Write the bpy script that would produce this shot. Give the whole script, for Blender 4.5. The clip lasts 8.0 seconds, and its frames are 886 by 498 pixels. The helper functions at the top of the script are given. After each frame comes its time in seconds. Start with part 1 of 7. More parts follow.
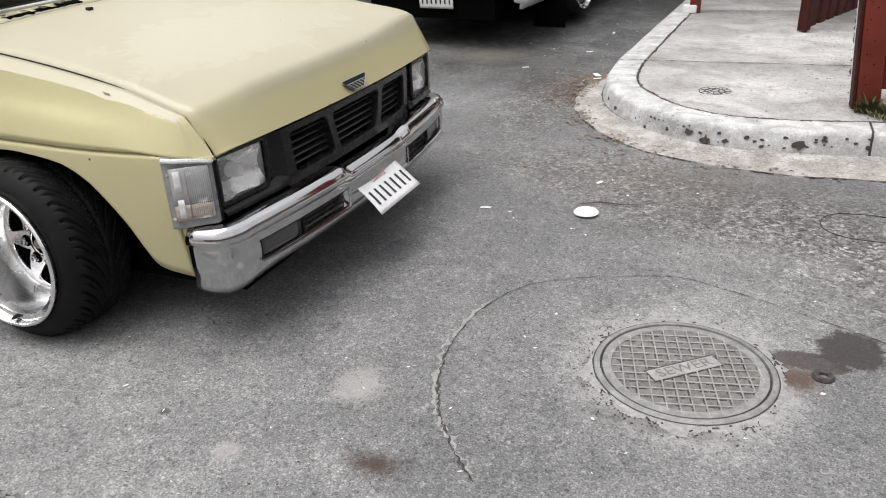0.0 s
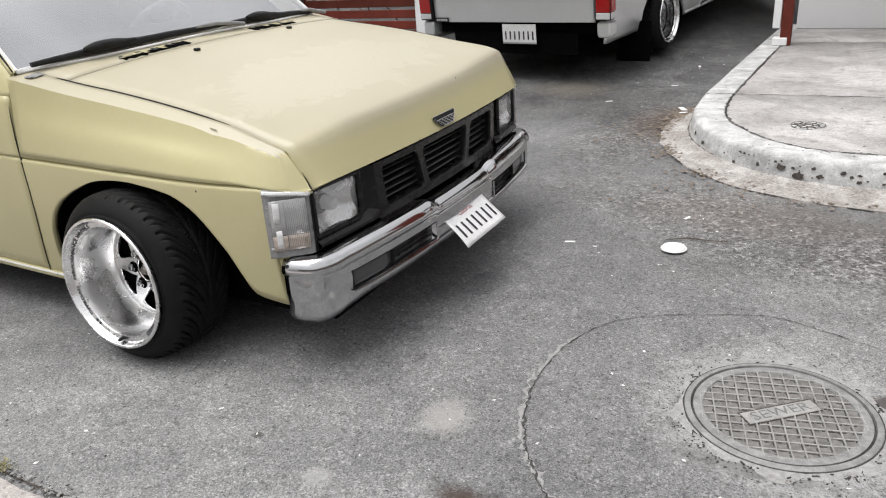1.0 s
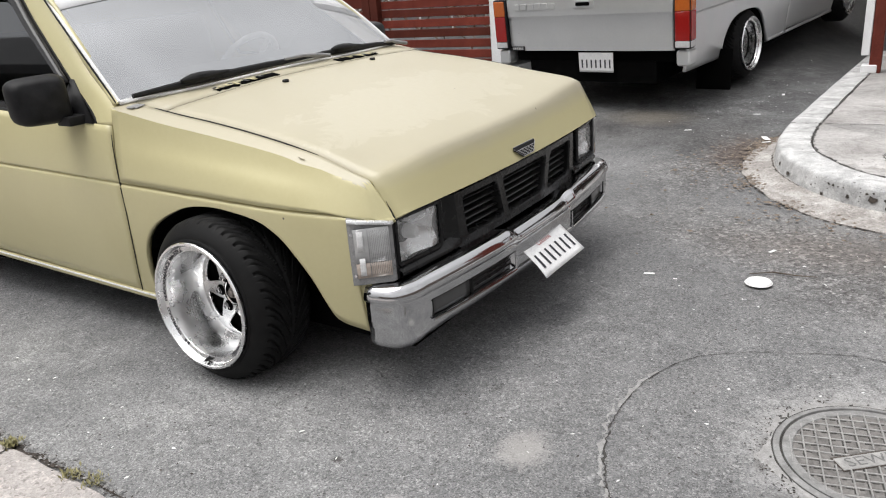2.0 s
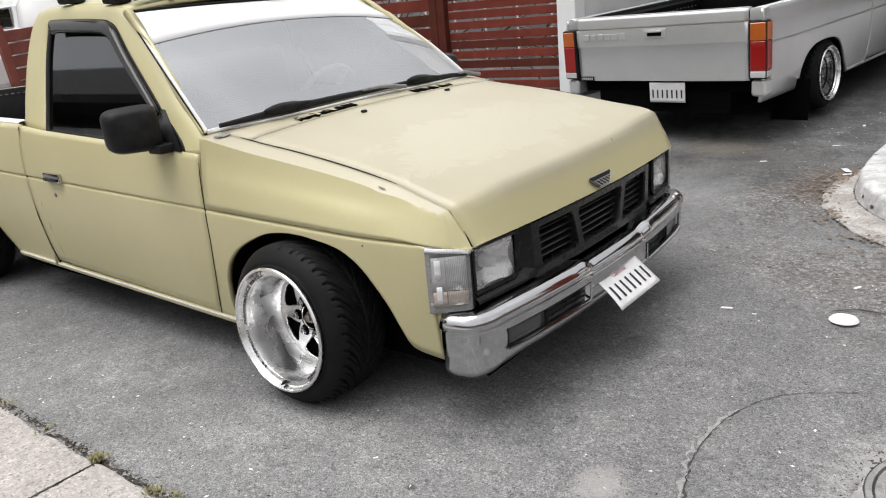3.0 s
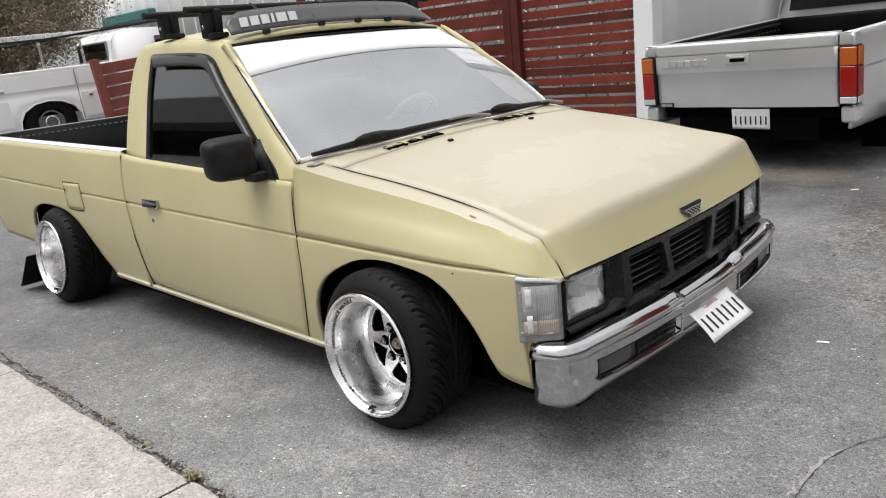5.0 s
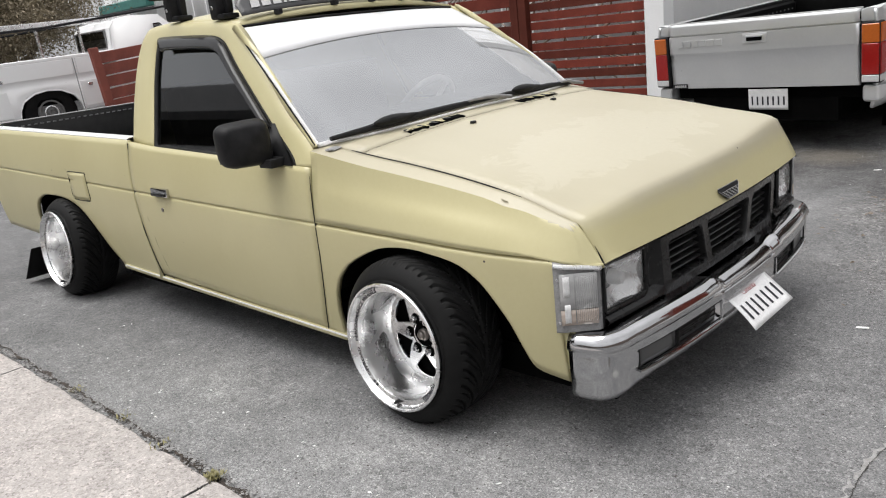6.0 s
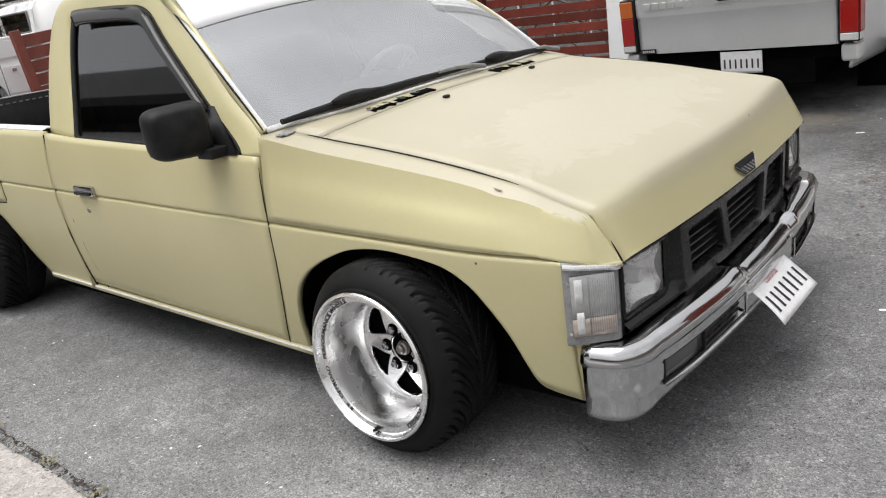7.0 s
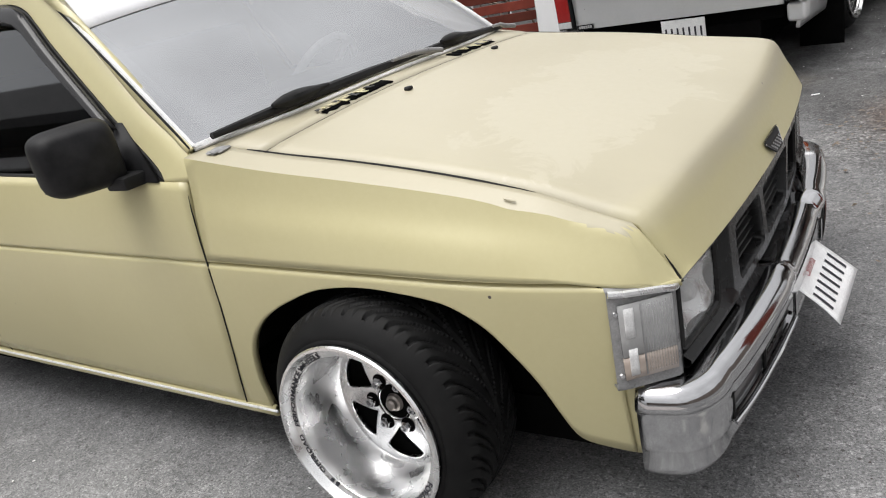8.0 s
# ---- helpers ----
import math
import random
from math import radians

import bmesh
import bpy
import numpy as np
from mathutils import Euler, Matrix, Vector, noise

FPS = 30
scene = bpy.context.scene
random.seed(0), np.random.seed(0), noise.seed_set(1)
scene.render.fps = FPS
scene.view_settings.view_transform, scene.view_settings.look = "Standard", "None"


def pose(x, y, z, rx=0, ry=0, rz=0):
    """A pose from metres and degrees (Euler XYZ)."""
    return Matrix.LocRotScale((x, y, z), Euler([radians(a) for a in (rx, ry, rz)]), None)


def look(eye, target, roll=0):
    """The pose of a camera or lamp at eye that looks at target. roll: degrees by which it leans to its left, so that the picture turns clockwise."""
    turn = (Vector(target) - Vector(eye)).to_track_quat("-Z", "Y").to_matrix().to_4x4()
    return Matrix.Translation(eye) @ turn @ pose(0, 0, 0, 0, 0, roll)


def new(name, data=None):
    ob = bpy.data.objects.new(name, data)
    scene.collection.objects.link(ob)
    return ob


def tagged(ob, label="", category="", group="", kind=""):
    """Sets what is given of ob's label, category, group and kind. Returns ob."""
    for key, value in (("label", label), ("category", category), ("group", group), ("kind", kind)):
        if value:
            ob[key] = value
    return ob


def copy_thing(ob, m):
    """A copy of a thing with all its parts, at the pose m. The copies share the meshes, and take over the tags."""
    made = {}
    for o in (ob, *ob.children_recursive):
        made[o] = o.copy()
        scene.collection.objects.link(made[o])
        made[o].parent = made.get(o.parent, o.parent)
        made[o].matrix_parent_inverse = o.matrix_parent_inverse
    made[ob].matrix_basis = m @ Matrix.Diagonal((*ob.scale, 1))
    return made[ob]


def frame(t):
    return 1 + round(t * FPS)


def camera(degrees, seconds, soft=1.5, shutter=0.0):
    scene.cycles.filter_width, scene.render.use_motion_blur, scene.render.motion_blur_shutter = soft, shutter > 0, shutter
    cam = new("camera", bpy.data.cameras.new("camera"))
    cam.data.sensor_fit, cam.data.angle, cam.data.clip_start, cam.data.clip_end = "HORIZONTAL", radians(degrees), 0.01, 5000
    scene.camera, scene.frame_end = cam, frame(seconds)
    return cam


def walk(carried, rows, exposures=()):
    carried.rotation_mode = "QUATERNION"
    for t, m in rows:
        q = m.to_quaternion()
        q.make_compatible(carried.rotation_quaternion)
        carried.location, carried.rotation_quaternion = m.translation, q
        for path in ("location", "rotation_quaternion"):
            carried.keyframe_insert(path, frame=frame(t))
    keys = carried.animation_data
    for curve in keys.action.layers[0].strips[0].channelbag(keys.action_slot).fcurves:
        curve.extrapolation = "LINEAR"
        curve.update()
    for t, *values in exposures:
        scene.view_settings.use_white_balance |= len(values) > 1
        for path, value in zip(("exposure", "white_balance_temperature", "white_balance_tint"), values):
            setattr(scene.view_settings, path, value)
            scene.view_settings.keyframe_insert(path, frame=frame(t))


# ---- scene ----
cam = camera(60.8, 8.0, soft=1.1)
PATH = [
    (0, (1.893, -2.201, 1.157), (1.184, -0.539, 0.301), -2.5),
    (0.5, (1.883, -2.214, 1.165), (1.077, -0.575, 0.351), -3.3),
    (1, (1.868, -2.233, 1.173), (0.969, -0.621, 0.403), -3.9),
    (1.5, (1.849, -2.245, 1.18), (0.864, -0.665, 0.45), -4.4),
    (2.8, (1.82, -2.278, 1.206), (0.646, -0.788, 0.572), -5.1),
    (3, (1.808, -2.287, 1.203), (0.607, -0.81, 0.589), -5.2),
    (3.5, (1.799, -2.306, 1.211), (0.542, -0.863, 0.631), -5.3),
    (4, (1.787, -2.323, 1.214), (0.484, -0.91, 0.663), -5.5),
    (4.5, (1.777, -2.336, 1.22), (0.44, -0.947, 0.688), -5.7),
    (6, (1.628, -2.319, 1.199), (0.289, -0.946, 0.634), -6.7),
    (6.5, (1.481, -2.206, 1.16), (0.182, -0.81, 0.559), -7.3),
    (7, (1.335, -2.099, 1.161), (0.093, -0.668, 0.522), -8.3),
    (7.5, (1.171, -1.992, 1.133), (-0.004, -0.518, 0.463), -9.9),
    (8, (0.982, -1.869, 1.129), (-0.103, -0.337, 0.439), -12.0),
]
walk(cam, [(t, look(eye, target, roll)) for t, eye, target, roll in PATH])


# ---- world, sun, exposure ----
world = bpy.data.worlds.new("world")
scene.world = world
world.use_nodes = True
wn, wl = world.node_tree.nodes, world.node_tree.links
wn.clear()
sky = wn.new("ShaderNodeTexSky")
sky.sky_type, sky.sun_disc = "NISHITA", False
sky.sun_elevation, sky.sun_rotation = radians(61.5), radians(214)
sky.air_density, sky.dust_density, sky.ozone_density = 1.0, 4.0, 1.0
grey = wn.new("ShaderNodeHueSaturation")
grey.inputs["Saturation"].default_value = 0.12
bg = wn.new("ShaderNodeBackground")
bg.inputs["Strength"].default_value = 0.146
wo = wn.new("ShaderNodeOutputWorld")
wl.new(sky.outputs[0], grey.inputs["Color"])
cloud = wn.new("ShaderNodeMix")
cloud.data_type = "RGBA"
cloud.inputs[0].default_value = 0.6
cloud.inputs[7].default_value = (7.4, 7.4, 7.5, 1)
wl.new(grey.outputs[0], cloud.inputs[6])
drift = wn.new("ShaderNodeTexNoise")
drift.inputs["Scale"].default_value, drift.inputs["Detail"].default_value = 2.2, 5.0
tone = wn.new("ShaderNodeMapRange")
tone.inputs["From Min"].default_value, tone.inputs["From Max"].default_value = 0.3, 0.7
tone.inputs["To Min"].default_value, tone.inputs["To Max"].default_value = 0.8, 1.2
layer = wn.new("ShaderNodeTexCoord")
wl.new(layer.outputs["Generated"], drift.inputs["Vector"])
wl.new(drift.outputs["Fac"], tone.inputs["Value"])
rise = wn.new("ShaderNodeSeparateXYZ")
wl.new(layer.outputs["Generated"], rise.inputs[0])
fall = wn.new("ShaderNodeMapRange")
fall.inputs["From Min"].default_value, fall.inputs["From Max"].default_value = 0.0, 1.0
fall.inputs["To Min"].default_value, fall.inputs["To Max"].default_value = 0.52, 1.24
wl.new(rise.outputs["Z"], fall.inputs["Value"])
both = wn.new("ShaderNodeMath")
both.operation = "MULTIPLY"
wl.new(tone.outputs[0], both.inputs[0])
wl.new(fall.outputs[0], both.inputs[1])
shade = wn.new("ShaderNodeVectorMath")
shade.operation = "SCALE"
wl.new(cloud.outputs[2], shade.inputs[0])
wl.new(both.outputs[0], shade.inputs["Scale"])
wl.new(shade.outputs[0], bg.inputs["Color"])
wl.new(bg.outputs[0], wo.inputs["Surface"])
sun = new("sun", bpy.data.lights.new("sun", "SUN"))
sun.data.energy, sun.data.angle, sun.data.color = 2.2, radians(44), (1.0, 0.975, 0.95)
sun.matrix_world = look((0, 0, 20), (3.4, 4.0, 0))
scene.view_settings.exposure = 0.2


# ---- materials ----
def nodes_of(name):
    m = bpy.data.materials.new(name)
    m.use_nodes = True
    n = m.node_tree.nodes
    return m, n, m.node_tree.links, n["Principled BSDF"]


def tex(n, l, scale, detail=4.0, rough=0.6, kind="Object", dist=0.0):
    c = n.new("ShaderNodeTexCoord")
    t = n.new("ShaderNodeTexNoise")
    t.inputs["Scale"].default_value, t.inputs["Detail"].default_value = scale, detail
    t.inputs["Roughness"].default_value, t.inputs["Distortion"].default_value = rough, dist
    l.new(c.outputs[kind], t.inputs["Vector"])
    return t


def ramp(n, l, src, stops):
    r = n.new("ShaderNodeValToRGB")
    e = r.color_ramp.elements
    while len(e) < len(stops):
        e.new(0.5)
    for k, (p, c) in zip(e, stops):
        k.position, k.color = p, (*c, 1) if len(c) == 3 else c
    l.new(src, r.inputs["Fac"])
    return r


def mixc(n, l, fac, a, b, mode="MIX"):
    m = n.new("ShaderNodeMix")
    m.data_type, m.blend_type = "RGBA", mode
    for key, v in ((0, fac), (6, a), (7, b)):
        if hasattr(v, "is_linked") or hasattr(v, "links"):
            l.new(v, m.inputs[key])
        elif key == 0:
            m.inputs[0].default_value = v
        else:
            m.inputs[key].default_value = (*v, 1)
    return m.outputs[2]


def bump(n, l, p, src, strength, distance):
    b = n.new("ShaderNodeBump")
    b.inputs["Strength"].default_value, b.inputs["Distance"].default_value = strength, distance
    l.new(src, b.inputs["Height"])
    l.new(b.outputs[0], p.inputs["Normal"])
    return b


def surface(name, a, b, scale=30.0, rough=0.6, metal=0.0, grain=300.0, depth=0.0, strength=0.3, coat=0.0, big=None, spread=0.12, rvar=0.1):
    """A two-scale surface: broad tone changes between a and b, fine grain in tone, gloss and relief."""
    m, n, l, p = nodes_of(name)
    t1 = tex(n, l, scale)
    t2 = tex(n, l, grain, 3.0)
    r1 = ramp(n, l, t1.outputs["Fac"], [(0.5 - spread * 1.6, a), (0.5 + spread * 1.6, b)])
    g = ramp(n, l, t2.outputs["Fac"], [(0.3, (0.82, 0.82, 0.82)), (0.7, (1.12, 1.12, 1.12))])
    l.new(mixc(n, l, 1.0, r1.outputs[0], g.outputs[0], "MULTIPLY"), p.inputs["Base Color"])
    rr = n.new("ShaderNodeMapRange")
    rr.inputs["To Min"].default_value, rr.inputs["To Max"].default_value = max(0.02, rough - rvar), min(1.0, rough + rvar)
    l.new(t1.outputs["Fac"], rr.inputs["Value"])
    l.new(rr.outputs[0], p.inputs["Roughness"])
    p.inputs["Metallic"].default_value = metal
    p.inputs["Coat Weight"].default_value = coat
    p.inputs["Coat Roughness"].default_value = 0.12
    if depth:
        bump(n, l, p, t2.outputs["Fac"], strength, depth)
    return m


def car_paint(name, base, faded, bare, patch_at=None, rough=0.36, coat=0.3, edge_z=None):
    """Old single-stage car paint: chalky tone drift, fine dust, and, where given, a worn pale patch."""
    m, n, l, p = nodes_of(name)
    t1 = tex(n, l, 2.2, 5.0, 0.55, dist=0.4)
    t2 = tex(n, l, 55.0, 4.0, 0.7)
    t3 = tex(n, l, 900.0, 2.0)
    r1 = ramp(n, l, t1.outputs["Fac"], [(0.36, base), (0.66, faded)])
    col = mixc(n, l, 0.35, r1.outputs[0], ramp(n, l, t2.outputs["Fac"], [(0.35, base), (0.7, faded)]).outputs[0])
    if patch_at:
        c = n.new("ShaderNodeTexCoord")
        mp = n.new("ShaderNodeMapping")
        mp.vector_type = "POINT"
        mp.inputs["Location"].default_value = tuple(-a * s for a, s in zip(patch_at[0], patch_at[1]))
        mp.inputs["Scale"].default_value = patch_at[1]
        l.new(c.outputs["Object"], mp.inputs["Vector"])
        ln = n.new("ShaderNodeVectorMath")
        ln.operation = "LENGTH"
        l.new(mp.outputs[0], ln.inputs[0])
        edge = tex(n, l, 7.0, 6.0, 0.65, dist=0.6)
        ad = n.new("ShaderNodeMath")
        ad.operation = "MULTIPLY_ADD"
        ad.inputs[1].default_value = 1.6
        l.new(edge.outputs["Fac"], ad.inputs[0])
        l.new(ln.outputs["Value"], ad.inputs[2])
        k = ramp(n, l, ad.outputs[0], [(0.0, (1, 1, 1)), (0.93, (1, 1, 1)), (1.0, (0, 0, 0))])
        k.color_ramp.elements[1].position, k.color_ramp.elements[2].position = 0.935, 0.985
        ad2 = n.new("ShaderNodeMath")
        ad2.operation = "MULTIPLY"
        ad2.inputs[1].default_value = 0.62
        l.new(ad.outputs[0], ad2.inputs[0])
        l.new(ad2.outputs[0], k.inputs["Fac"])
        col = mixc(n, l, k.outputs[0], col, bare)
    if edge_z:
        # the sun has bleached the flat top; the rolled front edge keeps its colour
        cz = n.new("ShaderNodeTexCoord")
        sz = n.new("ShaderNodeSeparateXYZ")
        l.new(cz.outputs["Object"], sz.inputs[0])
        wob = n.new("ShaderNodeMath")
        wob.operation = "MULTIPLY_ADD"
        wob.inputs[1].default_value = 0.03
        l.new(tex(n, l, 5.0, 3.0).outputs["Fac"], wob.inputs[0])
        l.new(sz.outputs["Z"], wob.inputs[2])
        top = n.new("ShaderNodeMapRange")
        top.inputs["From Min"].default_value, top.inputs["From Max"].default_value = edge_z[0], edge_z[1]
        l.new(wob.outputs[0], top.inputs["Value"])
        col = mixc(n, l, top.outputs[0], GOLD, col)
    # tiny chips
    chips = n.new("ShaderNodeTexVoronoi")
    chips.inputs["Scale"].default_value = 9.0
    c2 = n.new("ShaderNodeTexCoord")
    l.new(c2.outputs["Object"], chips.inputs["Vector"])
    ck = ramp(n, l, chips.outputs["Distance"], [(0.0, (1, 1, 1)), (0.026, (1, 1, 1)), (0.036, (0, 0, 0))])
    gate = ramp(n, l, tex(n, l, 3.1).outputs["Fac"], [(0.5, (0, 0, 0)), (0.56, (1, 1, 1))])
    chip = mixc(n, l, 1.0, ck.outputs[0], gate.outputs[0], "MULTIPLY")
    col = mixc(n, l, chip, col, (0.05, 0.04, 0.035))
    l.new(col, p.inputs["Base Color"])
    rr = n.new("ShaderNodeMapRange")
    rr.inputs["To Min"].default_value, rr.inputs["To Max"].default_value = rough - 0.08, rough + 0.14
    l.new(t2.outputs["Fac"], rr.inputs["Value"])
    l.new(rr.outputs[0], p.inputs["Roughness"])
    p.inputs["Coat Weight"].default_value, p.inputs["Coat Roughness"].default_value = coat, 0.16 if coat > 0.5 else 0.30
    bump(n, l, p, t3.outputs["Fac"], 0.08, 0.0006)
    return m


GOLD, GOLD2, PALE = (0.490, 0.444, 0.246), (0.535, 0.490, 0.284), (0.442, 0.407, 0.304)
BLEACHED, BLEACHED2 = (0.396, 0.360, 0.258), (0.432, 0.395, 0.288)
paint = car_paint("gold_paint", GOLD, GOLD2, PALE)
paint_hood = car_paint("gold_hood_paint", BLEACHED, BLEACHED2, PALE, ((0.30, -0.10, 0.75), (3.6, 1.5, 1.0)), 0.42, 0.3, (0.650, 0.705))
paint_top = car_paint("gold_bleached_paint", BLEACHED, BLEACHED2, PALE, None, 0.42)
silver = car_paint("silver_paint", (0.67, 0.68, 0.69), (0.75, 0.755, 0.765), (0.6, 0.6, 0.6), None, 0.3, 0.6)
silver.node_tree.nodes["Principled BSDF"].inputs["Metallic"].default_value = 0.60
van_white = car_paint("white_truck_paint", (0.86, 0.86, 0.865), (0.90, 0.90, 0.90), (0.85, 0.85, 0.85), None, 0.35)


def polished(name, a, b, scale, smooth, dull, wave, pits):
    """Old polished metal: broad tone drift, patches that have gone dull, a slow ripple and a few pits."""
    m, n, l, p = nodes_of(name)
    t = tex(n, l, scale, 3.0, 0.5, dist=0.4)
    haze = tex(n, l, scale * 2.6, 4.0, 0.6, dist=0.5)
    col = ramp(n, l, t.outputs["Fac"], [(0.34, a), (0.66, b)]).outputs[0]
    v = n.new("ShaderNodeTexVoronoi")
    v.inputs["Scale"].default_value = 70.0
    c = n.new("ShaderNodeTexCoord")
    l.new(c.outputs["Object"], v.inputs["Vector"])
    cell = n.new("ShaderNodeSeparateColor")
    l.new(v.outputs["Color"], cell.inputs[0])
    spot = mixc(n, l, 1.0, ramp(n, l, v.outputs["Distance"], [(0.06, (1, 1, 1)), (0.12, (0, 0, 0))]).outputs[0], ramp(n, l, cell.outputs[0], [(0.93, (0, 0, 0)), (0.95, (pits, pits, pits))]).outputs[0], "MULTIPLY")
    col = mixc(n, l, spot, col, (0.16, 0.13, 0.11))
    l.new(col, p.inputs["Base Color"])
    rr = n.new("ShaderNodeMapRange")
    rr.inputs["From Min"].default_value, rr.inputs["From Max"].default_value = 0.38, 0.62
    rr.inputs["To Min"].default_value, rr.inputs["To Max"].default_value = smooth, dull
    l.new(haze.outputs["Fac"], rr.inputs["Value"])
    l.new(rr.outputs[0], p.inputs["Roughness"])
    p.inputs["Metallic"].default_value = 1.0
    bump(n, l, p, t.outputs["Fac"], 0.25, wave)
    return m


chrome = polished("worn_chrome", (0.50, 0.50, 0.51), (0.57, 0.57, 0.58), 2.2, 0.07, 0.13, 0.0012, 0.5)
bright_metal = polished("polished_aluminium", (0.76, 0.76, 0.765), (0.87, 0.87, 0.87), 6.0, 0.22, 0.32, 0.0015, 0.15)
black_plastic = surface("black_plastic", (0.010, 0.010, 0.011), (0.022, 0.022, 0.023), 22, 0.5, 0, 700, 0.0006, 0.25)
grille_plastic = surface("dark_grille_plastic", (0.008, 0.008, 0.0085), (0.015, 0.015, 0.015), 18, 0.27, 0, 500, 0.0004, 0.15)
slat_grey = surface("grille_slat_plastic", (0.014, 0.014, 0.0145), (0.026, 0.026, 0.026), 20, 0.34)
# near-black: puts the shade of wells, gaps and undersides into the colour
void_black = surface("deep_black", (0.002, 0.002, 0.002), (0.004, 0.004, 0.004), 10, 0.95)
rubber = surface("tyre_rubber", (0.006, 0.006, 0.0063), (0.012, 0.012, 0.012), 16, 0.55, 0, 420, 0.0006, 0.3)
seal = surface("rubber_seal", (0.01, 0.01, 0.01), (0.02, 0.02, 0.02), 30, 0.5)
liner = surface("bed_liner", (0.005, 0.005, 0.0055), (0.011, 0.011, 0.011), 24, 0.6, 0, 240, 0.001, 0.4)
acrylic = surface("smoked_acrylic", (0.012, 0.012, 0.013), (0.02, 0.02, 0.021), 12, 0.16, rvar=0.04)
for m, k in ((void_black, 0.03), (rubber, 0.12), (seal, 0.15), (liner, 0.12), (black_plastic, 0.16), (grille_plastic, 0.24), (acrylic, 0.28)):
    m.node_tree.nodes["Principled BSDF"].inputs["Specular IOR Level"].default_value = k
white_vinyl = surface("white_vinyl", (0.66, 0.66, 0.68), (0.72, 0.72, 0.735), 8, 0.75)
white_trim = surface("white_trim", (0.66, 0.66, 0.66), (0.8, 0.8, 0.8), 40, 0.3)
plate_white = surface("plate_white", (0.7, 0.7, 0.71), (0.8, 0.8, 0.8), 25, 0.4)
ink = surface("dark_ink", (0.012, 0.012, 0.02), (0.025, 0.025, 0.035), 60, 0.5)
red_ink = surface("red_ink", (0.32, 0.06, 0.06), (0.4, 0.09, 0.08), 60, 0.5)
copper = surface("rusty_hub", (0.2, 0.18, 0.165), (0.32, 0.29, 0.27), 60, 0.35, 0.8)
lamp_grey = surface("lamp_housing_grey", (0.19, 0.19, 0.192), (0.29, 0.29, 0.292), 40, 0.3)
grey_plastic = surface("grey_plastic", (0.2, 0.2, 0.2), (0.28, 0.28, 0.28), 30, 0.4)
interior = surface("grey_interior", (0.05, 0.05, 0.052), (0.09, 0.088, 0.085), 14, 0.8, 0, 200, 0.001, 0.3)
fairing_grey = surface("smoked_fairing", (0.06, 0.06, 0.063), (0.09, 0.09, 0.092), 8, 0.3)
letter_white = surface("white_lettering", (0.42, 0.42, 0.43), (0.5, 0.5, 0.5), 40, 0.5)
red_paint = surface("red_painted_wood", (0.15, 0.030, 0.020), (0.215, 0.047, 0.032), 5, 0.5, 0, 160, 0.0008, 0.3)
# porch shade is put into this colour; the post's side board shares it
shaded_red_brown = surface("red_brown_shaded_wood", (0.036, 0.010, 0.008), (0.075, 0.020, 0.015), 4, 0.6, 0, 130, 0.001, 0.35)
red_wood = surface("red_stained_wood", (0.098, 0.021, 0.015), (0.19, 0.045, 0.031), 3.5, 0.6, 0, 130, 0.0012, 0.35, spread=0.16)
# each slat has weathered a little differently
wn, wl = red_wood.node_tree.nodes, red_wood.node_tree.links
wp = wn["Principled BSDF"]
drift = wn.new("ShaderNodeObjectInfo")
tone = ramp(wn, wl, drift.outputs["Random"], [(0.0, (0.62, 0.70, 0.66)), (0.5, (1, 1, 1)), (1.0, (1.30, 1.22, 1.18))])
wl.new(mixc(wn, wl, 1.0, wp.inputs["Base Color"].links[0].from_socket, tone.outputs[0], "MULTIPLY"), wp.inputs["Base Color"])
for m in (red_paint, shaded_red_brown, red_wood):
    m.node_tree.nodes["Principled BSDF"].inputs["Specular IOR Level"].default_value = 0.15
# same fence wood, with the stronger light on it put into the colour
lit_red_wood = surface("lit_red_stained_wood", (0.17, 0.042, 0.028), (0.27, 0.072, 0.050), 4, 0.6, 0, 130, 0.001, 0.3)
white_wall = surface("white_siding", (0.85, 0.85, 0.86), (0.90, 0.90, 0.90), 1.8, 0.5, 0, 420, 0.0004, 0.15)
iron = surface("cast_iron", (0.105, 0.105, 0.104), (0.20, 0.198, 0.195), 40, 0.7, 0.1, 260, 0.002, 0.6)
iron_worn = surface("worn_iron_edges", (0.25, 0.246, 0.24), (0.40, 0.393, 0.382), 45, 0.5, 0.2, 240, 0.001, 0.4)
dirt = surface("packed_dirt", (0.03, 0.025, 0.022), (0.085, 0.07, 0.06), 60, 0.95, 0, 300, 0.004, 0.6)
crack_dirt = surface("crack_dirt", (0.022, 0.021, 0.020), (0.075, 0.07, 0.066), 90, 0.95)
teal = surface("teal_roof", (0.03, 0.16, 0.14), (0.05, 0.22, 0.19), 10, 0.5)
brown_stucco = surface("brown_stucco", (0.16, 0.13, 0.115), (0.22, 0.185, 0.165), 2.0, 0.9, 0, 90, 0.003, 0.4)
dark_wood = surface("dark_house_wood", (0.035, 0.03, 0.028), (0.07, 0.062, 0.056), 3.0, 0.8, 0, 60, 0.003, 0.4)
roof_dark = surface("dark_shingle", (0.03, 0.03, 0.032), (0.06, 0.058, 0.056), 12, 0.85, 0, 60, 0.003, 0.4)
bark = surface("bark", (0.06, 0.045, 0.035), (0.12, 0.095, 0.075), 18, 0.9, 0, 120, 0.006, 0.6)
leaf_dry = surface("dry_leaves", (0.12, 0.10, 0.062), (0.26, 0.21, 0.135), 2.2, 0.7, 0, 30, spread=0.2)
olive_weed = surface("olive_weed", (0.15, 0.14, 0.06), (0.36, 0.33, 0.17), 40, 0.75)
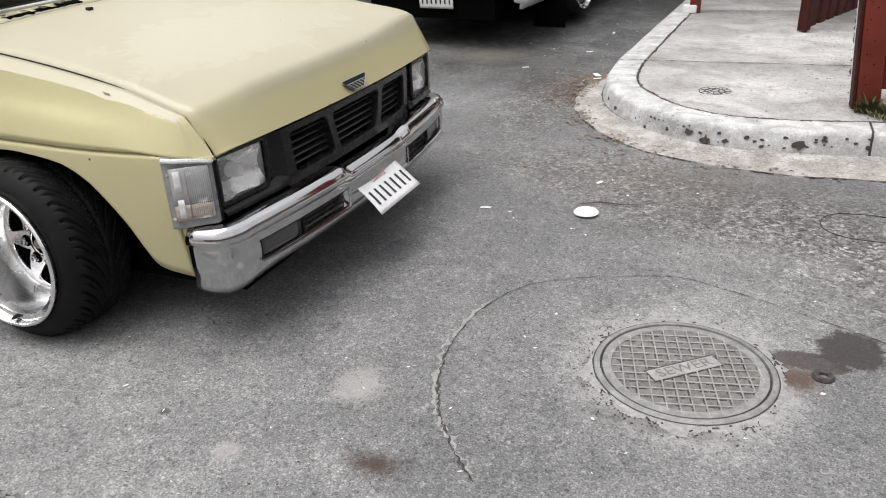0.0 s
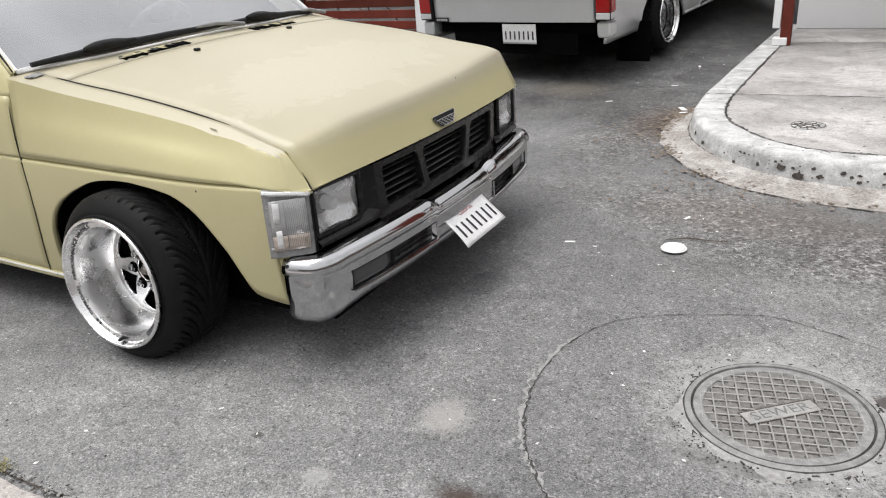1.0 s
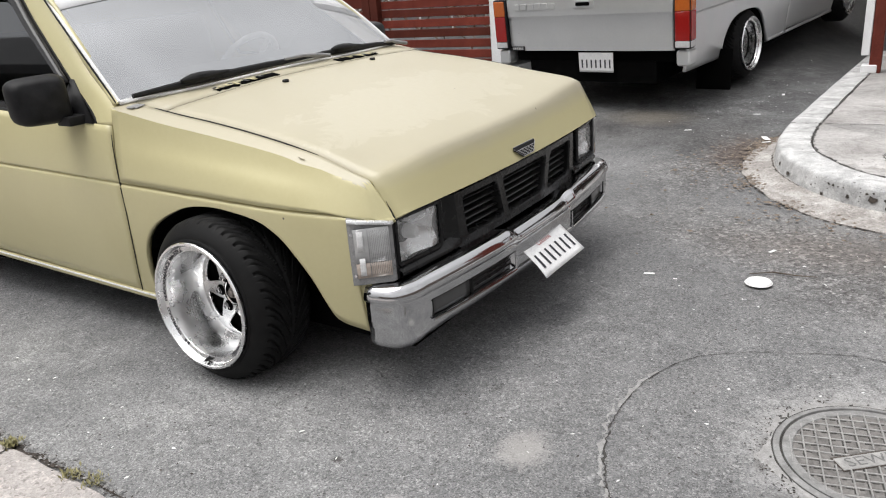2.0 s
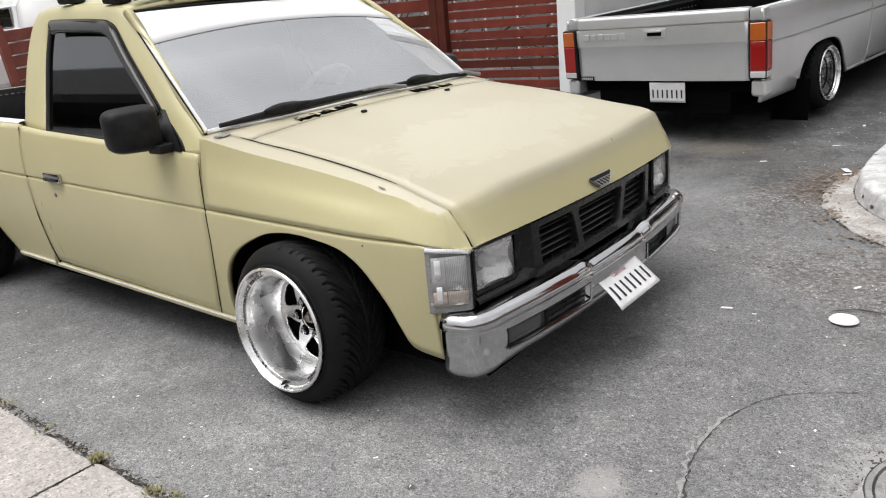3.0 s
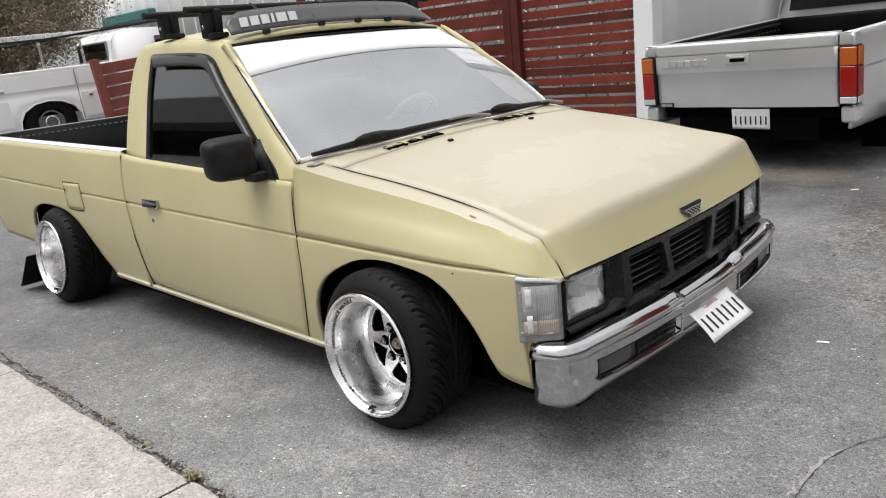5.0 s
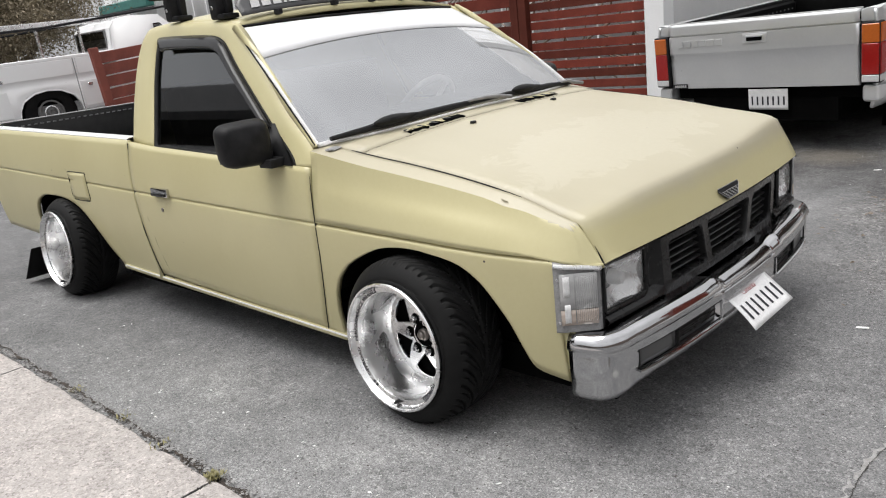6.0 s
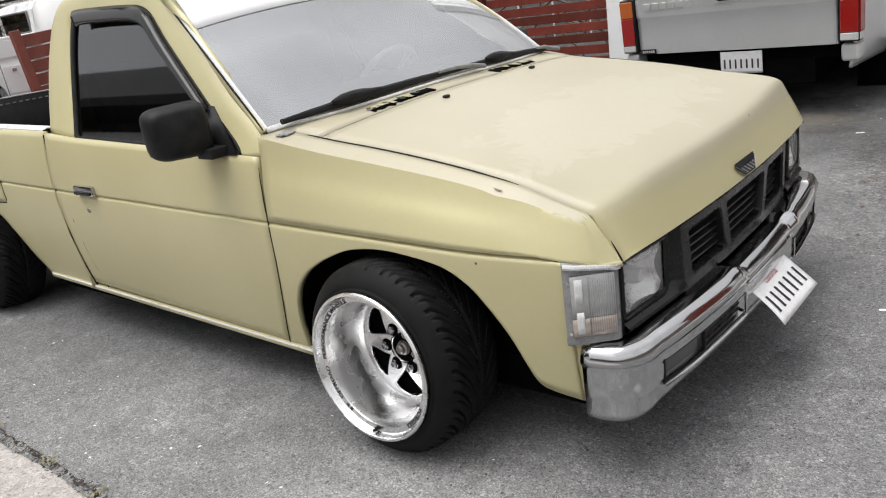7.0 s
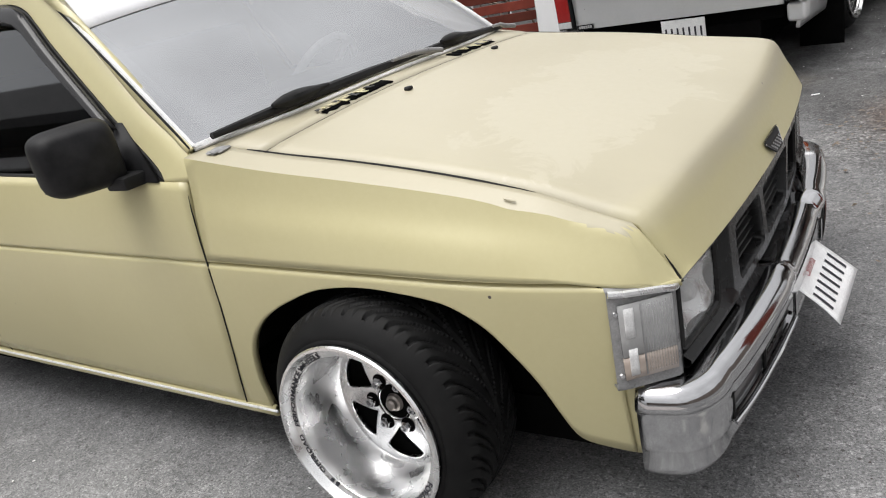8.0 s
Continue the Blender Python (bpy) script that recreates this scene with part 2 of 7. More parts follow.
leaf_green = surface("green_weed", (0.05, 0.058, 0.022), (0.16, 0.155, 0.07), 14, 0.7)
mortar = surface("pale_crumbled_edge", (0.22, 0.215, 0.21), (0.36, 0.355, 0.35), 60, 0.9, 0, 300, 0.002, 0.5)
paper = surface("white_litter", (0.66, 0.66, 0.65), (0.8, 0.8, 0.79), 60, 0.6)
lid_mat = surface("white_plastic_lid", (0.7, 0.7, 0.69), (0.8, 0.8, 0.79), 60, 0.4)
leaf_litter = surface("brown_leaf_litter", (0.09, 0.068, 0.052), (0.27, 0.22, 0.175), 70, 0.85)


def concrete_material(name, dark, mid, light, broad, stain, stony=0.9, mottle=0.5):
    """Weathered concrete: broad blotches, trowel mottling, sandy grain and dark pores."""
    m, n, l, p = nodes_of(name)
    t1, t2, t3 = tex(n, l, broad, 6.0, 0.62, dist=0.7), tex(n, l, 26.0, 5.0, 0.7), tex(n, l, 210.0, 3.0, 0.8)
    col = ramp(n, l, t1.outputs["Fac"], [(0.30, dark), (0.48, mid), (0.66, light)]).outputs[0]
    col = mixc(n, l, mottle, col, ramp(n, l, t2.outputs["Fac"], [(0.32, (0.66, 0.655, 0.65)), (0.5, (1, 1, 1)), (0.7, (1.18, 1.17, 1.16))]).outputs[0], "MULTIPLY")
    col = mixc(n, l, 0.85, col, ramp(n, l, t3.outputs["Fac"], [(0.3, (0.55, 0.55, 0.55)), (0.48, (1, 1, 1)), (0.72, (1.25, 1.25, 1.25))]).outputs[0], "MULTIPLY")
    v = n.new("ShaderNodeTexVoronoi")
    v.inputs["Scale"].default_value = 75.0
    c = n.new("ShaderNodeTexCoord")
    l.new(c.outputs["Object"], v.inputs["Vector"])
    pore = ramp(n, l, v.outputs["Distance"], [(0.0, (1, 1, 1)), (0.16, (0, 0, 0))])
    gate = ramp(n, l, tex(n, l, 12.0).outputs["Fac"], [(0.52, (0, 0, 0)), (0.60, (1, 1, 1))])
    col = mixc(n, l, mixc(n, l, 1.0, pore.outputs[0], gate.outputs[0], "MULTIPLY"), col, (0.09, 0.085, 0.08))
    agg = n.new("ShaderNodeTexVoronoi")
    agg.inputs["Scale"].default_value = 130.0
    l.new(c.outputs["Object"], agg.inputs["Vector"])
    cell = n.new("ShaderNodeSeparateColor")
    l.new(agg.outputs["Color"], cell.inputs[0])
    col = mixc(n, l, stony, col, ramp(n, l, cell.outputs[0], [(0.0, (0.58, 0.57, 0.56)), (0.18, (0.92, 0.92, 0.91)), (0.8, (1.04, 1.04, 1.04)), (1.0, (1.35, 1.34, 1.32))]).outputs[0], "MULTIPLY")
    st = ramp(n, l, tex(n, l, 3.1, 7.0, 0.72, dist=1.2).outputs["Fac"], [(0.58, (0, 0, 0)), (0.72, (stain, stain, stain))])
    col = mixc(n, l, st.outputs[0], col, (0.16, 0.145, 0.13))
    l.new(col, p.inputs["Base Color"])
    p.inputs["Roughness"].default_value = 0.88
    hsum = n.new("ShaderNodeMath")
    hsum.operation = "ADD"
    l.new(t3.outputs["Fac"], hsum.inputs[0])
    l.new(cell.outputs[0], hsum.inputs[1])
    bump(n, l, p, hsum.outputs[0], 0.45, 0.0035)
    return m


concrete = concrete_material("pale_concrete", (0.31, 0.296, 0.288), (0.42, 0.406, 0.398), (0.53, 0.516, 0.508), 3.0, 0.8, 0.5, 0.55)
near_concrete = concrete_material("sandy_concrete", (0.365, 0.338, 0.328), (0.41, 0.382, 0.370), (0.46, 0.430, 0.418), 6.0, 0.12)
gutter_mat = concrete_material("gutter_concrete", (0.22, 0.205, 0.19), (0.31, 0.29, 0.275), (0.45, 0.435, 0.42), 7.0, 0.6)
kerb_mat = concrete_material("kerb_concrete", (0.31, 0.31, 0.31), (0.46, 0.46, 0.46), (0.62, 0.62, 0.615), 8.0, 0.6, 0.4)


def lamp_plastic(name, colour, rough=0.12):
    m, n, l, p = nodes_of(name)
    t = tex(n, l, 60)
    r = ramp(n, l, t.outputs["Fac"], [(0.3, tuple(c * 0.85 for c in colour)), (0.7, colour)])
    l.new(r.outputs[0], p.inputs["Base Color"])
    p.inputs["Roughness"].default_value = rough
    p.inputs["Coat Weight"].default_value = 0.6
    return m


lens_clear = lamp_plastic("clear_lamp_lens", (0.40, 0.40, 0.40), 0.15)
lens_smoked = lamp_plastic("smoked_bumper_lens", (0.055, 0.055, 0.056), 0.3)
lens_dark = lamp_plastic("dark_bumper_lens", (0.016, 0.015, 0.015), 0.35)
lens_amber = lamp_plastic("amber_lamp_lens", (0.52, 0.12, 0.018))
lens_red = lamp_plastic("red_lamp_lens", (0.34, 0.014, 0.012))
lens_faded = lamp_plastic("faded_amber_lens", (0.43, 0.36, 0.31), 0.2)
lens_white = lamp_plastic("white_reverse_lens", (0.62, 0.62, 0.62))


def glazing(name, tint, see, mirror, rough=0.03):
    """Car glass with a film: part of the light goes straight through, tinted, part is mirrored."""
    m, n, l, p = nodes_of(name)
    out = n["Material Output"]
    tr = n.new("ShaderNodeBsdfTransparent")
    tr.inputs["Color"].default_value = (*see, 1)
    gl = n.new("ShaderNodeBsdfGlossy")
    gl.inputs["Color"].default_value = (*tint, 1)
    gl.inputs["Roughness"].default_value = rough
    fr = n.new("ShaderNodeFresnel")
    fr.inputs["IOR"].default_value = 1.5
    mr = n.new("ShaderNodeMapRange")
    mr.inputs["From Min"].default_value, mr.inputs["From Max"].default_value = 0.0, 1.0
    mr.inputs["To Min"].default_value, mr.inputs["To Max"].default_value = mirror, 1.0
    mx = n.new("ShaderNodeMixShader")
    l.new(fr.outputs[0], mr.inputs["Value"])
    l.new(mr.outputs[0], mx.inputs[0])
    l.new(tr.outputs[0], mx.inputs[1])
    l.new(gl.outputs[0], mx.inputs[2])
    l.new(mx.outputs[0], out.inputs["Surface"])
    return m


ws_glass = glazing("filmed_windshield", (0.94, 0.95, 0.97), (0.66, 0.67, 0.68), 0.46, 0.03)
dark_glass = glazing("dark_side_glass", (0.9, 0.92, 0.95), (0.20, 0.20, 0.20), 0.105)


def frosted(name, colour, solid):
    """Clouded old lamp glass: part milky, part clear."""
    m, n, l, p = nodes_of(name)
    t = tex(n, l, 260, 3.0)
    l.new(ramp(n, l, t.outputs["Fac"], [(0.3, tuple(c * 0.88 for c in colour)), (0.7, colour)]).outputs[0], p.inputs["Base Color"])
    p.inputs["Roughness"].default_value, p.inputs["Alpha"].default_value = 0.22, solid
    p.inputs["Coat Weight"].default_value = 0.7
    return m


lamp_frost = frosted("clouded_lamp_glass", (0.60, 0.60, 0.60), 0.36)


def asphalt_material():
    """Worn asphalt: stony aggregate, dark pits, broad pale wear, mortar and rust round the iron cover."""
    m, n, l, p = nodes_of("worn_asphalt")
    c = n.new("ShaderNodeTexCoord")
    a = tex(n, l, 0.8, 6.0, 0.6, dist=0.5)
    b = tex(n, l, 6.0, 7.0, 0.72, dist=0.3)
    g = tex(n, l, 210.0, 3.0, 0.75)

    def cells(scale):
        v = n.new("ShaderNodeTexVoronoi")
        v.inputs["Scale"].default_value = scale
        l.new(c.outputs["Object"], v.inputs["Vector"])
        return v

    v1, v2, v3 = cells(250.0), cells(110.0), cells(30.0)
    base = ramp(n, l, a.outputs["Fac"], [(0.30, (0.124, 0.125, 0.128)), (0.5, (0.166, 0.167, 0.170)), (0.70, (0.218, 0.218, 0.220))])
    wear = ramp(n, l, b.outputs["Fac"], [(0.30, (0.80, 0.80, 0.81)), (0.47, (0.97, 0.97, 0.97)), (0.56, (1.03, 1.03, 1.03)), (0.70, (1.28, 1.28, 1.27))])
    col = mixc(n, l, 1.0, base.outputs[0], wear.outputs[0], "MULTIPLY")
    gate = n.new("ShaderNodeSeparateColor")
    l.new(v1.outputs["Color"], gate.inputs[0])
    stones = ramp(n, l, gate.outputs[0], [(0.0, (0.50, 0.50, 0.50)), (0.25, (0.88, 0.88, 0.88)), (0.75, (1.05, 1.05, 1.05)), (1.0, (1.58, 1.57, 1.55))])
    col = mixc(n, l, 0.9, col, stones.outputs[0], "MULTIPLY")
    grain = ramp(n, l, g.outputs["Fac"], [(0.34, (0.55, 0.55, 0.55)), (0.5, (1, 1, 1)), (0.66, (1.45, 1.44, 1.42))])
    col = mixc(n, l, 0.7, col, grain.outputs[0], "MULTIPLY")
    g2 = n.new("ShaderNodeSeparateColor")
    l.new(v2.outputs["Color"], g2.inputs[0])
    big = ramp(n, l, g2.outputs[0], [(0.0, (0.62, 0.62, 0.62)), (0.12, (0.95, 0.95, 0.95)), (0.88, (1.03, 1.03, 1.03)), (1.0, (1.4, 1.39, 1.37))])
    col = mixc(n, l, 0.9, col, big.outputs[0], "MULTIPLY")
    # broken crust: crisp dark hollows and pale worn tops where the surface has ravelled
    crust = tex(n, l, 17.0, 10.0, 0.80, dist=0.8)
    broken = ramp(n, l, crust.outputs["Fac"], [(0.37, (0.46, 0.45, 0.445)), (0.425, (0.92, 0.92, 0.92)), (0.555, (1.03, 1.03, 1.03)), (0.60, (1.5, 1.49, 1.47))])
    where = ramp(n, l, tex(n, l, 1.7, 4.0, 0.6).outputs["Fac"], [(0.42, (0.12, 0.12, 0.12)), (0.62, (0.9, 0.9, 0.9))])
    col = mixc(n, l, where.outputs[0], col, mixc(n, l, 1.0, col, broken.outputs[0], "MULTIPLY"))
    # scattered dark pits and pale stones
    g3 = n.new("ShaderNodeSeparateColor")
    l.new(v3.outputs["Color"], g3.inputs[0])
    for chan, lo, tone in ((0, 0.93, (0.045, 0.043, 0.041)), (1, 0.972, (0.40, 0.395, 0.39))):
        pick = ramp(n, l, g3.outputs[chan], [(lo, (0, 0, 0)), (lo + 0.02, (0.85, 0.85, 0.85))])
        core = ramp(n, l, v3.outputs["Distance"], [(0.10, (1, 1, 1)), (0.17, (0, 0, 0))])
        col = mixc(n, l, mixc(n, l, 1.0, pick.outputs[0], core.outputs[0], "MULTIPLY"), col, tone)

    def blot(at, size, edge_scale, lo, hi, colour, amount, number, mode="MIX", speckle=0.36):
        nonlocal col
        mp = n.new("ShaderNodeMapping")
        mp.inputs["Location"].default_value = tuple(-q / s for q, s in zip(at, size)) + (0,)
        mp.inputs["Scale"].default_value = (1 / size[0], 1 / size[1], 0)
        l.new(c.outputs["Object"], mp.inputs["Vector"])
        ln = n.new("ShaderNodeVectorMath")
        ln.operation = "LENGTH"
        l.new(mp.outputs[0], ln.inputs[0])
        e = tex(n, l, edge_scale, 8.0, 0.8, dist=0.6)
        ad = n.new("ShaderNodeMath")
        ad.operation = "MULTIPLY_ADD"
        ad.inputs[1].default_value = 1.7
        l.new(e.outputs["Fac"], ad.inputs[0])
        l.new(ln.outputs["Value"], ad.inputs[2])
        gr = n.new("ShaderNodeMath")
        gr.operation = "MULTIPLY_ADD"
        gr.inputs[1].default_value = speckle
        l.new(gate.outputs[1], gr.inputs[0])
        l.new(ad.outputs[0], gr.inputs[2])
        mr = n.new("ShaderNodeMapRange")
        mr.inputs["From Min"].default_value, mr.inputs["From Max"].default_value = lo + 0.94, hi + 1.02
        mr.inputs["To Min"].default_value, mr.inputs["To Max"].default_value = amount, 0.0
        l.new(gr.outputs[0], mr.inputs["Value"])
        col = mixc(n, l, mr.outputs[0], col, colour, mode)

    # paler worn ground towards the pavement and round the cover
    blot((-0.45, -1.32), (1.7, 0.50), 4.0, 0.4, 1.6, (1.38, 1.38, 1.37), 1.0, 20, "MULTIPLY")
    blot((1.22, -0.15), (0.75, 1.0), 4.0, 0.5, 1.6, (1.14, 1.135, 1.13), 1.0, 30, "MULTIPLY")
    blot((1.35, 1.25), (0.55, 0.25), 6.0, 0.5, 1.3, (1.3, 1.29, 1.27), 0.9, 7, "MULTIPLY")
    blot((0.45, 2.0), (0.8, 0.25), 7.0, 0.5, 1.2, (1.3, 1.3, 1.29), 0.8, 21, "MULTIPLY")
    blot((1.816, -0.452), (0.27, 0.27), 30.0, 0.95, 1.25, (0.38, 0.375, 0.37), 0.7, 1)
    blot((1.78, -0.70), (0.20, 0.035), 34.0, 0.7, 1.05, (0.09, 0.085, 0.08), 0.45, 9)
    blot((1.585, -0.52), (0.03, 0.12), 34.0, 0.7, 1.05, (0.09, 0.085, 0.08), 0.45, 10)
    blot((1.04, -0.79), (0.085, 0.10), 22.0, 0.5, 1.0, (0.40, 0.385, 0.37), 0.6, 2)
    blot((0.86, -1.12), (0.05, 0.05), 30.0, 0.5, 0.9, (0.38, 0.37, 0.36), 0.55, 22)
    blot((1.21, -1.05), (0.09, 0.05), 34.0, 0.35, 0.95, (0.06, 0.042, 0.034), 0.9, 3)
    blot((0.62, -1.05), (0.025, 0.02), 40.0, 0.5, 0.8, (0.06, 0.055, 0.052), 0.8, 23)
    blot((2.22, -0.22), (0.10, 0.12), 9.0, 0.68, 0.74, (0.042, 0.037, 0.037), 0.9, 4, "MIX", 0.06)
    blot((2.12, -0.31), (0.11, 0.05), 9.0, 0.76, 0.88, (0.055, 0.045, 0.043), 0.85, 11, "MIX", 0.1)
    blot((2.08, -0.40), (0.10, 0.08), 22.0, 0.4, 1.0, (0.085, 0.05, 0.038), 0.9, 5)
    # asphalt multiplied darker up the driveway and behind the silver pickup
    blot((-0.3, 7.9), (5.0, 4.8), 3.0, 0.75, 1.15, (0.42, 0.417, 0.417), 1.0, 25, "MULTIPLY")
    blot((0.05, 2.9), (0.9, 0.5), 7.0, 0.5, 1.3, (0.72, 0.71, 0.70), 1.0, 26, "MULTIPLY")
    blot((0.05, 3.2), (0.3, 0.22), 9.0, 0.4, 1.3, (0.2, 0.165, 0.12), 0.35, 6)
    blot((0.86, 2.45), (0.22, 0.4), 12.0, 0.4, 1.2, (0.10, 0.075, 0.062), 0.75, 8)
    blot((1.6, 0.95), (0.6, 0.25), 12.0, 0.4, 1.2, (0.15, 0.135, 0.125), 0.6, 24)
    # coarse open gravel, brownish, between the kerb and the patch round the cover
    rough_v = cells(75.0)
    rv = n.new("ShaderNodeSeparateColor")
    l.new(rough_v.outputs["Color"], rv.inputs[0])
    coarse = ramp(n, l, rv.outputs[0], [(0.0, (0.24, 0.22, 0.21)), (0.3, (0.62, 0.59, 0.57)), (0.6, (0.95, 0.92, 0.90)), (0.85, (1.35, 1.31, 1.27)), (1.0, (2.1, 2.05, 1.98))])
    for at, size, k in (((2.05, 0.62), (0.85, 0.38), 0.9), ((1.25, 1.05), (0.7, 0.3), 0.6), ((0.75, 2.2), (0.35, 0.9), 0.7), ((2.6, 0.15), (0.5, 0.35), 0.8)):
        before = col
        blot(at, size, 5.0, 0.35, 1.25, (1, 1, 1), k, 0)
        mask = col.node.inputs[0].links[0].from_socket
        col = mixc(n, l, mask, before, mixc(n, l, 1.0, before, coarse.outputs[0], "MULTIPLY"))
    # ravelled, patchy ground between the kerb and the cover
    blot((1.75, 0.62), (1.3, 0.95), 26.0, 0.0, 0.08, (0.07, 0.066, 0.063), 0.6, 27)
    blot((1.9, 0.35), (1.3, 1.0), 31.0, -0.04, 0.03, (0.34, 0.335, 0.33), 0.55, 28)
    blot((0.75, 2.0), (0.7, 1.1), 24.0, 0.0, 0.08, (0.06, 0.056, 0.053), 0.6, 29)
    l.new(col, p.inputs["Base Color"])
    p.inputs["Roughness"].default_value = 0.9
    p.inputs["Specular IOR Level"].default_value = 0.3
    mxh = n.new("ShaderNodeMath")
    mxh.operation = "ADD"
    l.new(g.outputs["Fac"], mxh.inputs[0])
    l.new(gate.outputs[0], mxh.inputs[1])
    bump(n, l, p, mxh.outputs[0], 0.6, 0.004)
    return m


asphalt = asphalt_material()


# ---- mesh tools ----
def grid(rows, bm=None, close=False):
    """Quads over rows of points, all of one length."""
    bm = bm or bmesh.new()
    vs = [[bm.verts.new(p) for p in r] for r in rows]
    for a, b in zip(vs, vs[1:]):
        k = len(a)
        for i in range(k if close else k - 1):
            j = (i + 1) % k
            q = [a[i], a[j], b[j], b[i]]
            if len({tuple(round(c, 5) for c in v.co) for v in q}) == 4:
                bm.faces.new(q)
            else:
                u = []
                for v in q:
                    if not any((v.co - w.co).length < 1e-5 for w in u):
                        u.append(v)
                if len(u) == 3:
                    bm.faces.new(u)
    return bm


def facing(bm, way):
    """Turn an open sheet so that its faces look along way on the whole."""
    bm.normal_update()
    if sum((f.normal.dot(Vector(way)) * f.calc_area() for f in bm.faces), 0.0) < 0:
        bmesh.ops.reverse_faces(bm, faces=bm.faces[:])
    return bm


def join(bm, other, m=None):
    if m is not None:
        bmesh.ops.transform(other, matrix=m, verts=other.verts[:])
    idx = {v: bm.verts.new(v.co) for v in other.verts}
    for f in other.faces:
        try:
            bm.faces.new([idx[v] for v in f.verts])
        except ValueError:
            pass
    other.free()
    return bm


def box(size, at=(0, 0, 0), bevel=0.0, seg=2, turn=(0, 0, 0), bm=None):
    b = bmesh.new()
    bmesh.ops.create_cube(b, size=1.0)
    bmesh.ops.scale(b, vec=size, verts=b.verts[:])
    if bevel:
        bmesh.ops.bevel(b, geom=b.edges[:], offset=bevel, segments=seg, profile=0.6, affect="EDGES")
    bmesh.ops.transform(b, matrix=pose(*at, *turn), verts=b.verts[:])
    return join(bm, b) if bm else b


def tube(path, r, n=8, bm=None, caps=True, flat=1.0):
    """A round bar along a path; r may be one radius or one for each point."""
    bm = bm or bmesh.new()
    pts = [Vector(p) for p in path]
    rr = r if isinstance(r, (list, tuple)) else [r] * len(pts)
    rings = []
    side = None
    for i, p in enumerate(pts):
        d = (pts[min(i + 1, len(pts) - 1)] - pts[max(i - 1, 0)]).normalized()
        if side is None:
            side = d.cross(Vector((0, 0, 1)))
            if side.length < 0.1:
                side = d.cross(Vector((1, 0, 0)))
        side = (side - d * side.dot(d)).normalized()
        up = side.cross(d)
        rings.append([bm.verts.new(p + (side * math.cos(2 * math.pi * k / n) + up * math.sin(2 * math.pi * k / n) * flat) * rr[i]) for k in range(n)])
    for a, b in zip(rings, rings[1:]):
        for k in range(n):
            bm.faces.new([a[k], a[(k + 1) % n], b[(k + 1) % n], b[k]])
    if caps:
        bm.faces.new(rings[0][::-1])
        bm.faces.new(rings[-1])
    return bm


def lathe(profile, n=64, bm=None):
    """Turn (radius, y) round the y axis."""
    rows = [[(r * math.cos(2 * math.pi * k / n), y, r * math.sin(2 * math.pi * k / n)) for k in range(n)] for r, y in profile]
    return grid(rows, bm, close=True)


def prism(outline, depth, m=None, bevel=0.0, bm=None):
    """A flat outline (x, y) raised by depth along z."""
    b = bmesh.new()
    f = b.faces.new([b.verts.new((x, y, 0)) for x, y in outline])
    b.normal_update()
    if f.normal.z < 0:
        bmesh.ops.reverse_faces(b, faces=[f])
    r = bmesh.ops.extrude_face_region(b, geom=[f])
    bmesh.ops.translate(b, vec=(0, 0, depth), verts=[v for v in r["geom"] if isinstance(v, bmesh.types.BMVert)])
    bmesh.ops.recalc_face_normals(b, faces=b.faces[:])
    if bevel:
        bmesh.ops.bevel(b, geom=b.edges[:], offset=bevel, segments=1, affect="EDGES")
    if m is not None:
        bmesh.ops.transform(b, matrix=m, verts=b.verts[:])
    return join(bm, b) if bm else b


def mesh_of(name, bm, sharp=32):
    bm.normal_update()
    for f in bm.faces:
        f.smooth = True
    for e in bm.edges:
        if len(e.link_faces) == 2 and e.calc_face_angle(0.0) > radians(sharp):
            e.smooth = False
    me = bpy.data.meshes.new(name)
    bm.to_mesh(me)
    bm.free()
    return me


def part(name, bm, material, parent, label="", thick=0.0, sharp=32):
    """One mesh object under a thing or under a part."""
    ob = new(name, mesh_of(name, bm, sharp))
    ob.data.materials.append(material)
    if parent is not None:
        ob.parent = parent
    if thick:
        s = ob.modifiers.new("thickness", "SOLIDIFY")
        s.thickness, s.offset = thick, -1.0
    return tagged(ob, label)


def thing(name, bm, material, label, category, group="", kind="", sharp=32):
    return tagged(part(name, bm, material, None, label, sharp=sharp), category=category, group=group, kind=kind)


def holder(name, m, label="", category="", group=""):
    ob = new(name)
    ob.empty_display_size = 0.2
    ob.matrix_world = m
    return tagged(ob, label, category, group)


def lerp(a, b, t):
    return a + (b - a) * t


def smooth01(x, a, b):
    t = min(1.0, max(0.0, (x - a) / (b - a)))
    return t * t * (3 - 2 * t)


def along(table, x):
    return float(np.interp(x, [p[0] for p in table], [p[1] for p in table]))


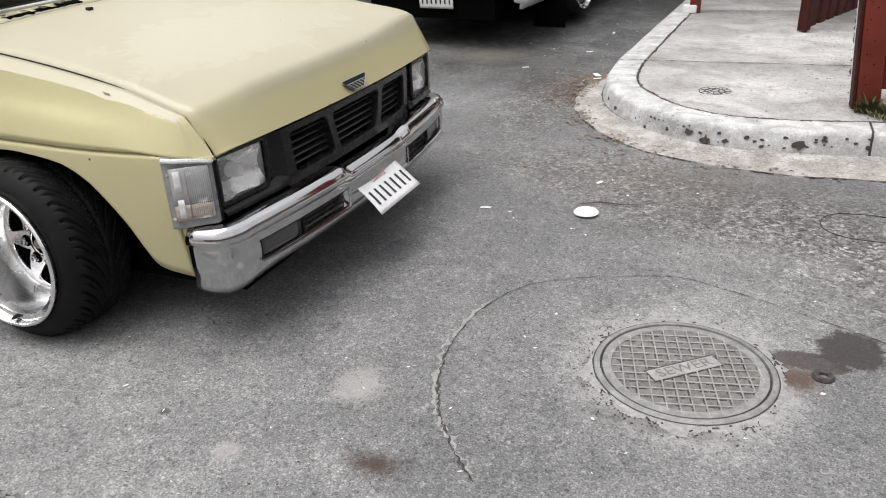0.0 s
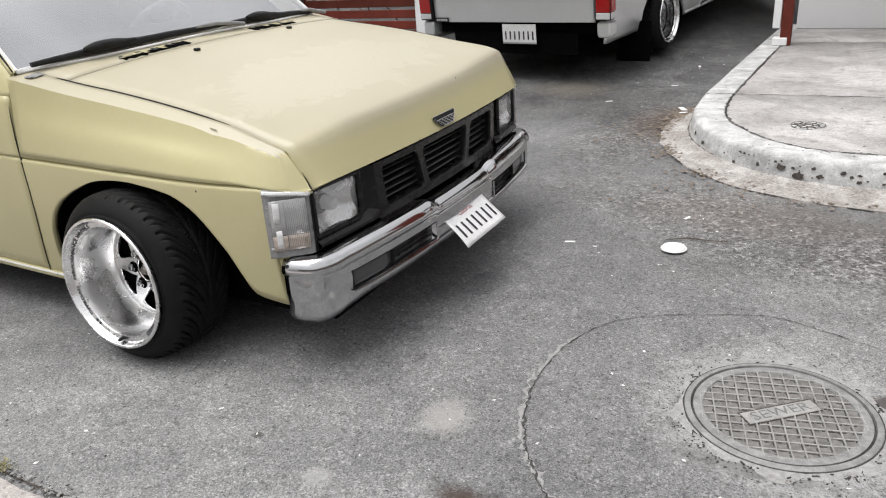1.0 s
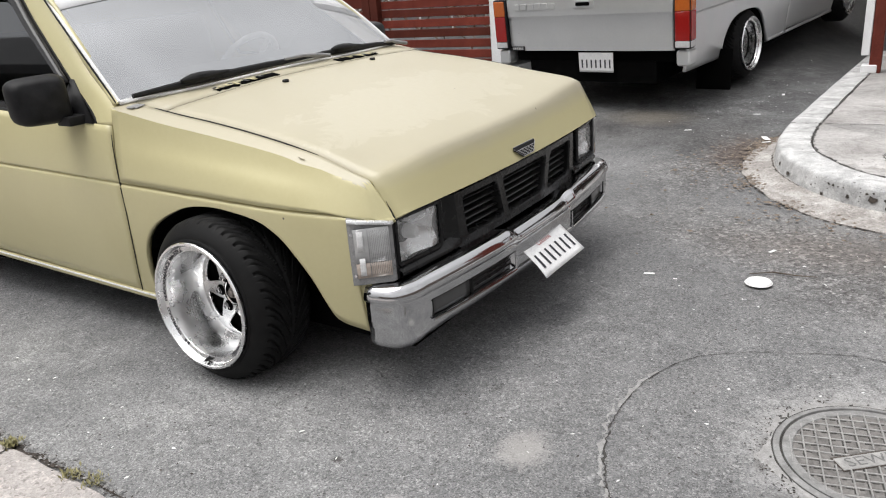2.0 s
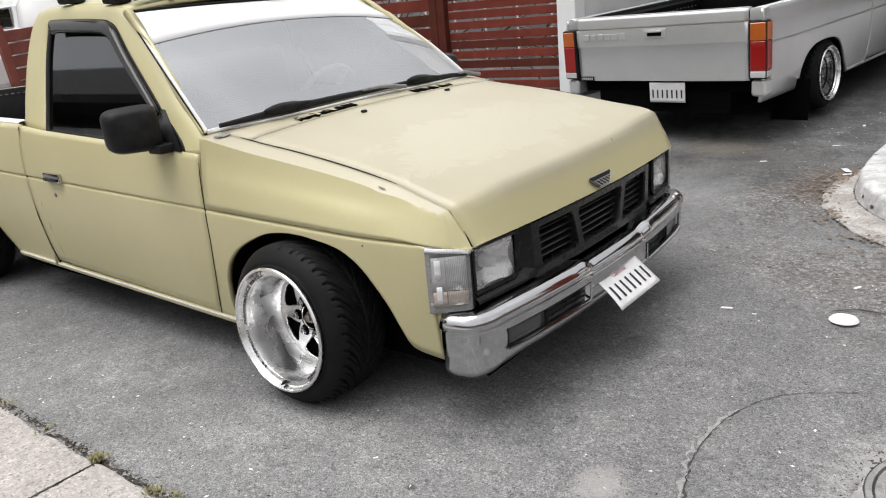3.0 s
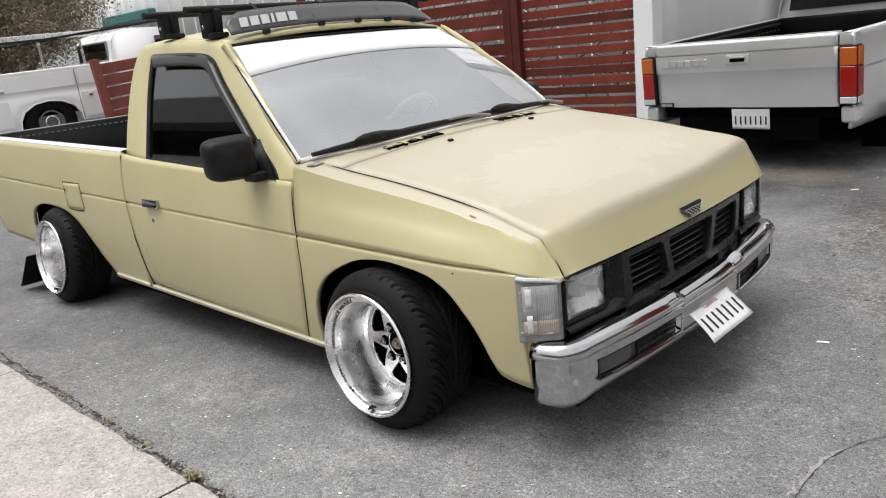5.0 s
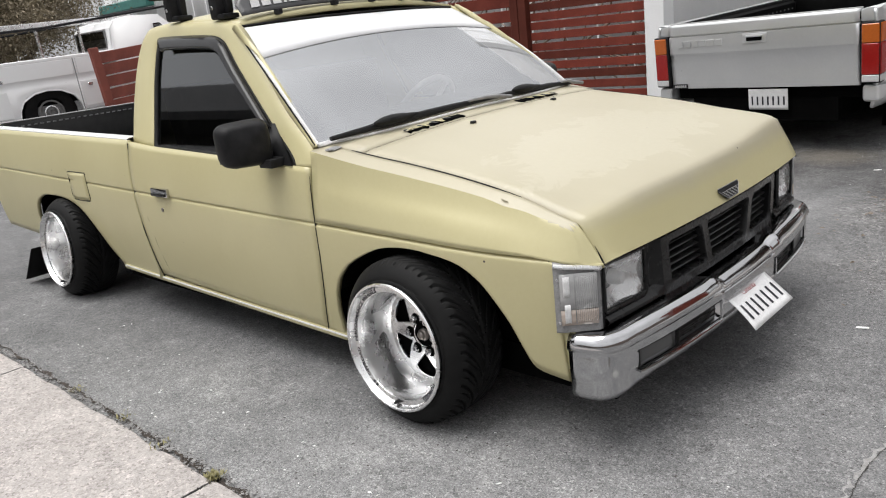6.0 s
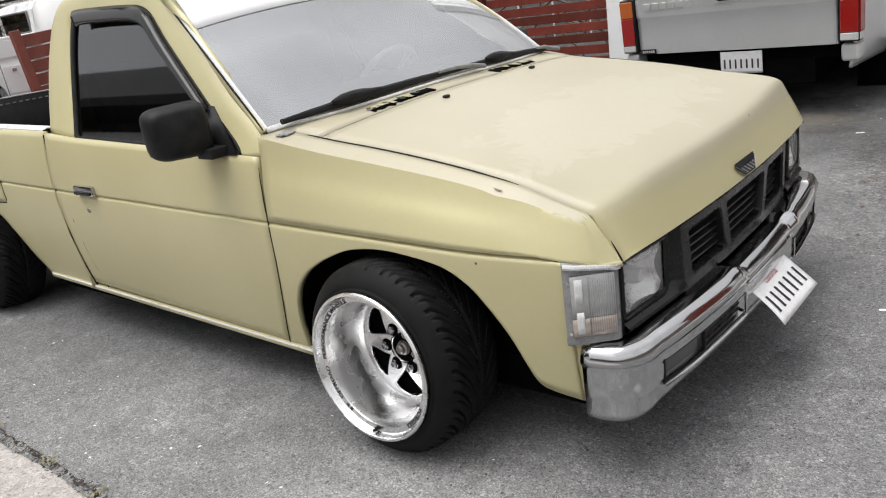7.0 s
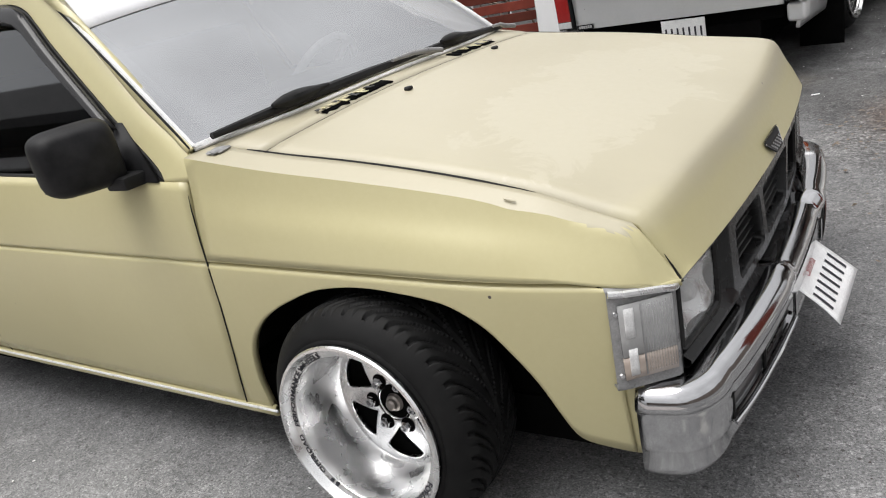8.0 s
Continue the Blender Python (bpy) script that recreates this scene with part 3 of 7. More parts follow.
# ---- pickup body form (x ahead from the front axle, y to its left, z up) ----
RAKE = 0.0225          # the body sits nose-down
BELT = 0.594
ARCH_F = [(-0.419, 0.165), (-0.4145, 0.165), (-0.408, 0.252), (-0.391, 0.328), (-0.355, 0.397), (-0.301, 0.453), (-0.250, 0.486), (-0.200, 0.512), (-0.115, 0.547), (-0.032, 0.563),
          (0.040, 0.567), (0.104, 0.563), (0.170, 0.556), (0.230, 0.542), (0.290, 0.505), (0.335, 0.452), (0.376, 0.388), (0.405, 0.318), (0.426, 0.270), (0.450, 0.252), (0.488, 0.241), (0.533, 0.231), (0.577, 0.224)]
ARCH_R = [(-3.735, 0.20), (-3.130, 0.19), (-3.110, 0.33), (-3.07, 0.39), (-3.015, 0.435), (-2.91, 0.472), (-2.790, 0.486), (-2.64, 0.486), (-2.498, 0.468), (-2.40, 0.425), (-2.332, 0.368), (-2.27, 0.30), (-2.219, 0.238),
          (-2.16, 0.185), (-2.110, 0.150), (-1.745, 0.150)]


def rounded(table, k=5):
    """A table of points with a smooth curve drawn through them."""
    out = []
    for i in range(len(table) - 1):
        p0, p1, p2, p3 = (Vector(table[max(i - 1, 0)]), Vector(table[i]), Vector(table[i + 1]), Vector(table[min(i + 2, len(table) - 1)]))
        for j in range(k):
            t = j / k
            q = 0.5 * (2 * p1 + (p2 - p0) * t + (2 * p0 - 5 * p1 + 4 * p2 - p3) * t * t + (3 * p1 - p0 - 3 * p2 + p3) * t ** 3)
            out.append((q.x, q.y))
    return out + [table[-1]]


ARCH_F = ARCH_F[:3] + rounded(ARCH_F[3:])
ARCH_R = ARCH_R[:3] + rounded(ARCH_R[3:])


def sheared(bm):
    for v in bm.verts:
        v.co.z -= RAKE * v.co.x
    return bm


def half_width(x, z):
    w = 0.823 - (0.045 * ((x - 0.2) / 0.36) ** 2 if x > 0.2 else 0.0)
    d = z - BELT
    w -= 0.05 * (d / 0.44) ** 2 if d < 0 else 0.03 * (d / 0.25) ** 2
    return w - (0.008 + 0.005 * smooth01(x, -0.42, -0.38)) * math.exp(-((d + 0.001) / 0.0036) ** 2)


BELT_ROWS = [-0.014, -0.0065, -0.0035, -0.001, 0.0016, 0.005, 0.012]


DOOR_EDGE = [(0.161, -0.507), (0.25, -0.478), (0.329, -0.455), (0.40, -0.438), (0.477, -0.426), (0.585, -0.419), (0.66, -0.420), (0.75, -0.424)]


def to_door_edge(bm, fender):
    """Leads a fender's rear edge or a door's front edge along the bowed shut line."""
    for v in bm.verts:
        x = along(DOOR_EDGE, v.co.z)
        if not fender:
            v.co.x += (x - 0.003 + 0.413) * smooth01(v.co.x, -0.85, -0.413)
        elif v.co.x < -0.4145:
            v.co.x = lerp(x, -0.4145, (v.co.x + 0.419) / 0.0045)
    return bm


def side_sheet(xs, lo, hi, side, lower_rows=12, upper_rows=8):
    """A body side between two height lines; rows crowd at the belt crease."""
    rows = []
    for x in xs:
        a, b = lo(x), hi(x)
        zs = []
        lowtop, uplow = BELT + BELT_ROWS[0], BELT + BELT_ROWS[-1]
        if a < lowtop:
            zs += [lerp(a, min(lowtop, b), i / lower_rows) for i in range(lower_rows + 1)]
        else:
            zs += [a] * (lower_rows + 1)
        zs += [min(max(BELT + d, a), b) for d in BELT_ROWS[1:-1]]
        zs += [lerp(max(uplow, a), b, i / upper_rows) if b > uplow else b for i in range(upper_rows + 1)]
        rows.append([(x, side * half_width(x, z), z) for z in zs])
    bm = grid(rows)
    bmesh.ops.remove_doubles(bm, verts=bm.verts[:], dist=1e-5)
    return facing(bm, (0, side, 0))


def front_line(y):
    return 0.668 - 0.072 * y * y


CREASE = [(-0.45, 0.799), (-0.3, 0.790), (0.0, 0.772), (0.36, 0.759), (0.45, 0.7515), (0.50, 0.746), (0.556, 0.736), (0.64, 0.720)]


def side_plan(x):
    """Half width just above the belt crease; it tucks in at the front corner."""
    return half_width(x, BELT + 0.013) - 0.020 * (max(0.0, x - 0.46) / 0.132) ** 2


def seam(x):
    """Half the shut line between hood and fender, which closes up towards the front."""
    return lerp(0.0025, 0.0006, smooth01(x, 0.28, 0.42))


def top_height(x, y):
    """The upper nose: hood, creased fender shoulders and front roll in one surface."""
    ay = abs(y)
    crown = 0.803 - 0.1025 * x - 0.115 * x * x + 0.25 * max(0.0, -0.1 - x) ** 2
    # the hood sits a little high at its left front corner
    crown += smooth01(y, 0.15, 0.70) * (0.010 + 0.016 * smooth01(x, 0.30, 0.60))
    top = crown + lerp(0.030, 0.020, smooth01(x, -0.2, 0.5)) * (1 - (ay / 0.72) ** 2)
    # and low at its right one
    top -= 0.016 * smooth01(x, 0.36, 0.54) * smooth01(-y, 0.42, 0.715)
    base = BELT + 0.008 - 0.022 * smooth01(x, 0.42, 0.6)
    wide = side_plan(x)
    dx = front_line(min(ay, 0.72)) - x
    # front roll
    q = max(dx, 0.0) / lerp(0.053, 0.067, smooth01(y, -0.2, 0.6))
    k0 = (1 - math.sqrt(1.03)) / 2
    k = (q + 1 - math.sqrt((q - 1) ** 2 + 0.03)) / 2 - k0
    z_front = base + (top - base) * min(1.0, max(0.0, k))
    # shoulder: a gentle fall to the crease, then the rounded upper side
    yc = along(CREASE, x)
    drop = lerp(0.014, 0.030, smooth01(x, -0.45, 0.1)) + 0.020 * smooth01(x, 0.36, 0.60)
    at_crease = crown + 0.002 - drop
    if ay <= yc:
        z_side = top - (top - at_crease) * max(0.0, (ay - 0.69) / (yc - 0.69)) ** 1.5
    else:
        u = max(0.0, (wide - ay) / (wide - yc))
        z_side = base + (at_crease - base) * min(1.0, u + (0.03 * math.sin(math.pi * u) + 0.06 * math.sin(2 * math.pi * u)) * (1 - 0.9 * smooth01(x, 0.25, 0.50)))
    corner = max(0.0, (0.938 if y < 0 else 0.946) - 0.757 * x - 0.654 * ay)
    return min(z_front, z_side, base + 2.4 * corner if ay > 0.70 else 9.0)


HOOD_GAP = [(-0.252, 0.716), (-0.1, 0.716), (0.1, 0.718), (0.35, 0.720), (0.5, 0.718), (0.58, 0.714), (0.632, 0.708)]


def hood_sheet():
    xs = list(np.linspace(-0.245, 0.5, 24)) + [0.632 - 0.132 * (1 - s) ** 2 for s in np.linspace(0.06, 1, 16)]
    rows = []
    for x in xs:
        g = along(HOOD_GAP, x) - seam(x)
        rows.append([(x + 0.036 * (1 - v * v) * smooth01(x, -0.1, 0.6), g * v, 0) for v in np.linspace(-1, 1, 33)])
    rows = [[(x, y, top_height(min(x, front_line(y)), y)) for x, y, _ in r] for r in rows]
    return facing(sheared(grid(rows)), (0, 0, 1))


def fender_top(side):
    """From the belt over the shoulder to the hood gap, wrapping the front corner."""
    line = [(x, side_plan(x)) for x in list(np.linspace(-0.4175, 0.46, 26)) + [0.485, 0.51, 0.535, 0.555, 0.572, 0.584]]
    reach = list(np.linspace(-0.4175, 0.46, 26)) + [0.468, 0.476, 0.485, 0.493, 0.500, 0.504]
    # the upright ridge of the corner, then the front face to the hood
    line += [(0.592, 0.749), (0.597, 0.745), (0.604, 0.738), (0.611, 0.730), (0.618, 0.722), (0.625, 0.715), (front_line(0.711), 0.711)]
    reach += [0.507, 0.515, 0.535, 0.558, 0.582, 0.606, front_line(0.711) - 0.001]
    mate = [(x, along(HOOD_GAP, x) + seam(x)) for x in reach]
    rows = []
    for (x0, y0), (x1, y1) in zip(line, mate):
        row = []
        f = min(0.85, max(0.15, (y0 - along(CREASE, min(x0, 0.56))) / max(1e-4, y0 - y1)))
        for v in list(f * np.linspace(0, 1, 13) ** 1.15) + [lerp(f, 1, k) for k in (0.08, 0.25, 0.5, 0.75, 1.0)]:
            x, y = lerp(x0, x1, v), lerp(y0, y1, v)
            z = top_height(x, side * y)
            # a shallow knock in the shoulder
            z -= 0.007 * math.exp(-((x - 0.36) / 0.04) ** 2 - ((y - 0.757) / 0.02) ** 2) if side < 0 else 0.0
            row.append((x, side * y, z))
        rows.append(row)
    return facing(sheared(grid(rows)), (0, side * 0.6, 1))


def screen_point(u, v):
    """Windscreen surface: u from -1 to 1 across, v from 0 at the foot to 1 at the top."""
    w = lerp(0.760, 0.620, v) + 0.019 * math.sin(math.pi * v)
    bow = 0.055 * (1 - abs(u) ** 3)
    return Vector((lerp(-0.418, -0.990, v) + bow + 0.012 * math.sin(math.pi * v), u * w, lerp(0.862, 1.277, v) + 0.02 * math.sin(math.pi * v) + lerp(0.024, 0.012, v) * (1 - abs(u) ** 2.5)))


WINDOW = [(-0.505, 0.7965), (-0.535, 0.832), (-0.660, 0.924), (-0.758, 0.999), (-0.860, 1.078), (-0.935, 1.138), (-1.000, 1.196), (-1.048, 1.233), (-1.120, 1.257), (-1.25, 1.268),
          (-1.369, 1.274), (-1.50, 1.279), (-1.560, 1.275), (-1.588, 1.245), (-1.588, 1.157), (-1.578, 1.08), (-1.562, 1.0), (-1.545, 0.92), (-1.527, 0.832)]
CABEDGE = [(-0.412, 0.7935), (-0.424, 0.856), (-0.578, 0.963), (-0.685, 1.051), (-0.790, 1.137), (-0.868, 1.20), (-0.940, 1.258), (-0.985, 1.288), (-1.06, 1.305), (-1.22, 1.320),
           (-1.384, 1.330), (-1.53, 1.335), (-1.635, 1.333), (-1.712, 1.316), (-1.764, 1.250), (-1.782, 1.14), (-1.778, 1.04), (-1.766, 0.95), (-1.748, 0.858)]


ROOF_EDGE = CABEDGE[7:15]
WINDOW, CABEDGE = rounded(WINDOW, 3), rounded(CABEDGE, 3)


def tumble(z):
    return 0.802 - (z - 0.80) * 0.345


def cab_side(side):
    rows = []
    for (x0, z0), (x1, z1) in zip(WINDOW, CABEDGE):
        row = []
        for s in (0, 0.06, 0.3, 0.55, 0.8, 0.93, 1.0):
            x, z = lerp(x0, x1, s), lerp(z0, z1, s)
            inn = 0.012 * max(0.0, (s - 0.7) / 0.3) ** 2 + (0.006 if s == 0 else 0)
            row.append((x, side * (tumble(z) - inn), z))
        rows.append(row)
    # fold the front edge in to meet the windscreen
    bm = grid(rows)
    ap = []
    for x1, z1 in CABEDGE[3:21]:
        v = min(1.0, max(0.0, (z1 - 0.862) / 0.415))
        e = screen_point(1.0, v)
        p0 = Vector((x1, tumble(z1) - 0.012, z1))
        p1 = Vector((e.x + 0.004, e.y + 0.004, e.z - 0.002))
        ap.append([(p.x, side * p.y, p.z) for p in (p0, p0.lerp(p1, 0.5) + Vector((0.006, 0.004, 0.004)), p1)])
    grid(ap, bm)
    return facing(bm, (0, side, 0))


def roof_sheet():
    rows = []
    edge = ROOF_EDGE
    for i, (x, z) in enumerate(edge):
        yr = tumble(z) - 0.012
        row = []
        for v in np.linspace(-1, 1, 25):
            cx = x + 0.05 * (1 - v * v) * (1 - smooth01(i, 0, 3))
            row.append((cx, yr * v, z + (0.042 - 0.03 * smooth01(i, 5, 7)) * (1 - abs(v) ** 2.4)))
        rows.append(row)
    back = [(-1.752, lerp(-0.62, 0.62, s), 1.19) for s in np.linspace(0, 1, 25)]
    rows.append(back)
    return facing(grid(rows), (0, 0, 1))


def loop_band(pairs, side, y_of):
    return facing(grid([[(p[0], side * y_of(p), p[1]) for p in pr] for pr in pairs]), (0, side, 0))


# ---- wheels ----
def rim_mesh():
    prof = [(0.196, 0.016), (0.204, 0.010), (0.2065, 0.002), (0.204, -0.003), (0.198, -0.003), (0.1945, 0.003), (0.1925, 0.013), (0.1900, 0.0165), (0.1755, 0.019),
            (0.1740, 0.022), (0.1735, 0.05), (0.1725, 0.085), (0.1705, 0.118), (0.1665, 0.140), (0.160, 0.150), (0.150, 0.152)]
    bm = lathe(prof, 80)
    lathe([(0.196, 0.016), (0.186, 0.03), (0.184, 0.15), (0.19, 0.21), (0.203, 0.222)], 80, bm)
    return bm


def spokes_mesh():
    """Six broad spokes with rounded triangular windows between them."""
    bm = bmesh.new()
    rs = [0.040, 0.05, 0.060, 0.064, 0.068, 0.076, 0.086, 0.098, 0.110, 0.122, 0.132, 0.139, 0.143, 0.1455, 0.147, 0.153, 0.1585]

    def open_half(r):
        if r <= 0.062 or r >= 0.1465:
            return 0.0
        w = 0.052 * min(1.0, (r - 0.060) / 0.070)
        w *= min(1.0, ((0.1470 - r) / 0.012)) ** 0.45
        w = max(w, 0.004)
        return math.degrees(w / r)

    for k in range(6):
        rows = []
        for r in rs:
            h = 30 - min(29.0, open_half(r))
            y = 0.140 + 0.011 * ((r - 0.04) / 0.12) ** 2
            rows.append([(r * math.cos(radians(60 * k + a)), y + 0.0015 * abs(a / 30) ** 2, r * math.sin(radians(60 * k + a))) for a in np.linspace(-h, h, 9)])
        grid(rows, bm)
    bmesh.ops.remove_doubles(bm, verts=bm.verts[:], dist=2e-5)
    return facing(bm, (0, -1, 0))


def tyre_mesh():
    """Low tyre stretched onto the wide rim; the tread carries swept directional grooves."""
    nt = 900
    bm = bmesh.new()
    side = [(0.190, 0.020), (0.2035, 0.014), (0.2085, 0.0135), (0.2125, 0.018), (0.2175, 0.0165), (0.224, 0.0185), (0.236, 0.026), (0.248, 0.036), (0.2555, 0.0435)]
    tread_y = [0.050, 0.0545] + list(np.linspace(0.060, 0.222, 38))
    back = [(0.254, 0.230), (0.244, 0.236), (0.23, 0.238), (0.2, 0.222)]
    rows = []
    for r, y in side:
        rows.append((y, [r] * nt))
    mid = 0.137
    for y in tread_y:
        w = (y - mid) / 0.088
        crown = 0.2700 - 0.0055 * abs(w) ** 4 - 0.0045 * max(0.0, w) ** 2
        if y < 0.056:
            crown = 0.2605 if y < 0.052 else 0.2636
        rr = []
        a = min(1.0, abs(w))
        for k in range(nt):
            th = k / nt
            ph = (th * 30 + 2.3 * (1 - a) ** 1.6 + (0.5 if w > 0 else 0)) % 1.0
            d = abs(ph - 0.5) / lerp(0.115, 0.075, 1 - a)
            groove = 0.0085 * (1 - smooth01(d, 0.55, 1.0)) * (1.0 if a > 0.12 else 0.5)
            ph2 = (th * 30 + 0.44 + 2.0 * (1 - a) ** 1.6 + (0.5 if w > 0 else 0)) % 1.0
            d2 = abs(ph2 - 0.5) / 0.06
            if a > 0.42:
                groove = max(groove, 0.0060 * (1 - smooth01(d2, 0.5, 1.0)) * smooth01(a, 0.42, 0.55) * (1 - 0.7 * smooth01(a, 0.90, 0.98)))
            if a < 0.05:
                groove = max(groove, 0.006)
            rr.append(crown - groove)
        rows.append((y, rr))
    for r, y in back:
        rows.append((y, [r] * nt))
    pts = [[(rr[k] * math.cos(2 * math.pi * k / nt), y, rr[k] * math.sin(2 * math.pi * k / nt)) for k in range(nt)] for y, rr in rows]
    return grid(pts, bm, close=True)


def text_flat(words, size, bold=0.0):
    """Letters of the built-in font as a flat mesh, from x = 0."""
    cu = bpy.data.curves.new("letters", "FONT")
    cu.body, cu.size, cu.resolution_u, cu.offset = words, size, 2, bold
    ob = bpy.data.objects.new("letters", cu)
    scene.collection.objects.link(ob)
    me = bpy.data.meshes.new_from_object(ob.evaluated_get(bpy.context.evaluated_depsgraph_get()))
    bm = bmesh.new()
    bm.from_mesh(me)
    bpy.data.objects.remove(ob)
    bpy.data.curves.remove(cu)
    bpy.data.meshes.remove(me)
    return bm


def ring_words(words, size, radius, start, y):
    """Letters bent round the rim, tops outward, running clockwise as seen from outside."""
    bm = text_flat(words, size, 0.0005)
    bmesh.ops.triangulate(bm, faces=bm.faces[:])
    for v in bm.verts:
        a = radians(start) - v.co.x * 1.22 / radius
        r = radius + v.co.y
        v.co = Vector((r * math.cos(a), y, r * math.sin(a)))
    return facing(bm, (0, -1, 0))


WHEEL_CACHE = {}


def build_wheel(owner, m, label, worn=True):
    """Deep-dish six-spoke wheel under owner; local -y looks outward."""
    w = holder("wheel", m, label)
    w.parent = owner
    if not WHEEL_CACHE:
        hexnut = lathe([(0.001, -0.010), (0.0045, -0.011), (0.0065, -0.017), (0.0095, -0.017), (0.0118, -0.013), (0.0122, -0.003), (0.0128, 0.002)], 6)
        recess = lathe([(0.0, -0.0016), (0.0175, -0.0016), (0.0185, 0.0002)], 24)
        cap = lathe([(0.0, -0.018), (0.009, -0.018), (0.013, -0.015), (0.014, -0.008), (0.019, -0.005), (0.021, 0.002), (0.024, 0.006)], 24)
        shade = lathe([(0.183, 0.168), (0.10, 0.172), (0.0, 0.172)], 40)
        drum = lathe([(0.0, 0.146), (0.040, 0.146), (0.041, 0.1385), (0.0425, 0.1385), (0.044, 0.142)], 32)
        stem = tube([(0, -0.004, 0), (0, 0.004, 0), (0, 0.016, 0.002)], [0.0035, 0.0055, 0.0065], 10)
        for key, bm, mat in (("tyre", tyre_mesh(), rubber), ("rim", rim_mesh(), bright_metal), ("spoke_disc", spokes_mesh(), bright_metal), ("lug_nut", hexnut, chrome), ("lug_recess", recess, void_black), ("hub_cap", cap, copper),
                             ("brake_backing", shade, void_black), ("hub_well", drum, void_black), ("valve_stem", stem, black_plastic)):
            me = mesh_of(key, bm, 60 if key == "tyre" else 30)
            me.materials.append(mat)
            WHEEL_CACHE[key] = me
        for key, words, start in (("style_mark", "OFFROAD", 224), ("lettering", "PERFORMANCE WHEELS", 186), ("forged_mark", "FORGED", -27)):
            me = mesh_of(key, ring_words(words, 0.0175, 0.1768, start, 0.0165), 30)
            me.materials.append(ink)
            WHEEL_CACHE[key] = me
        me = mesh_of("maker_mark", box((0.0085, 0.0006, 0.0105)), 30)
        me.materials.append(ink)
        WHEEL_CACHE["maker_mark"] = me

    def put(key, mm=Matrix(), lab=""):
        o = new(key, WHEEL_CACHE[key])
        o.parent = w
        o.matrix_basis = mm
        return tagged(o, lab)

    put("tyre", lab="low-profile black rubber tyre with directional tread")
    put("rim", lab="polished deep-dish aluminium rim")
    sp = put("spoke_disc", lab="six-spoke polished centre with triangular openings")
    s = sp.modifiers.new("thickness", "SOLIDIFY")
    s.thickness, s.offset = 0.012, -1.0
    put("brake_backing")
    put("hub_well")
    put("hub_cap", Matrix.Translation((0, 0.143, 0)), "rusty brown hub cap")
    for k in range(6):
        a = radians(60 * k)
        put("lug_recess", Matrix.Translation((0.057 * math.cos(a), 0.1400, 0.057 * math.sin(a))))
        put("lug_nut", Matrix.Translation((0.057 * math.cos(a), 0.1395, 0.057 * math.sin(a))), "chrome lug nut")
    put("valve_stem", Matrix.Translation((-0.006, 0.004, -0.184)), "black rubber valve stem")
    if worn:
        put("lettering", lab="black lettering on the rim")
        put("style_mark", lab="black lettering on the rim")
        put("forged_mark", lab="black lettering on the rim")
        for i in (0, 1):
            put("maker_mark", Matrix.Rotation(radians(90 - (236 - i * 4.6)), 4, "Y") @ Matrix.Translation((0, 0.0165, 0.1825)))
    return w


# ---- a whole pickup ----
def bumper_path(y):
    """Plan of the front bumper face, x for a given y."""
    a = abs(y)
    return 0.742 - 0.050 * (a / 0.7) ** 2 - 0.02 * max(0.0, (a - 0.45) / 0.3) ** 3


def bumper_plan():
    pts = [(bumper_path(y), y) for y in np.linspace(-0.66, 0.66, 133)]
    r = []
    for a in np.linspace(0, 1, 9)[1:]:
        ang = a * math.pi / 2 * 0.95
        r.append((0.690 - 0.105 * (1 - math.cos(ang)) * 0.9, 0.66 + 0.118 * math.sin(ang)))
    r += [(0.575, 0.783), (0.55, 0.785)]
    pts[0], pts[-1] = (0.690, -0.66), (0.690, 0.66)
    return [(x, -y) for x, y in reversed(r)] + pts + r


def bumper_sweep(section, y_lim=None, dip=True):
    plan = [Vector((x, y)) for x, y in bumper_plan()]
    rows = []
    for i, p in enumerate(plan):
        if y_lim and not (y_lim[0] <= p.y <= y_lim[1]):
            continue
        d = (plan[min(i + 1, len(plan) - 1)] - plan[max(i - 1, 0)]).normalized()
        nrm = Vector((d.y, -d.x))
        row = []
        k = 1 - smooth01(abs(p.y), 0.19, 0.245) if dip else 0.0
        end = smooth01(abs(p.y), 0.55, 0.78)
        for o, z in section:
            ripple = 0.003 * math.sin(p.y * 31) * math.exp(-((abs(p.y) - 0.24) / 0.07) ** 2) if z > 0.33 else 0
            if 0.2510 < z < 0.3100 and dip:
                o -= 0.020 * smooth01(abs(p.y), 0.222, 0.232) * (1 - smooth01(abs(p.y), 0.640, 0.652))
            o -= 0.020 * end * max(0.0, (0.29 - z) / 0.097) ** 2
            q = p + nrm * (o - 0.010 * k * (1 if z > 0.33 else 0.2) + ripple)
            row.append((q.x, q.y, z - 0.016 * k * smooth01(z, 0.3, 0.37) - 0.034 * end * (1 if z < 0.25 else 0.2)))
        rows.append(row)
    return facing(grid(rows), (1, 0, 0))


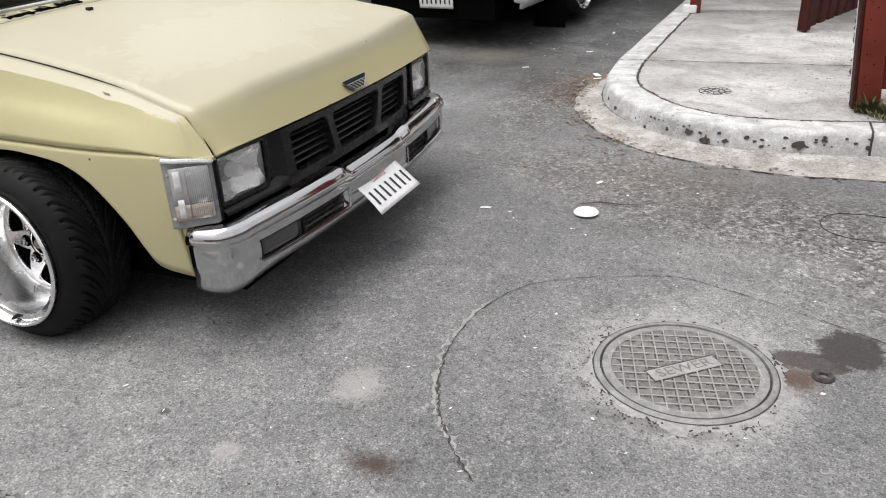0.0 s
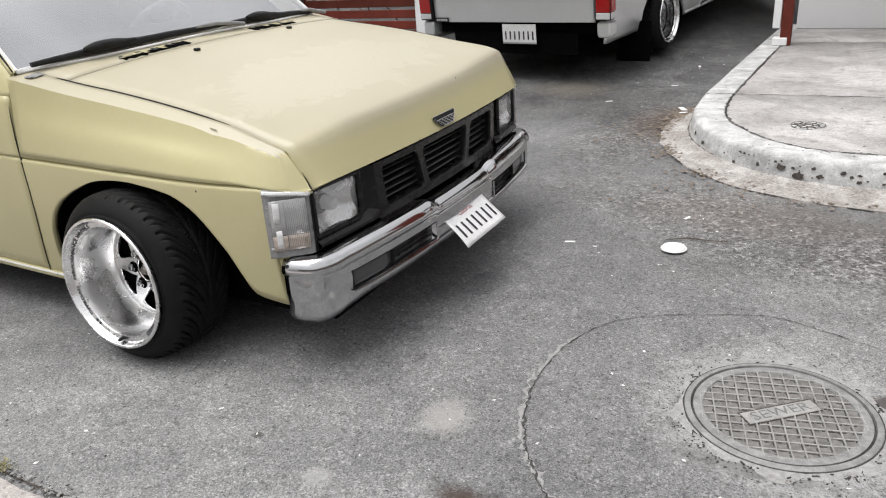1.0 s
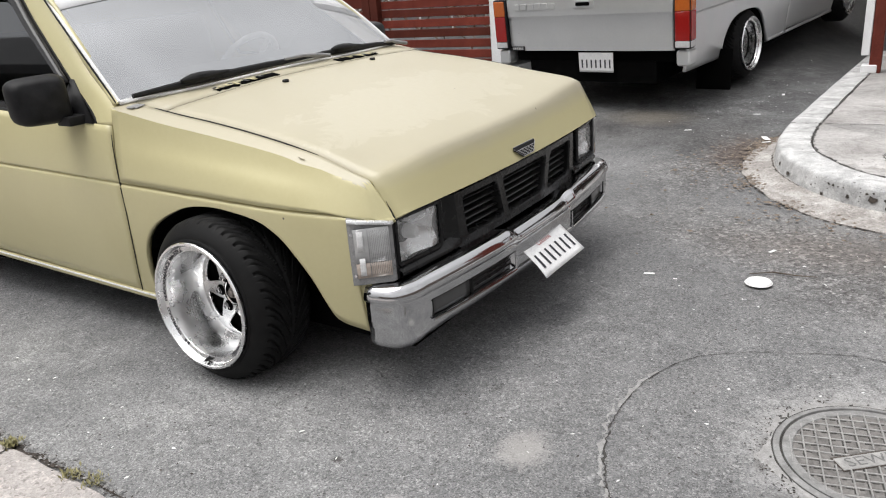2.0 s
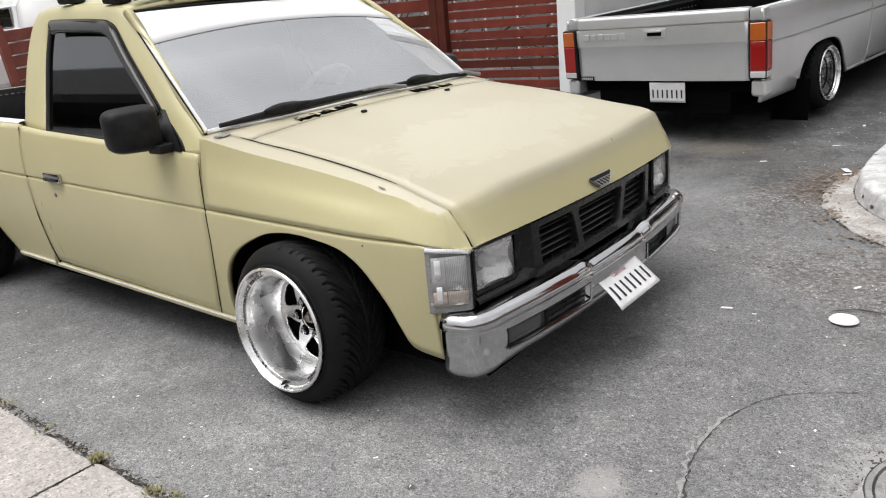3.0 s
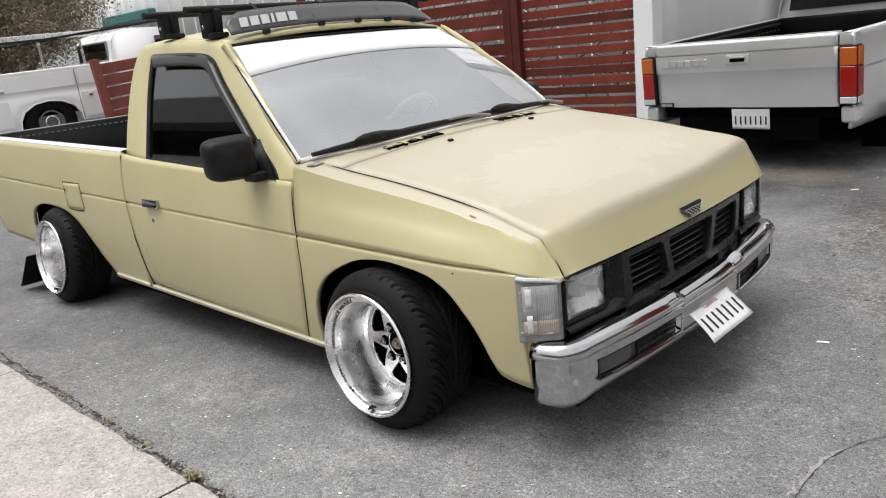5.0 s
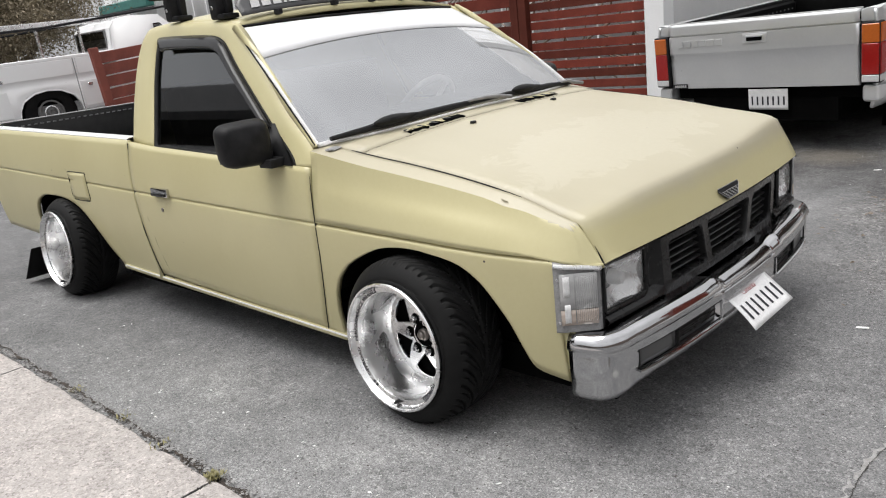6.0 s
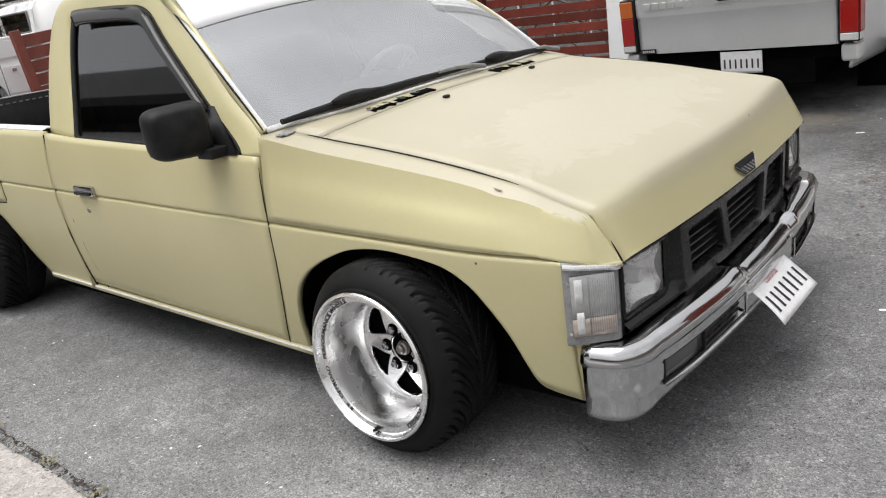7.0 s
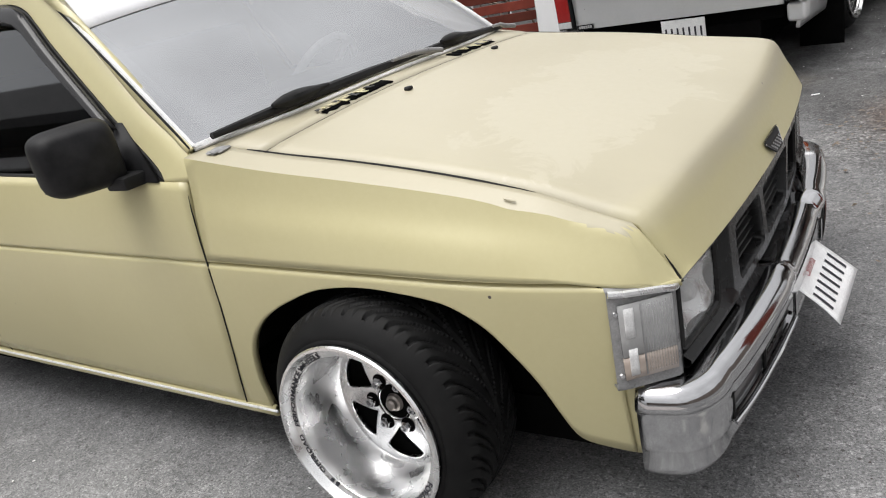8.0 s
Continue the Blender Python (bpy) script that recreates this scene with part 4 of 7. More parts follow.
def build_front(root):
    """Bumper, grille and lamps at the nose."""
    sec = [(-0.125, 0.364), (-0.120, 0.372), (-0.09, 0.378), (-0.055, 0.383), (-0.03, 0.386), (-0.012, 0.380), (-0.002, 0.366), (0.003, 0.352), (0.001, 0.342), (-0.005, 0.336), (-0.006, 0.33), (-0.006, 0.322), (-0.006, 0.3105), (-0.006, 0.3095), (-0.006, 0.30), (-0.006, 0.28), (-0.007, 0.258), (-0.007, 0.2515), (-0.0075, 0.2505), (-0.004, 0.243), (-0.006, 0.233), (-0.012, 0.221), (-0.022, 0.209), (-0.036, 0.200), (-0.052, 0.195), (-0.075, 0.193)]
    part("front_bumper", bumper_sweep(sec), chrome, root, "dented dull chrome front bumper", thick=0.004, sharp=50)
    # openings in the bumper face: outer half a lamp, inner half a dark vent
    for s in (-1, 1):
        def zone(y0, y1, z0, z1, o):
            n = 9
            return facing(grid([[(bumper_path(y) - 0.006 + o, s * y, z) for z in np.linspace(z0, z1, 5)] for y in np.linspace(y0, y1, n)]), (1, 0, 0))
        part("bumper_lamp", zone(0.470, 0.644, 0.2530, 0.3080, -0.012), lens_smoked, root, "dark smoked lamp set in the bumper", thick=0.006)
        part("bumper_vent", zone(0.230, 0.458, 0.2520, 0.3090, -0.019), lens_dark, root, "dark bumper opening", thick=0.006)
        rim = bmesh.new()
        tube([(bumper_path(y) - 0.0035, s * y, 0.247) for y in np.linspace(0.226, 0.652, 12)], 0.004, 8, rim)
        tube([(bumper_path(0.225) - 0.004, s * 0.225, z) for z in (0.247, 0.26, 0.29, 0.309)], 0.003, 6, rim)
        for o in (0.268, 0.283, 0.298):
            part("vent_rib", tube([(bumper_path(y) - 0.020, s * y, o) for y in np.linspace(0.236, 0.452, 8)], 0.0028, 6), grille_plastic, root)
        dark = bmesh.new()
        ys = np.linspace(0.228, 0.649, 14)
        tube([(bumper_path(y) - 0.0085, s * y, 0.3085) for y in ys], 0.0028, 6, dark)
        tube([(bumper_path(y) - 0.0085, s * y, 0.2530) for y in ys], 0.0022, 6, dark)
        tube([(bumper_path(0.647) - 0.0085, s * 0.647, z) for z in (0.253, 0.28, 0.308)], 0.0028, 6, dark)
        tube([(bumper_path(0.463) - 0.0135, s * 0.463, z) for z in (0.253, 0.28, 0.308)], 0.0045, 6, dark)
        part("lamp_gasket", dark, seal, root)
        part("vent_surround", rim, chrome, root, "thin chrome surround")
    # grille: frame with three openings, black behind, thin slats
    def gx(y):
        return 0.664 - 0.09 * y * y
    g = bmesh.new()
    openings = ((-0.394, -0.200, -0.376, -0.163), (-0.164, 0.164, -0.128, 0.128), (0.200, 0.394, 0.163, 0.376))
    cuts = ((-0.436, -0.182, -0.420, -0.1455), (-0.182, 0.182, -0.1455, 0.1455), (0.182, 0.436, 0.1455, 0.420))
    zt, zb, r = 0.535, 0.410, 0.018
    for (t0, t1, b0, b1), (ct0, ct1, cb0, cb1) in zip(openings, cuts):
        inner, outer = [], []
        for cx, cz, a0 in ((1, 1, 0), (0, 1, 90), (0, 0, 180), (1, 0, 270)):
            for a in np.linspace(a0, a0 + 90, 6):
                u = math.cos(radians(a)) - (1 if cx else -1)
                w = math.sin(radians(a)) - (1 if cz else -1)
                z = (zt if cz else zb) + r * w
                k = (z - zb) / (zt - zb)
                y = lerp(b1, t1, k) if cx else lerp(b0, t0, k)
                inner.append((y + r * u, z))
                ko = 1.0 if cz else 0.0
                yo = (lerp(cb1, ct1, ko) if cx else lerp(cb0, ct0, ko))
                outer.append((yo, 0.556 if cz else 0.380))
        rows = []
        for (yi, zi), (yo, zo) in zip(inner + inner[:1], outer + outer[:1]):
            rows.append([(gx(yo) - 0.03, yo, zo), (gx(yo) + 0.001, yo, zo), (gx(yi) + 0.002, lerp(yi, yo, 0.12), lerp(zi, zo, 0.12)), (gx(yi) - 0.004, yi, zi), (gx(yi) - 0.045, yi, zi)])
        grid(rows, g)
    bmesh.ops.remove_doubles(g, verts=g.verts[:], dist=1e-5)
    bmesh.ops.recalc_face_normals(g, faces=g.faces[:])
    grille = part("grille", g, grille_plastic, root, "dark grey plastic grille with three openings")
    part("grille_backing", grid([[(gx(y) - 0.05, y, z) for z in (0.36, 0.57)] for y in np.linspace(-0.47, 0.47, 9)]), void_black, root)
    for t0, t1, b0, b1 in openings:
        for i in range(5):
            z = 0.428 + i * 0.0225
            k = (z - zb) / (zt - zb)
            y0, y1 = lerp(b0, t0, k) - 0.002, lerp(b1, t1, k) + 0.002
            s = grid([[(gx(y) - 0.040, y, z - 0.004), (gx(y) - 0.020, y, z - 0.003), (gx(y) - 0.018, y, z), (gx(y) - 0.020, y, z + 0.002), (gx(y) - 0.040, y, z + 0.006)] for y in np.linspace(y0, y1, 7)])
            part("slat", s, slat_grey, grille)
    for s in (-1, 1):
        # headlamp in a dark bezel, the bezel sloping out beneath it
        def hx(y):
            return 0.652 - 0.085 * abs(y) ** 2
        rows = []
        bowl = []
        lo, hi = 0.513, 0.684
        for y in np.linspace(lo, hi, 17):
            u = (y - (lo + hi) / 2) / ((hi - lo) / 2)
            pinch = 0.006 * max(0.0, -u) ** 6
            rows.append([(hx(y) + 0.002 + 0.012 * (1 - u ** 4) * (1 - w ** 4), s * y, 0.485 + (0.063 - pinch) * w) for w in np.linspace(-1, 1, 13)])
            bowl.append([(hx(y) - 0.004 - 0.050 * (1 - min(1.0, (u * u + w * w) * 0.72) ** 1.0), s * y, 0.485 + 0.063 * w) for w in np.linspace(-1, 1, 13)])
        head = part("headlamp", facing(grid(rows), (1, 0, 0)), lamp_frost, root, "clouded square glass headlamp", sharp=60)
        part("reflector", facing(grid(bowl), (1, 0, 0)), bright_metal, head, "silvery lamp reflector", sharp=60)
        bulb = lathe([(0.0, -0.02), (0.014, -0.018), (0.020, -0.006), (0.022, 0.02)], 18)
        bmesh.ops.transform(bulb, matrix=pose(hx(0.60) - 0.022, s * 0.60, 0.487, 0, 0, 90), verts=bulb.verts[:])
        part("bulb_shield", bulb, white_trim, head)
        bz = bmesh.new()
        tube([(hx(y) + 0.003, s * y, z) for y, z in ((0.500, 0.553), (0.600, 0.5545), (0.692, 0.555), (0.694, 0.545), (0.694, 0.425), (0.688, 0.417), (0.52, 0.414), (0.506, 0.421), (0.500, 0.44), (0.500, 0.553))], 0.008, 8, bz)
        # the scooped panel between lamp and grille and the shelf that runs out of it
        scoop = []
        for w in np.linspace(0, 1, 9):
            z = lerp(0.383, 0.556, w)
            edge_y = lerp(0.420, 0.436, w)
            scoop.append([(gx(edge_y) + 0.001, s * edge_y, z), (gx(edge_y) - 0.002, s * (edge_y + 0.008), z), (hx(0.46) - 0.006, s * 0.462, z), (hx(0.48) - 0.009, s * 0.482, z), (hx(0.50) - 0.002, s * 0.500, z)])
        grid(scoop, bz)
        shelf = []
        for y in np.linspace(0.425, 0.70, 16):
            k = smooth01(y, 0.425, 0.50)
            shelf.append([(hx(y) - 0.004, s * y, lerp(0.428, 0.417, k)), (hx(y) + 0.012, s * y, lerp(0.412, 0.405, k)), (hx(y) + 0.020, s * y, 0.400), (hx(y) + 0.021, s * y, 0.393), (hx(y) + 0.016, s * y, 0.386), (hx(y) - 0.03, s * y, 0.374)])
        grid(shelf, bz)
        part("headlamp_bezel", bz, grille_plastic, root, "dark plastic headlamp surround")
        part("lamp_pillar", box((0.02, 0.020, 0.175), (hx(0.70) - 0.004, s * 0.7015, 0.468), 0.003), black_plastic, root)
        # corner lamp: silvery body wrapping the corner, clear and amber lens
        e = [(0.528, 0.796), (0.548, 0.783), (0.600, 0.737), (0.616, 0.722), (0.619, 0.712)]
        lift = (0.016, 0.012, 0.004, 0.0, 0.0)
        body = [[(x, s * y, z + (k if z > 0.54 else 0.0)) for (x, y), k in zip(e, lift)] for z in (0.382, 0.388, 0.40, 0.545, 0.556, 0.560)]
        body.append([(x - 0.02, s * (y - 0.03), 0.562 + k) for (x, y), k in zip(e, lift)])
        body.insert(0, [(x - 0.03, s * (y - 0.04), 0.380) for x, y in e])
        lamp = part("corner_lamp", facing(grid(body), (1, s, 0)), lamp_grey, root, "corner lamp in a scuffed grey housing", thick=0.004)

        def patch(a0, a1, z0, z1, o, taper=0.0):
            rr = []
            for a in np.linspace(a0, a1, 6):
                x, y = lerp(0.546, 0.603, a), lerp(0.7855, 0.7355, a)
                rr.append([(x + 0.65 * o, s * (y + 0.76 * o), lerp(z0 + taper * a, z1, w)) for w in np.linspace(0, 1, 4)])
            return facing(grid(rr), (1, s, 0))
        part("lens_top", patch(-0.08, 1.21, 0.448, 0.547, 0.005), lens_clear, lamp, "clear upper lens", thick=0.006)
        part("lens_bottom", patch(-0.08, 1.21, 0.404, 0.446, 0.005), lens_faded, lamp, "faded amber lower lens", thick=0.006)
        for k in range(11):
            a = 0.50 + 0.065 * k
            part("lens_rib", patch(a, a + 0.022, 0.412, 0.541, 0.0062), lamp_frost, lamp, thick=0.002)
        part("lens_divider", patch(0.42, 0.455, 0.407, 0.544, 0.0058), lamp_grey, lamp, thick=0.003)
        part("lens_reflector", patch(0.03, 0.26, 0.484, 0.540, 0.0065), white_trim, lamp, "white reflector strip", thick=0.002)
        part("lens_reflector", patch(0.05, 0.26, 0.411, 0.462, 0.0065), white_trim, lamp, "white reflector strip", thick=0.002)
        part("chrome_strip", tube([(x + 0.003, s * (y + 0.002), 0.555 + k) for (x, y), k in zip(e, lift)], 0.0065, 8), bright_metal, lamp, "chrome strip on the lamp")
        for z in (0.412, 0.532):
            sc = lathe([(0.0, -0.003), (0.004, -0.003), (0.005, 0.0)], 8)
            bmesh.ops.transform(sc, matrix=pose(0.537, s * 0.792, z, 0, 0, 40 if s < 0 else 140), verts=sc.verts[:])
            part("screw", sc, bright_metal, lamp)
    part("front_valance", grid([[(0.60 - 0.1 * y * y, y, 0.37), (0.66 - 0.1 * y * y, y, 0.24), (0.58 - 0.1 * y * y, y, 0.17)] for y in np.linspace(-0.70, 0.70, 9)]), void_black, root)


def build_cab(root, mat, strip):
    for s in (-1, 1):
        part("cab_side", cab_side(s), mat, root, thick=0.018, sharp=40)
        # black window surround, dark rain guard, glass
        ring = [((x, z), (lerp(x, -1.1, 0.05), lerp(z, 1.0, 0.07))) for x, z in WINDOW]
        ring.append(ring[0])
        part("window_seal", loop_band([(a, b) for a, b in ring], s, lambda p: tumble(p[1]) - 0.002), seal, root, thick=0.012)
        part("side_window", facing(prism_on_side(WINDOW, s), (0, s, 0)), dark_glass, root, "dark tinted side window")
        guard = []
        for x, z in WINDOW[6:37]:
            ix, iz = lerp(x, -1.12, 0.13), lerp(z, 1.02, 0.20)
            guard.append(((lerp(x, -1.1, -0.012), lerp(z, 1.0, -0.015), 0.012), (lerp(x, ix, 0.3), lerp(z, iz, 0.3), 0.024), (lerp(x, ix, 0.75), lerp(z, iz, 0.75), 0.026), (ix, iz, 0.018)))
        part("rain_guard", facing(grid([[(x, s * (tumble(z) + o), z) for x, z, o in g] for g in guard]), (0, s, 0)), acrylic, root, "smoked black rain guard over the window", thick=0.004)
        part("cowl_corner", box((0.075, 0.075, 0.05), (-0.440, s * 0.748, 0.822), 0.018, 2), mat, root)
    part("roof", roof_sheet(), mat, root, thick=0.02)
    back = grid([[(-1.752, y, z) for y in np.linspace(-0.74, 0.74, 9)] for z in np.linspace(0.2, 1.2, 7)])
    for v in back.verts:
        lim = tumble(max(v.co.z, 0.8)) - 0.012
        v.co.y = v.co.y / 0.74 * lim
    part("cab_back", facing(back, (-1, 0, 0)), mat, root, thick=0.015)
    rw = [(-0.64, 0.93), (0.64, 0.93), (0.60, 1.19), (-0.60, 1.19)]
    part("rear_window", prism(rw, 0.008, Matrix(((0, 0, -1, -1.754), (1, 0, 0, 0), (0, 1, 0, 0), (0, 0, 0, 1))), 0.002), dark_glass if strip else acrylic, root, "dark rear cab window")
    us, vs = np.linspace(-1, 1, 25), np.linspace(0, 1, 13)
    part("windshield", facing(grid([[screen_point(u, v) for u in us] for v in vs]), (1, 0, 0.5)), ws_glass, root, "windshield mirroring the pale sky")
    loop = [screen_point(u, 0) for u in us] + [screen_point(1, v) for v in vs[1:]]
    gas = bmesh.new()
    tube([screen_point(-1, v) for v in vs[::-1]] + loop, 0.007, 6, gas)
    part("windshield_trim", gas, white_trim, root, "white windshield trim")
    foot = [screen_point(u, 0) + Vector((0.040 * (1 - u ** 4), 0, -0.002)) for u in us]
    part("cowl_trim", tube([(p.x, p.y, top_height(p.x, p.y) - RAKE * p.x + 0.005) for p in foot], 0.0055, 6), white_trim, root, "white strip along the foot of the windshield")
    # painted windshield pillars between the cab sides and the glass
    edge_line = sorted((x, z) for x, z in CABEDGE if -0.99 < x < -0.42 and z > 0.85)
    for s in (-1, 1):
        pillar = []
        for v in np.linspace(0.0, 0.95, 21):
            x = lerp(-0.424, -0.985, v)
            a, b = Vector((x, s * (tumble(along(edge_line, x)) - 0.003), along(edge_line, x) - 0.002)), screen_point(s * 1.014, v) + Vector((0, 0, -0.001))
            pillar.append([a, a.lerp(b, 0.35) + Vector((0.002, 0, 0.0015)), a.lerp(b, 0.7) + Vector((0.0015, 0, 0.001)), b])
        part("pillar", facing(grid(pillar), (1, s, 0.5)), mat, root, thick=0.003)
    part("windshield_seal", tube([screen_point(-1.012, v) for v in vs[::-1]], 0.0035, 6), seal, root)
    part("windshield_header", tube([screen_point(u, 1.0) + Vector((0, 0, 0.003)) for u in us], 0.005, 6), seal, root)
    if strip:
        rows = []
        for u in np.linspace(-0.985, 0.985, 31):
            low = 0.660 + 0.080 * (1 - u * u)
            rows.append([screen_point(u, lerp(low, 0.985, k)) + Vector((0.0016, 0, 0.0014)) for k in np.linspace(0, 1, 5)])
        part("sun_strip", facing(grid(rows), (1, 0, 0.5)), white_vinyl, root, "white vinyl sun strip", thick=0.0006)
        # dark band at the far edge of the glass
        edge = grid([[screen_point(lerp(0.93, 0.975, k), v) + Vector((-0.004, 0, -0.004)) for k in (0, 1)] for v in vs[:10]])
        part("glass_edge", edge, seal, root)
        near = grid([[screen_point(lerp(-0.978, -0.925 - 0.02 * v, k), v) + Vector((-0.004, 0, -0.004)) for k in (0, 1)] for v in np.linspace(0, 0.70, 9)])
        part("glass_edge", near, seal, root)
    # inside
    part("dashboard", box((0.26, 1.36, 0.20), (-0.66, 0, 0.80), 0.05, 3), interior, root, "dark grey dashboard")
    part("bench_seat", box((0.45, 1.26, 0.18), (-1.32, 0, 0.52), 0.05, 3), interior, root)
    part("seat_back", box((0.14, 1.26, 0.55), (-1.58, 0, 0.80), 0.05, 3, (0, -10, 0)), interior, root)
    part("cab_floor", box((1.25, 1.4, 0.03), (-1.1, 0, 0.26)), void_black, root)
    wheel = bmesh.new()
    ring = [pose(-0.84, 0.20, 0.83, 0, -58, 0) @ Vector((0.175 * math.cos(a), 0.175 * math.sin(a), 0)) for a in np.linspace(0, 2 * math.pi, 33)]
    tube(ring, 0.014, 8, wheel, caps=False)
    for a in (0.5, 2.64, 4.71):
        tube([pose(-0.84, 0.20, 0.83, 0, -58, 0) @ Vector((k * 0.17 * math.cos(a), k * 0.17 * math.sin(a), -0.03 * (1 - k))) for k in (0.1, 0.5, 1)], 0.012, 6, wheel)
    part("steering_wheel", wheel, white_trim, root, "pale steering wheel")


def prism_on_side(outline, s):
    bm = bmesh.new()
    bm.faces.new([bm.verts.new((x, s * (tumble(z) - 0.012), z)) for x, z in outline])
    bmesh.ops.triangulate(bm, faces=bm.faces[:])
    return bm


def build_panels(root, mat, hood_mat):
    for s in (-1, 1):
        xs = [-0.419, -0.4175, -0.416, -0.4145, -0.413, -0.4115, -0.410, -0.408, -0.404, -0.400] + list(np.linspace(-0.396, 0.530, 108))
        part("fender", sheared(to_door_edge(side_sheet(xs, lambda x: along(ARCH_F, x), lambda x: BELT + 0.006 - 0.022 * smooth01(x, 0.42, 0.6), s, 14, 1), True)), mat, root, thick=0.02, sharp=60)
        nose = grid([[(x, s * (half_width(x, z) - 0.004), z) for z in np.linspace(0.228, 0.392, 9)] for x in np.linspace(0.529, 0.562, 5)])
        part("fender_nose", facing(sheared(nose), (0, s, 0)), mat, root, thick=0.015)
        shoulder = part("fender_top", fender_top(s), mat, root, thick=0.012, sharp=28)
        if mat is paint:
            # bleached like the hood inside the crease
            shoulder.data.materials.append(paint_top)
            for f in shoulder.data.polygons:
                if abs(f.center.y) < along(CREASE, f.center.x) - 0.001 and f.center.x < 0.553:
                    f.material_index = 1
        # door, the narrow cab corner behind it, bed side
        dx = list(np.linspace(-1.742, -0.413, 44))
        top = lambda x: (lerp(0.798, 0.841, (x + 0.521) / -1.01) if x > -1.531 else lerp(0.841, 0.858, (x + 1.531) / -0.217)) + RAKE * x
        bulge = sheared(to_door_edge(side_sheet(dx, lambda x: 0.176 + 0.010 * (x + 0.4) / -1.2, top, s), False))
        part("door", bulge, mat, root, thick=0.02, sharp=60)
        cowl_gap = grid([[(along(DOOR_EDGE, z) + o, s * (half_width(0, z) - 0.022), z) for z in (0.17, 0.25, 0.33, 0.4, 0.48, 0.60)] for o in (-0.03, 0.02)])
        part("door_gap_shadow", sheared(cowl_gap), seal, root)
        sill = []
        for x in np.linspace(-2.13, -0.402, 24):
            sill.append([(x, s * y, z) for y, z in ((0.770, 0.178), (0.781, 0.172), (0.785, 0.160), (0.780, 0.150), (0.765, 0.143), (0.72, 0.140))])
        part("rocker", facing(sheared(grid(sill)), (0, s, 0)), mat, root, thick=0.008)
        if mat is paint:
            # a white tube puts the rocker's highlight in as colour
            part("sill_highlight", sheared(tube([(x, s * 0.7835, 0.168) for x in np.linspace(-2.12, -0.39, 12)], 0.0035, 6)), white_trim, root, "pale highlight line painted along the sill")
        bx = sorted(set(list(np.linspace(-3.735, -1.752, 150)) + [-3.130, -3.110, -3.12]))
        part("bed_side", sheared(side_sheet(bx, lambda x: along(ARCH_R, x), lambda x: 0.825, s)), mat, root, thick=0.02, sharp=60)
        # rail cap and liner inside the bed
        cap = grid([[(x, s * y, z) for y, z in ((0.797, 0.822), (0.796, 0.829), (0.780, 0.834), (0.745, 0.834), (0.730, 0.829), (0.728, 0.80))] for x in np.linspace(-3.73, -1.757, 30)])
        part("bed_rail", facing(sheared(cap), (0, 0, 1)), (white_trim if mat is paint else silver), root, "pale grey bed rail cap", thick=0.004)
        inner = [[(x, s * (0.722 if k < 2 else 0.70), z) for k, z in enumerate((0.826, 0.80, 0.78, 0.36))] for x in np.linspace(-3.70, -1.77, 60)]
        part("bed_liner", facing(sheared(grid(inner)), (0, -s, 0)), liner, root, "black ribbed bed liner", thick=0.01)
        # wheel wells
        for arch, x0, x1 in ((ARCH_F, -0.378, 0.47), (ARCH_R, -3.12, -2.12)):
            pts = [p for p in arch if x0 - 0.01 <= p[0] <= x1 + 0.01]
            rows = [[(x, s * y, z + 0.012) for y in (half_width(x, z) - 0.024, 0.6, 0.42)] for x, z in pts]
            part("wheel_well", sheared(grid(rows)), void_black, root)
    part("hood", hood_sheet(), hood_mat, root, "sun-bleached hood with a pale worn patch" if mat is paint else "", thick=0.012, sharp=50)
    cowl = [[(x, y, top_height(x, y)) for y in np.linspace(-0.7135, 0.7135, 25)] for x in np.linspace(-0.42, -0.2495, 5)]
    part("cowl", facing(sheared(grid(cowl)), (0, 0, 1)), paint_top if mat is paint else mat, root, thick=0.01)
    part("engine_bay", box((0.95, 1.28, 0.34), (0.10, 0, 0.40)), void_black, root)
    # plain black boxes added under the body to keep light off the ground
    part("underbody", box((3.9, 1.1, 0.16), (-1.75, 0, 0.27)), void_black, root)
    part("floor_blocker", box((1.75, 1.50, 0.14), (-1.27, 0, 0.225)), void_black, root)
    part("belly_blocker", box((0.98, 1.30, 0.10), (0.12, 0, 0.19)), void_black, root)
    part("nose_blocker", box((0.26, 1.08, 0.07), (0.42, 0, 0.215), 0.02, 1), void_black, root)
    part("bed_floor", sheared(grid([[(x, y, 0.42) for y in (-0.72, 0.72)] for x in (-3.7, -1.77)])), liner, root)
    part("bed_front", facing(sheared(grid([[(-1.775, y, z) for y in np.linspace(-0.74, 0.74, 5)] for z in (0.36, 0.80, 0.83)])), (-1, 0, 0)), liner, root, thick=0.02)


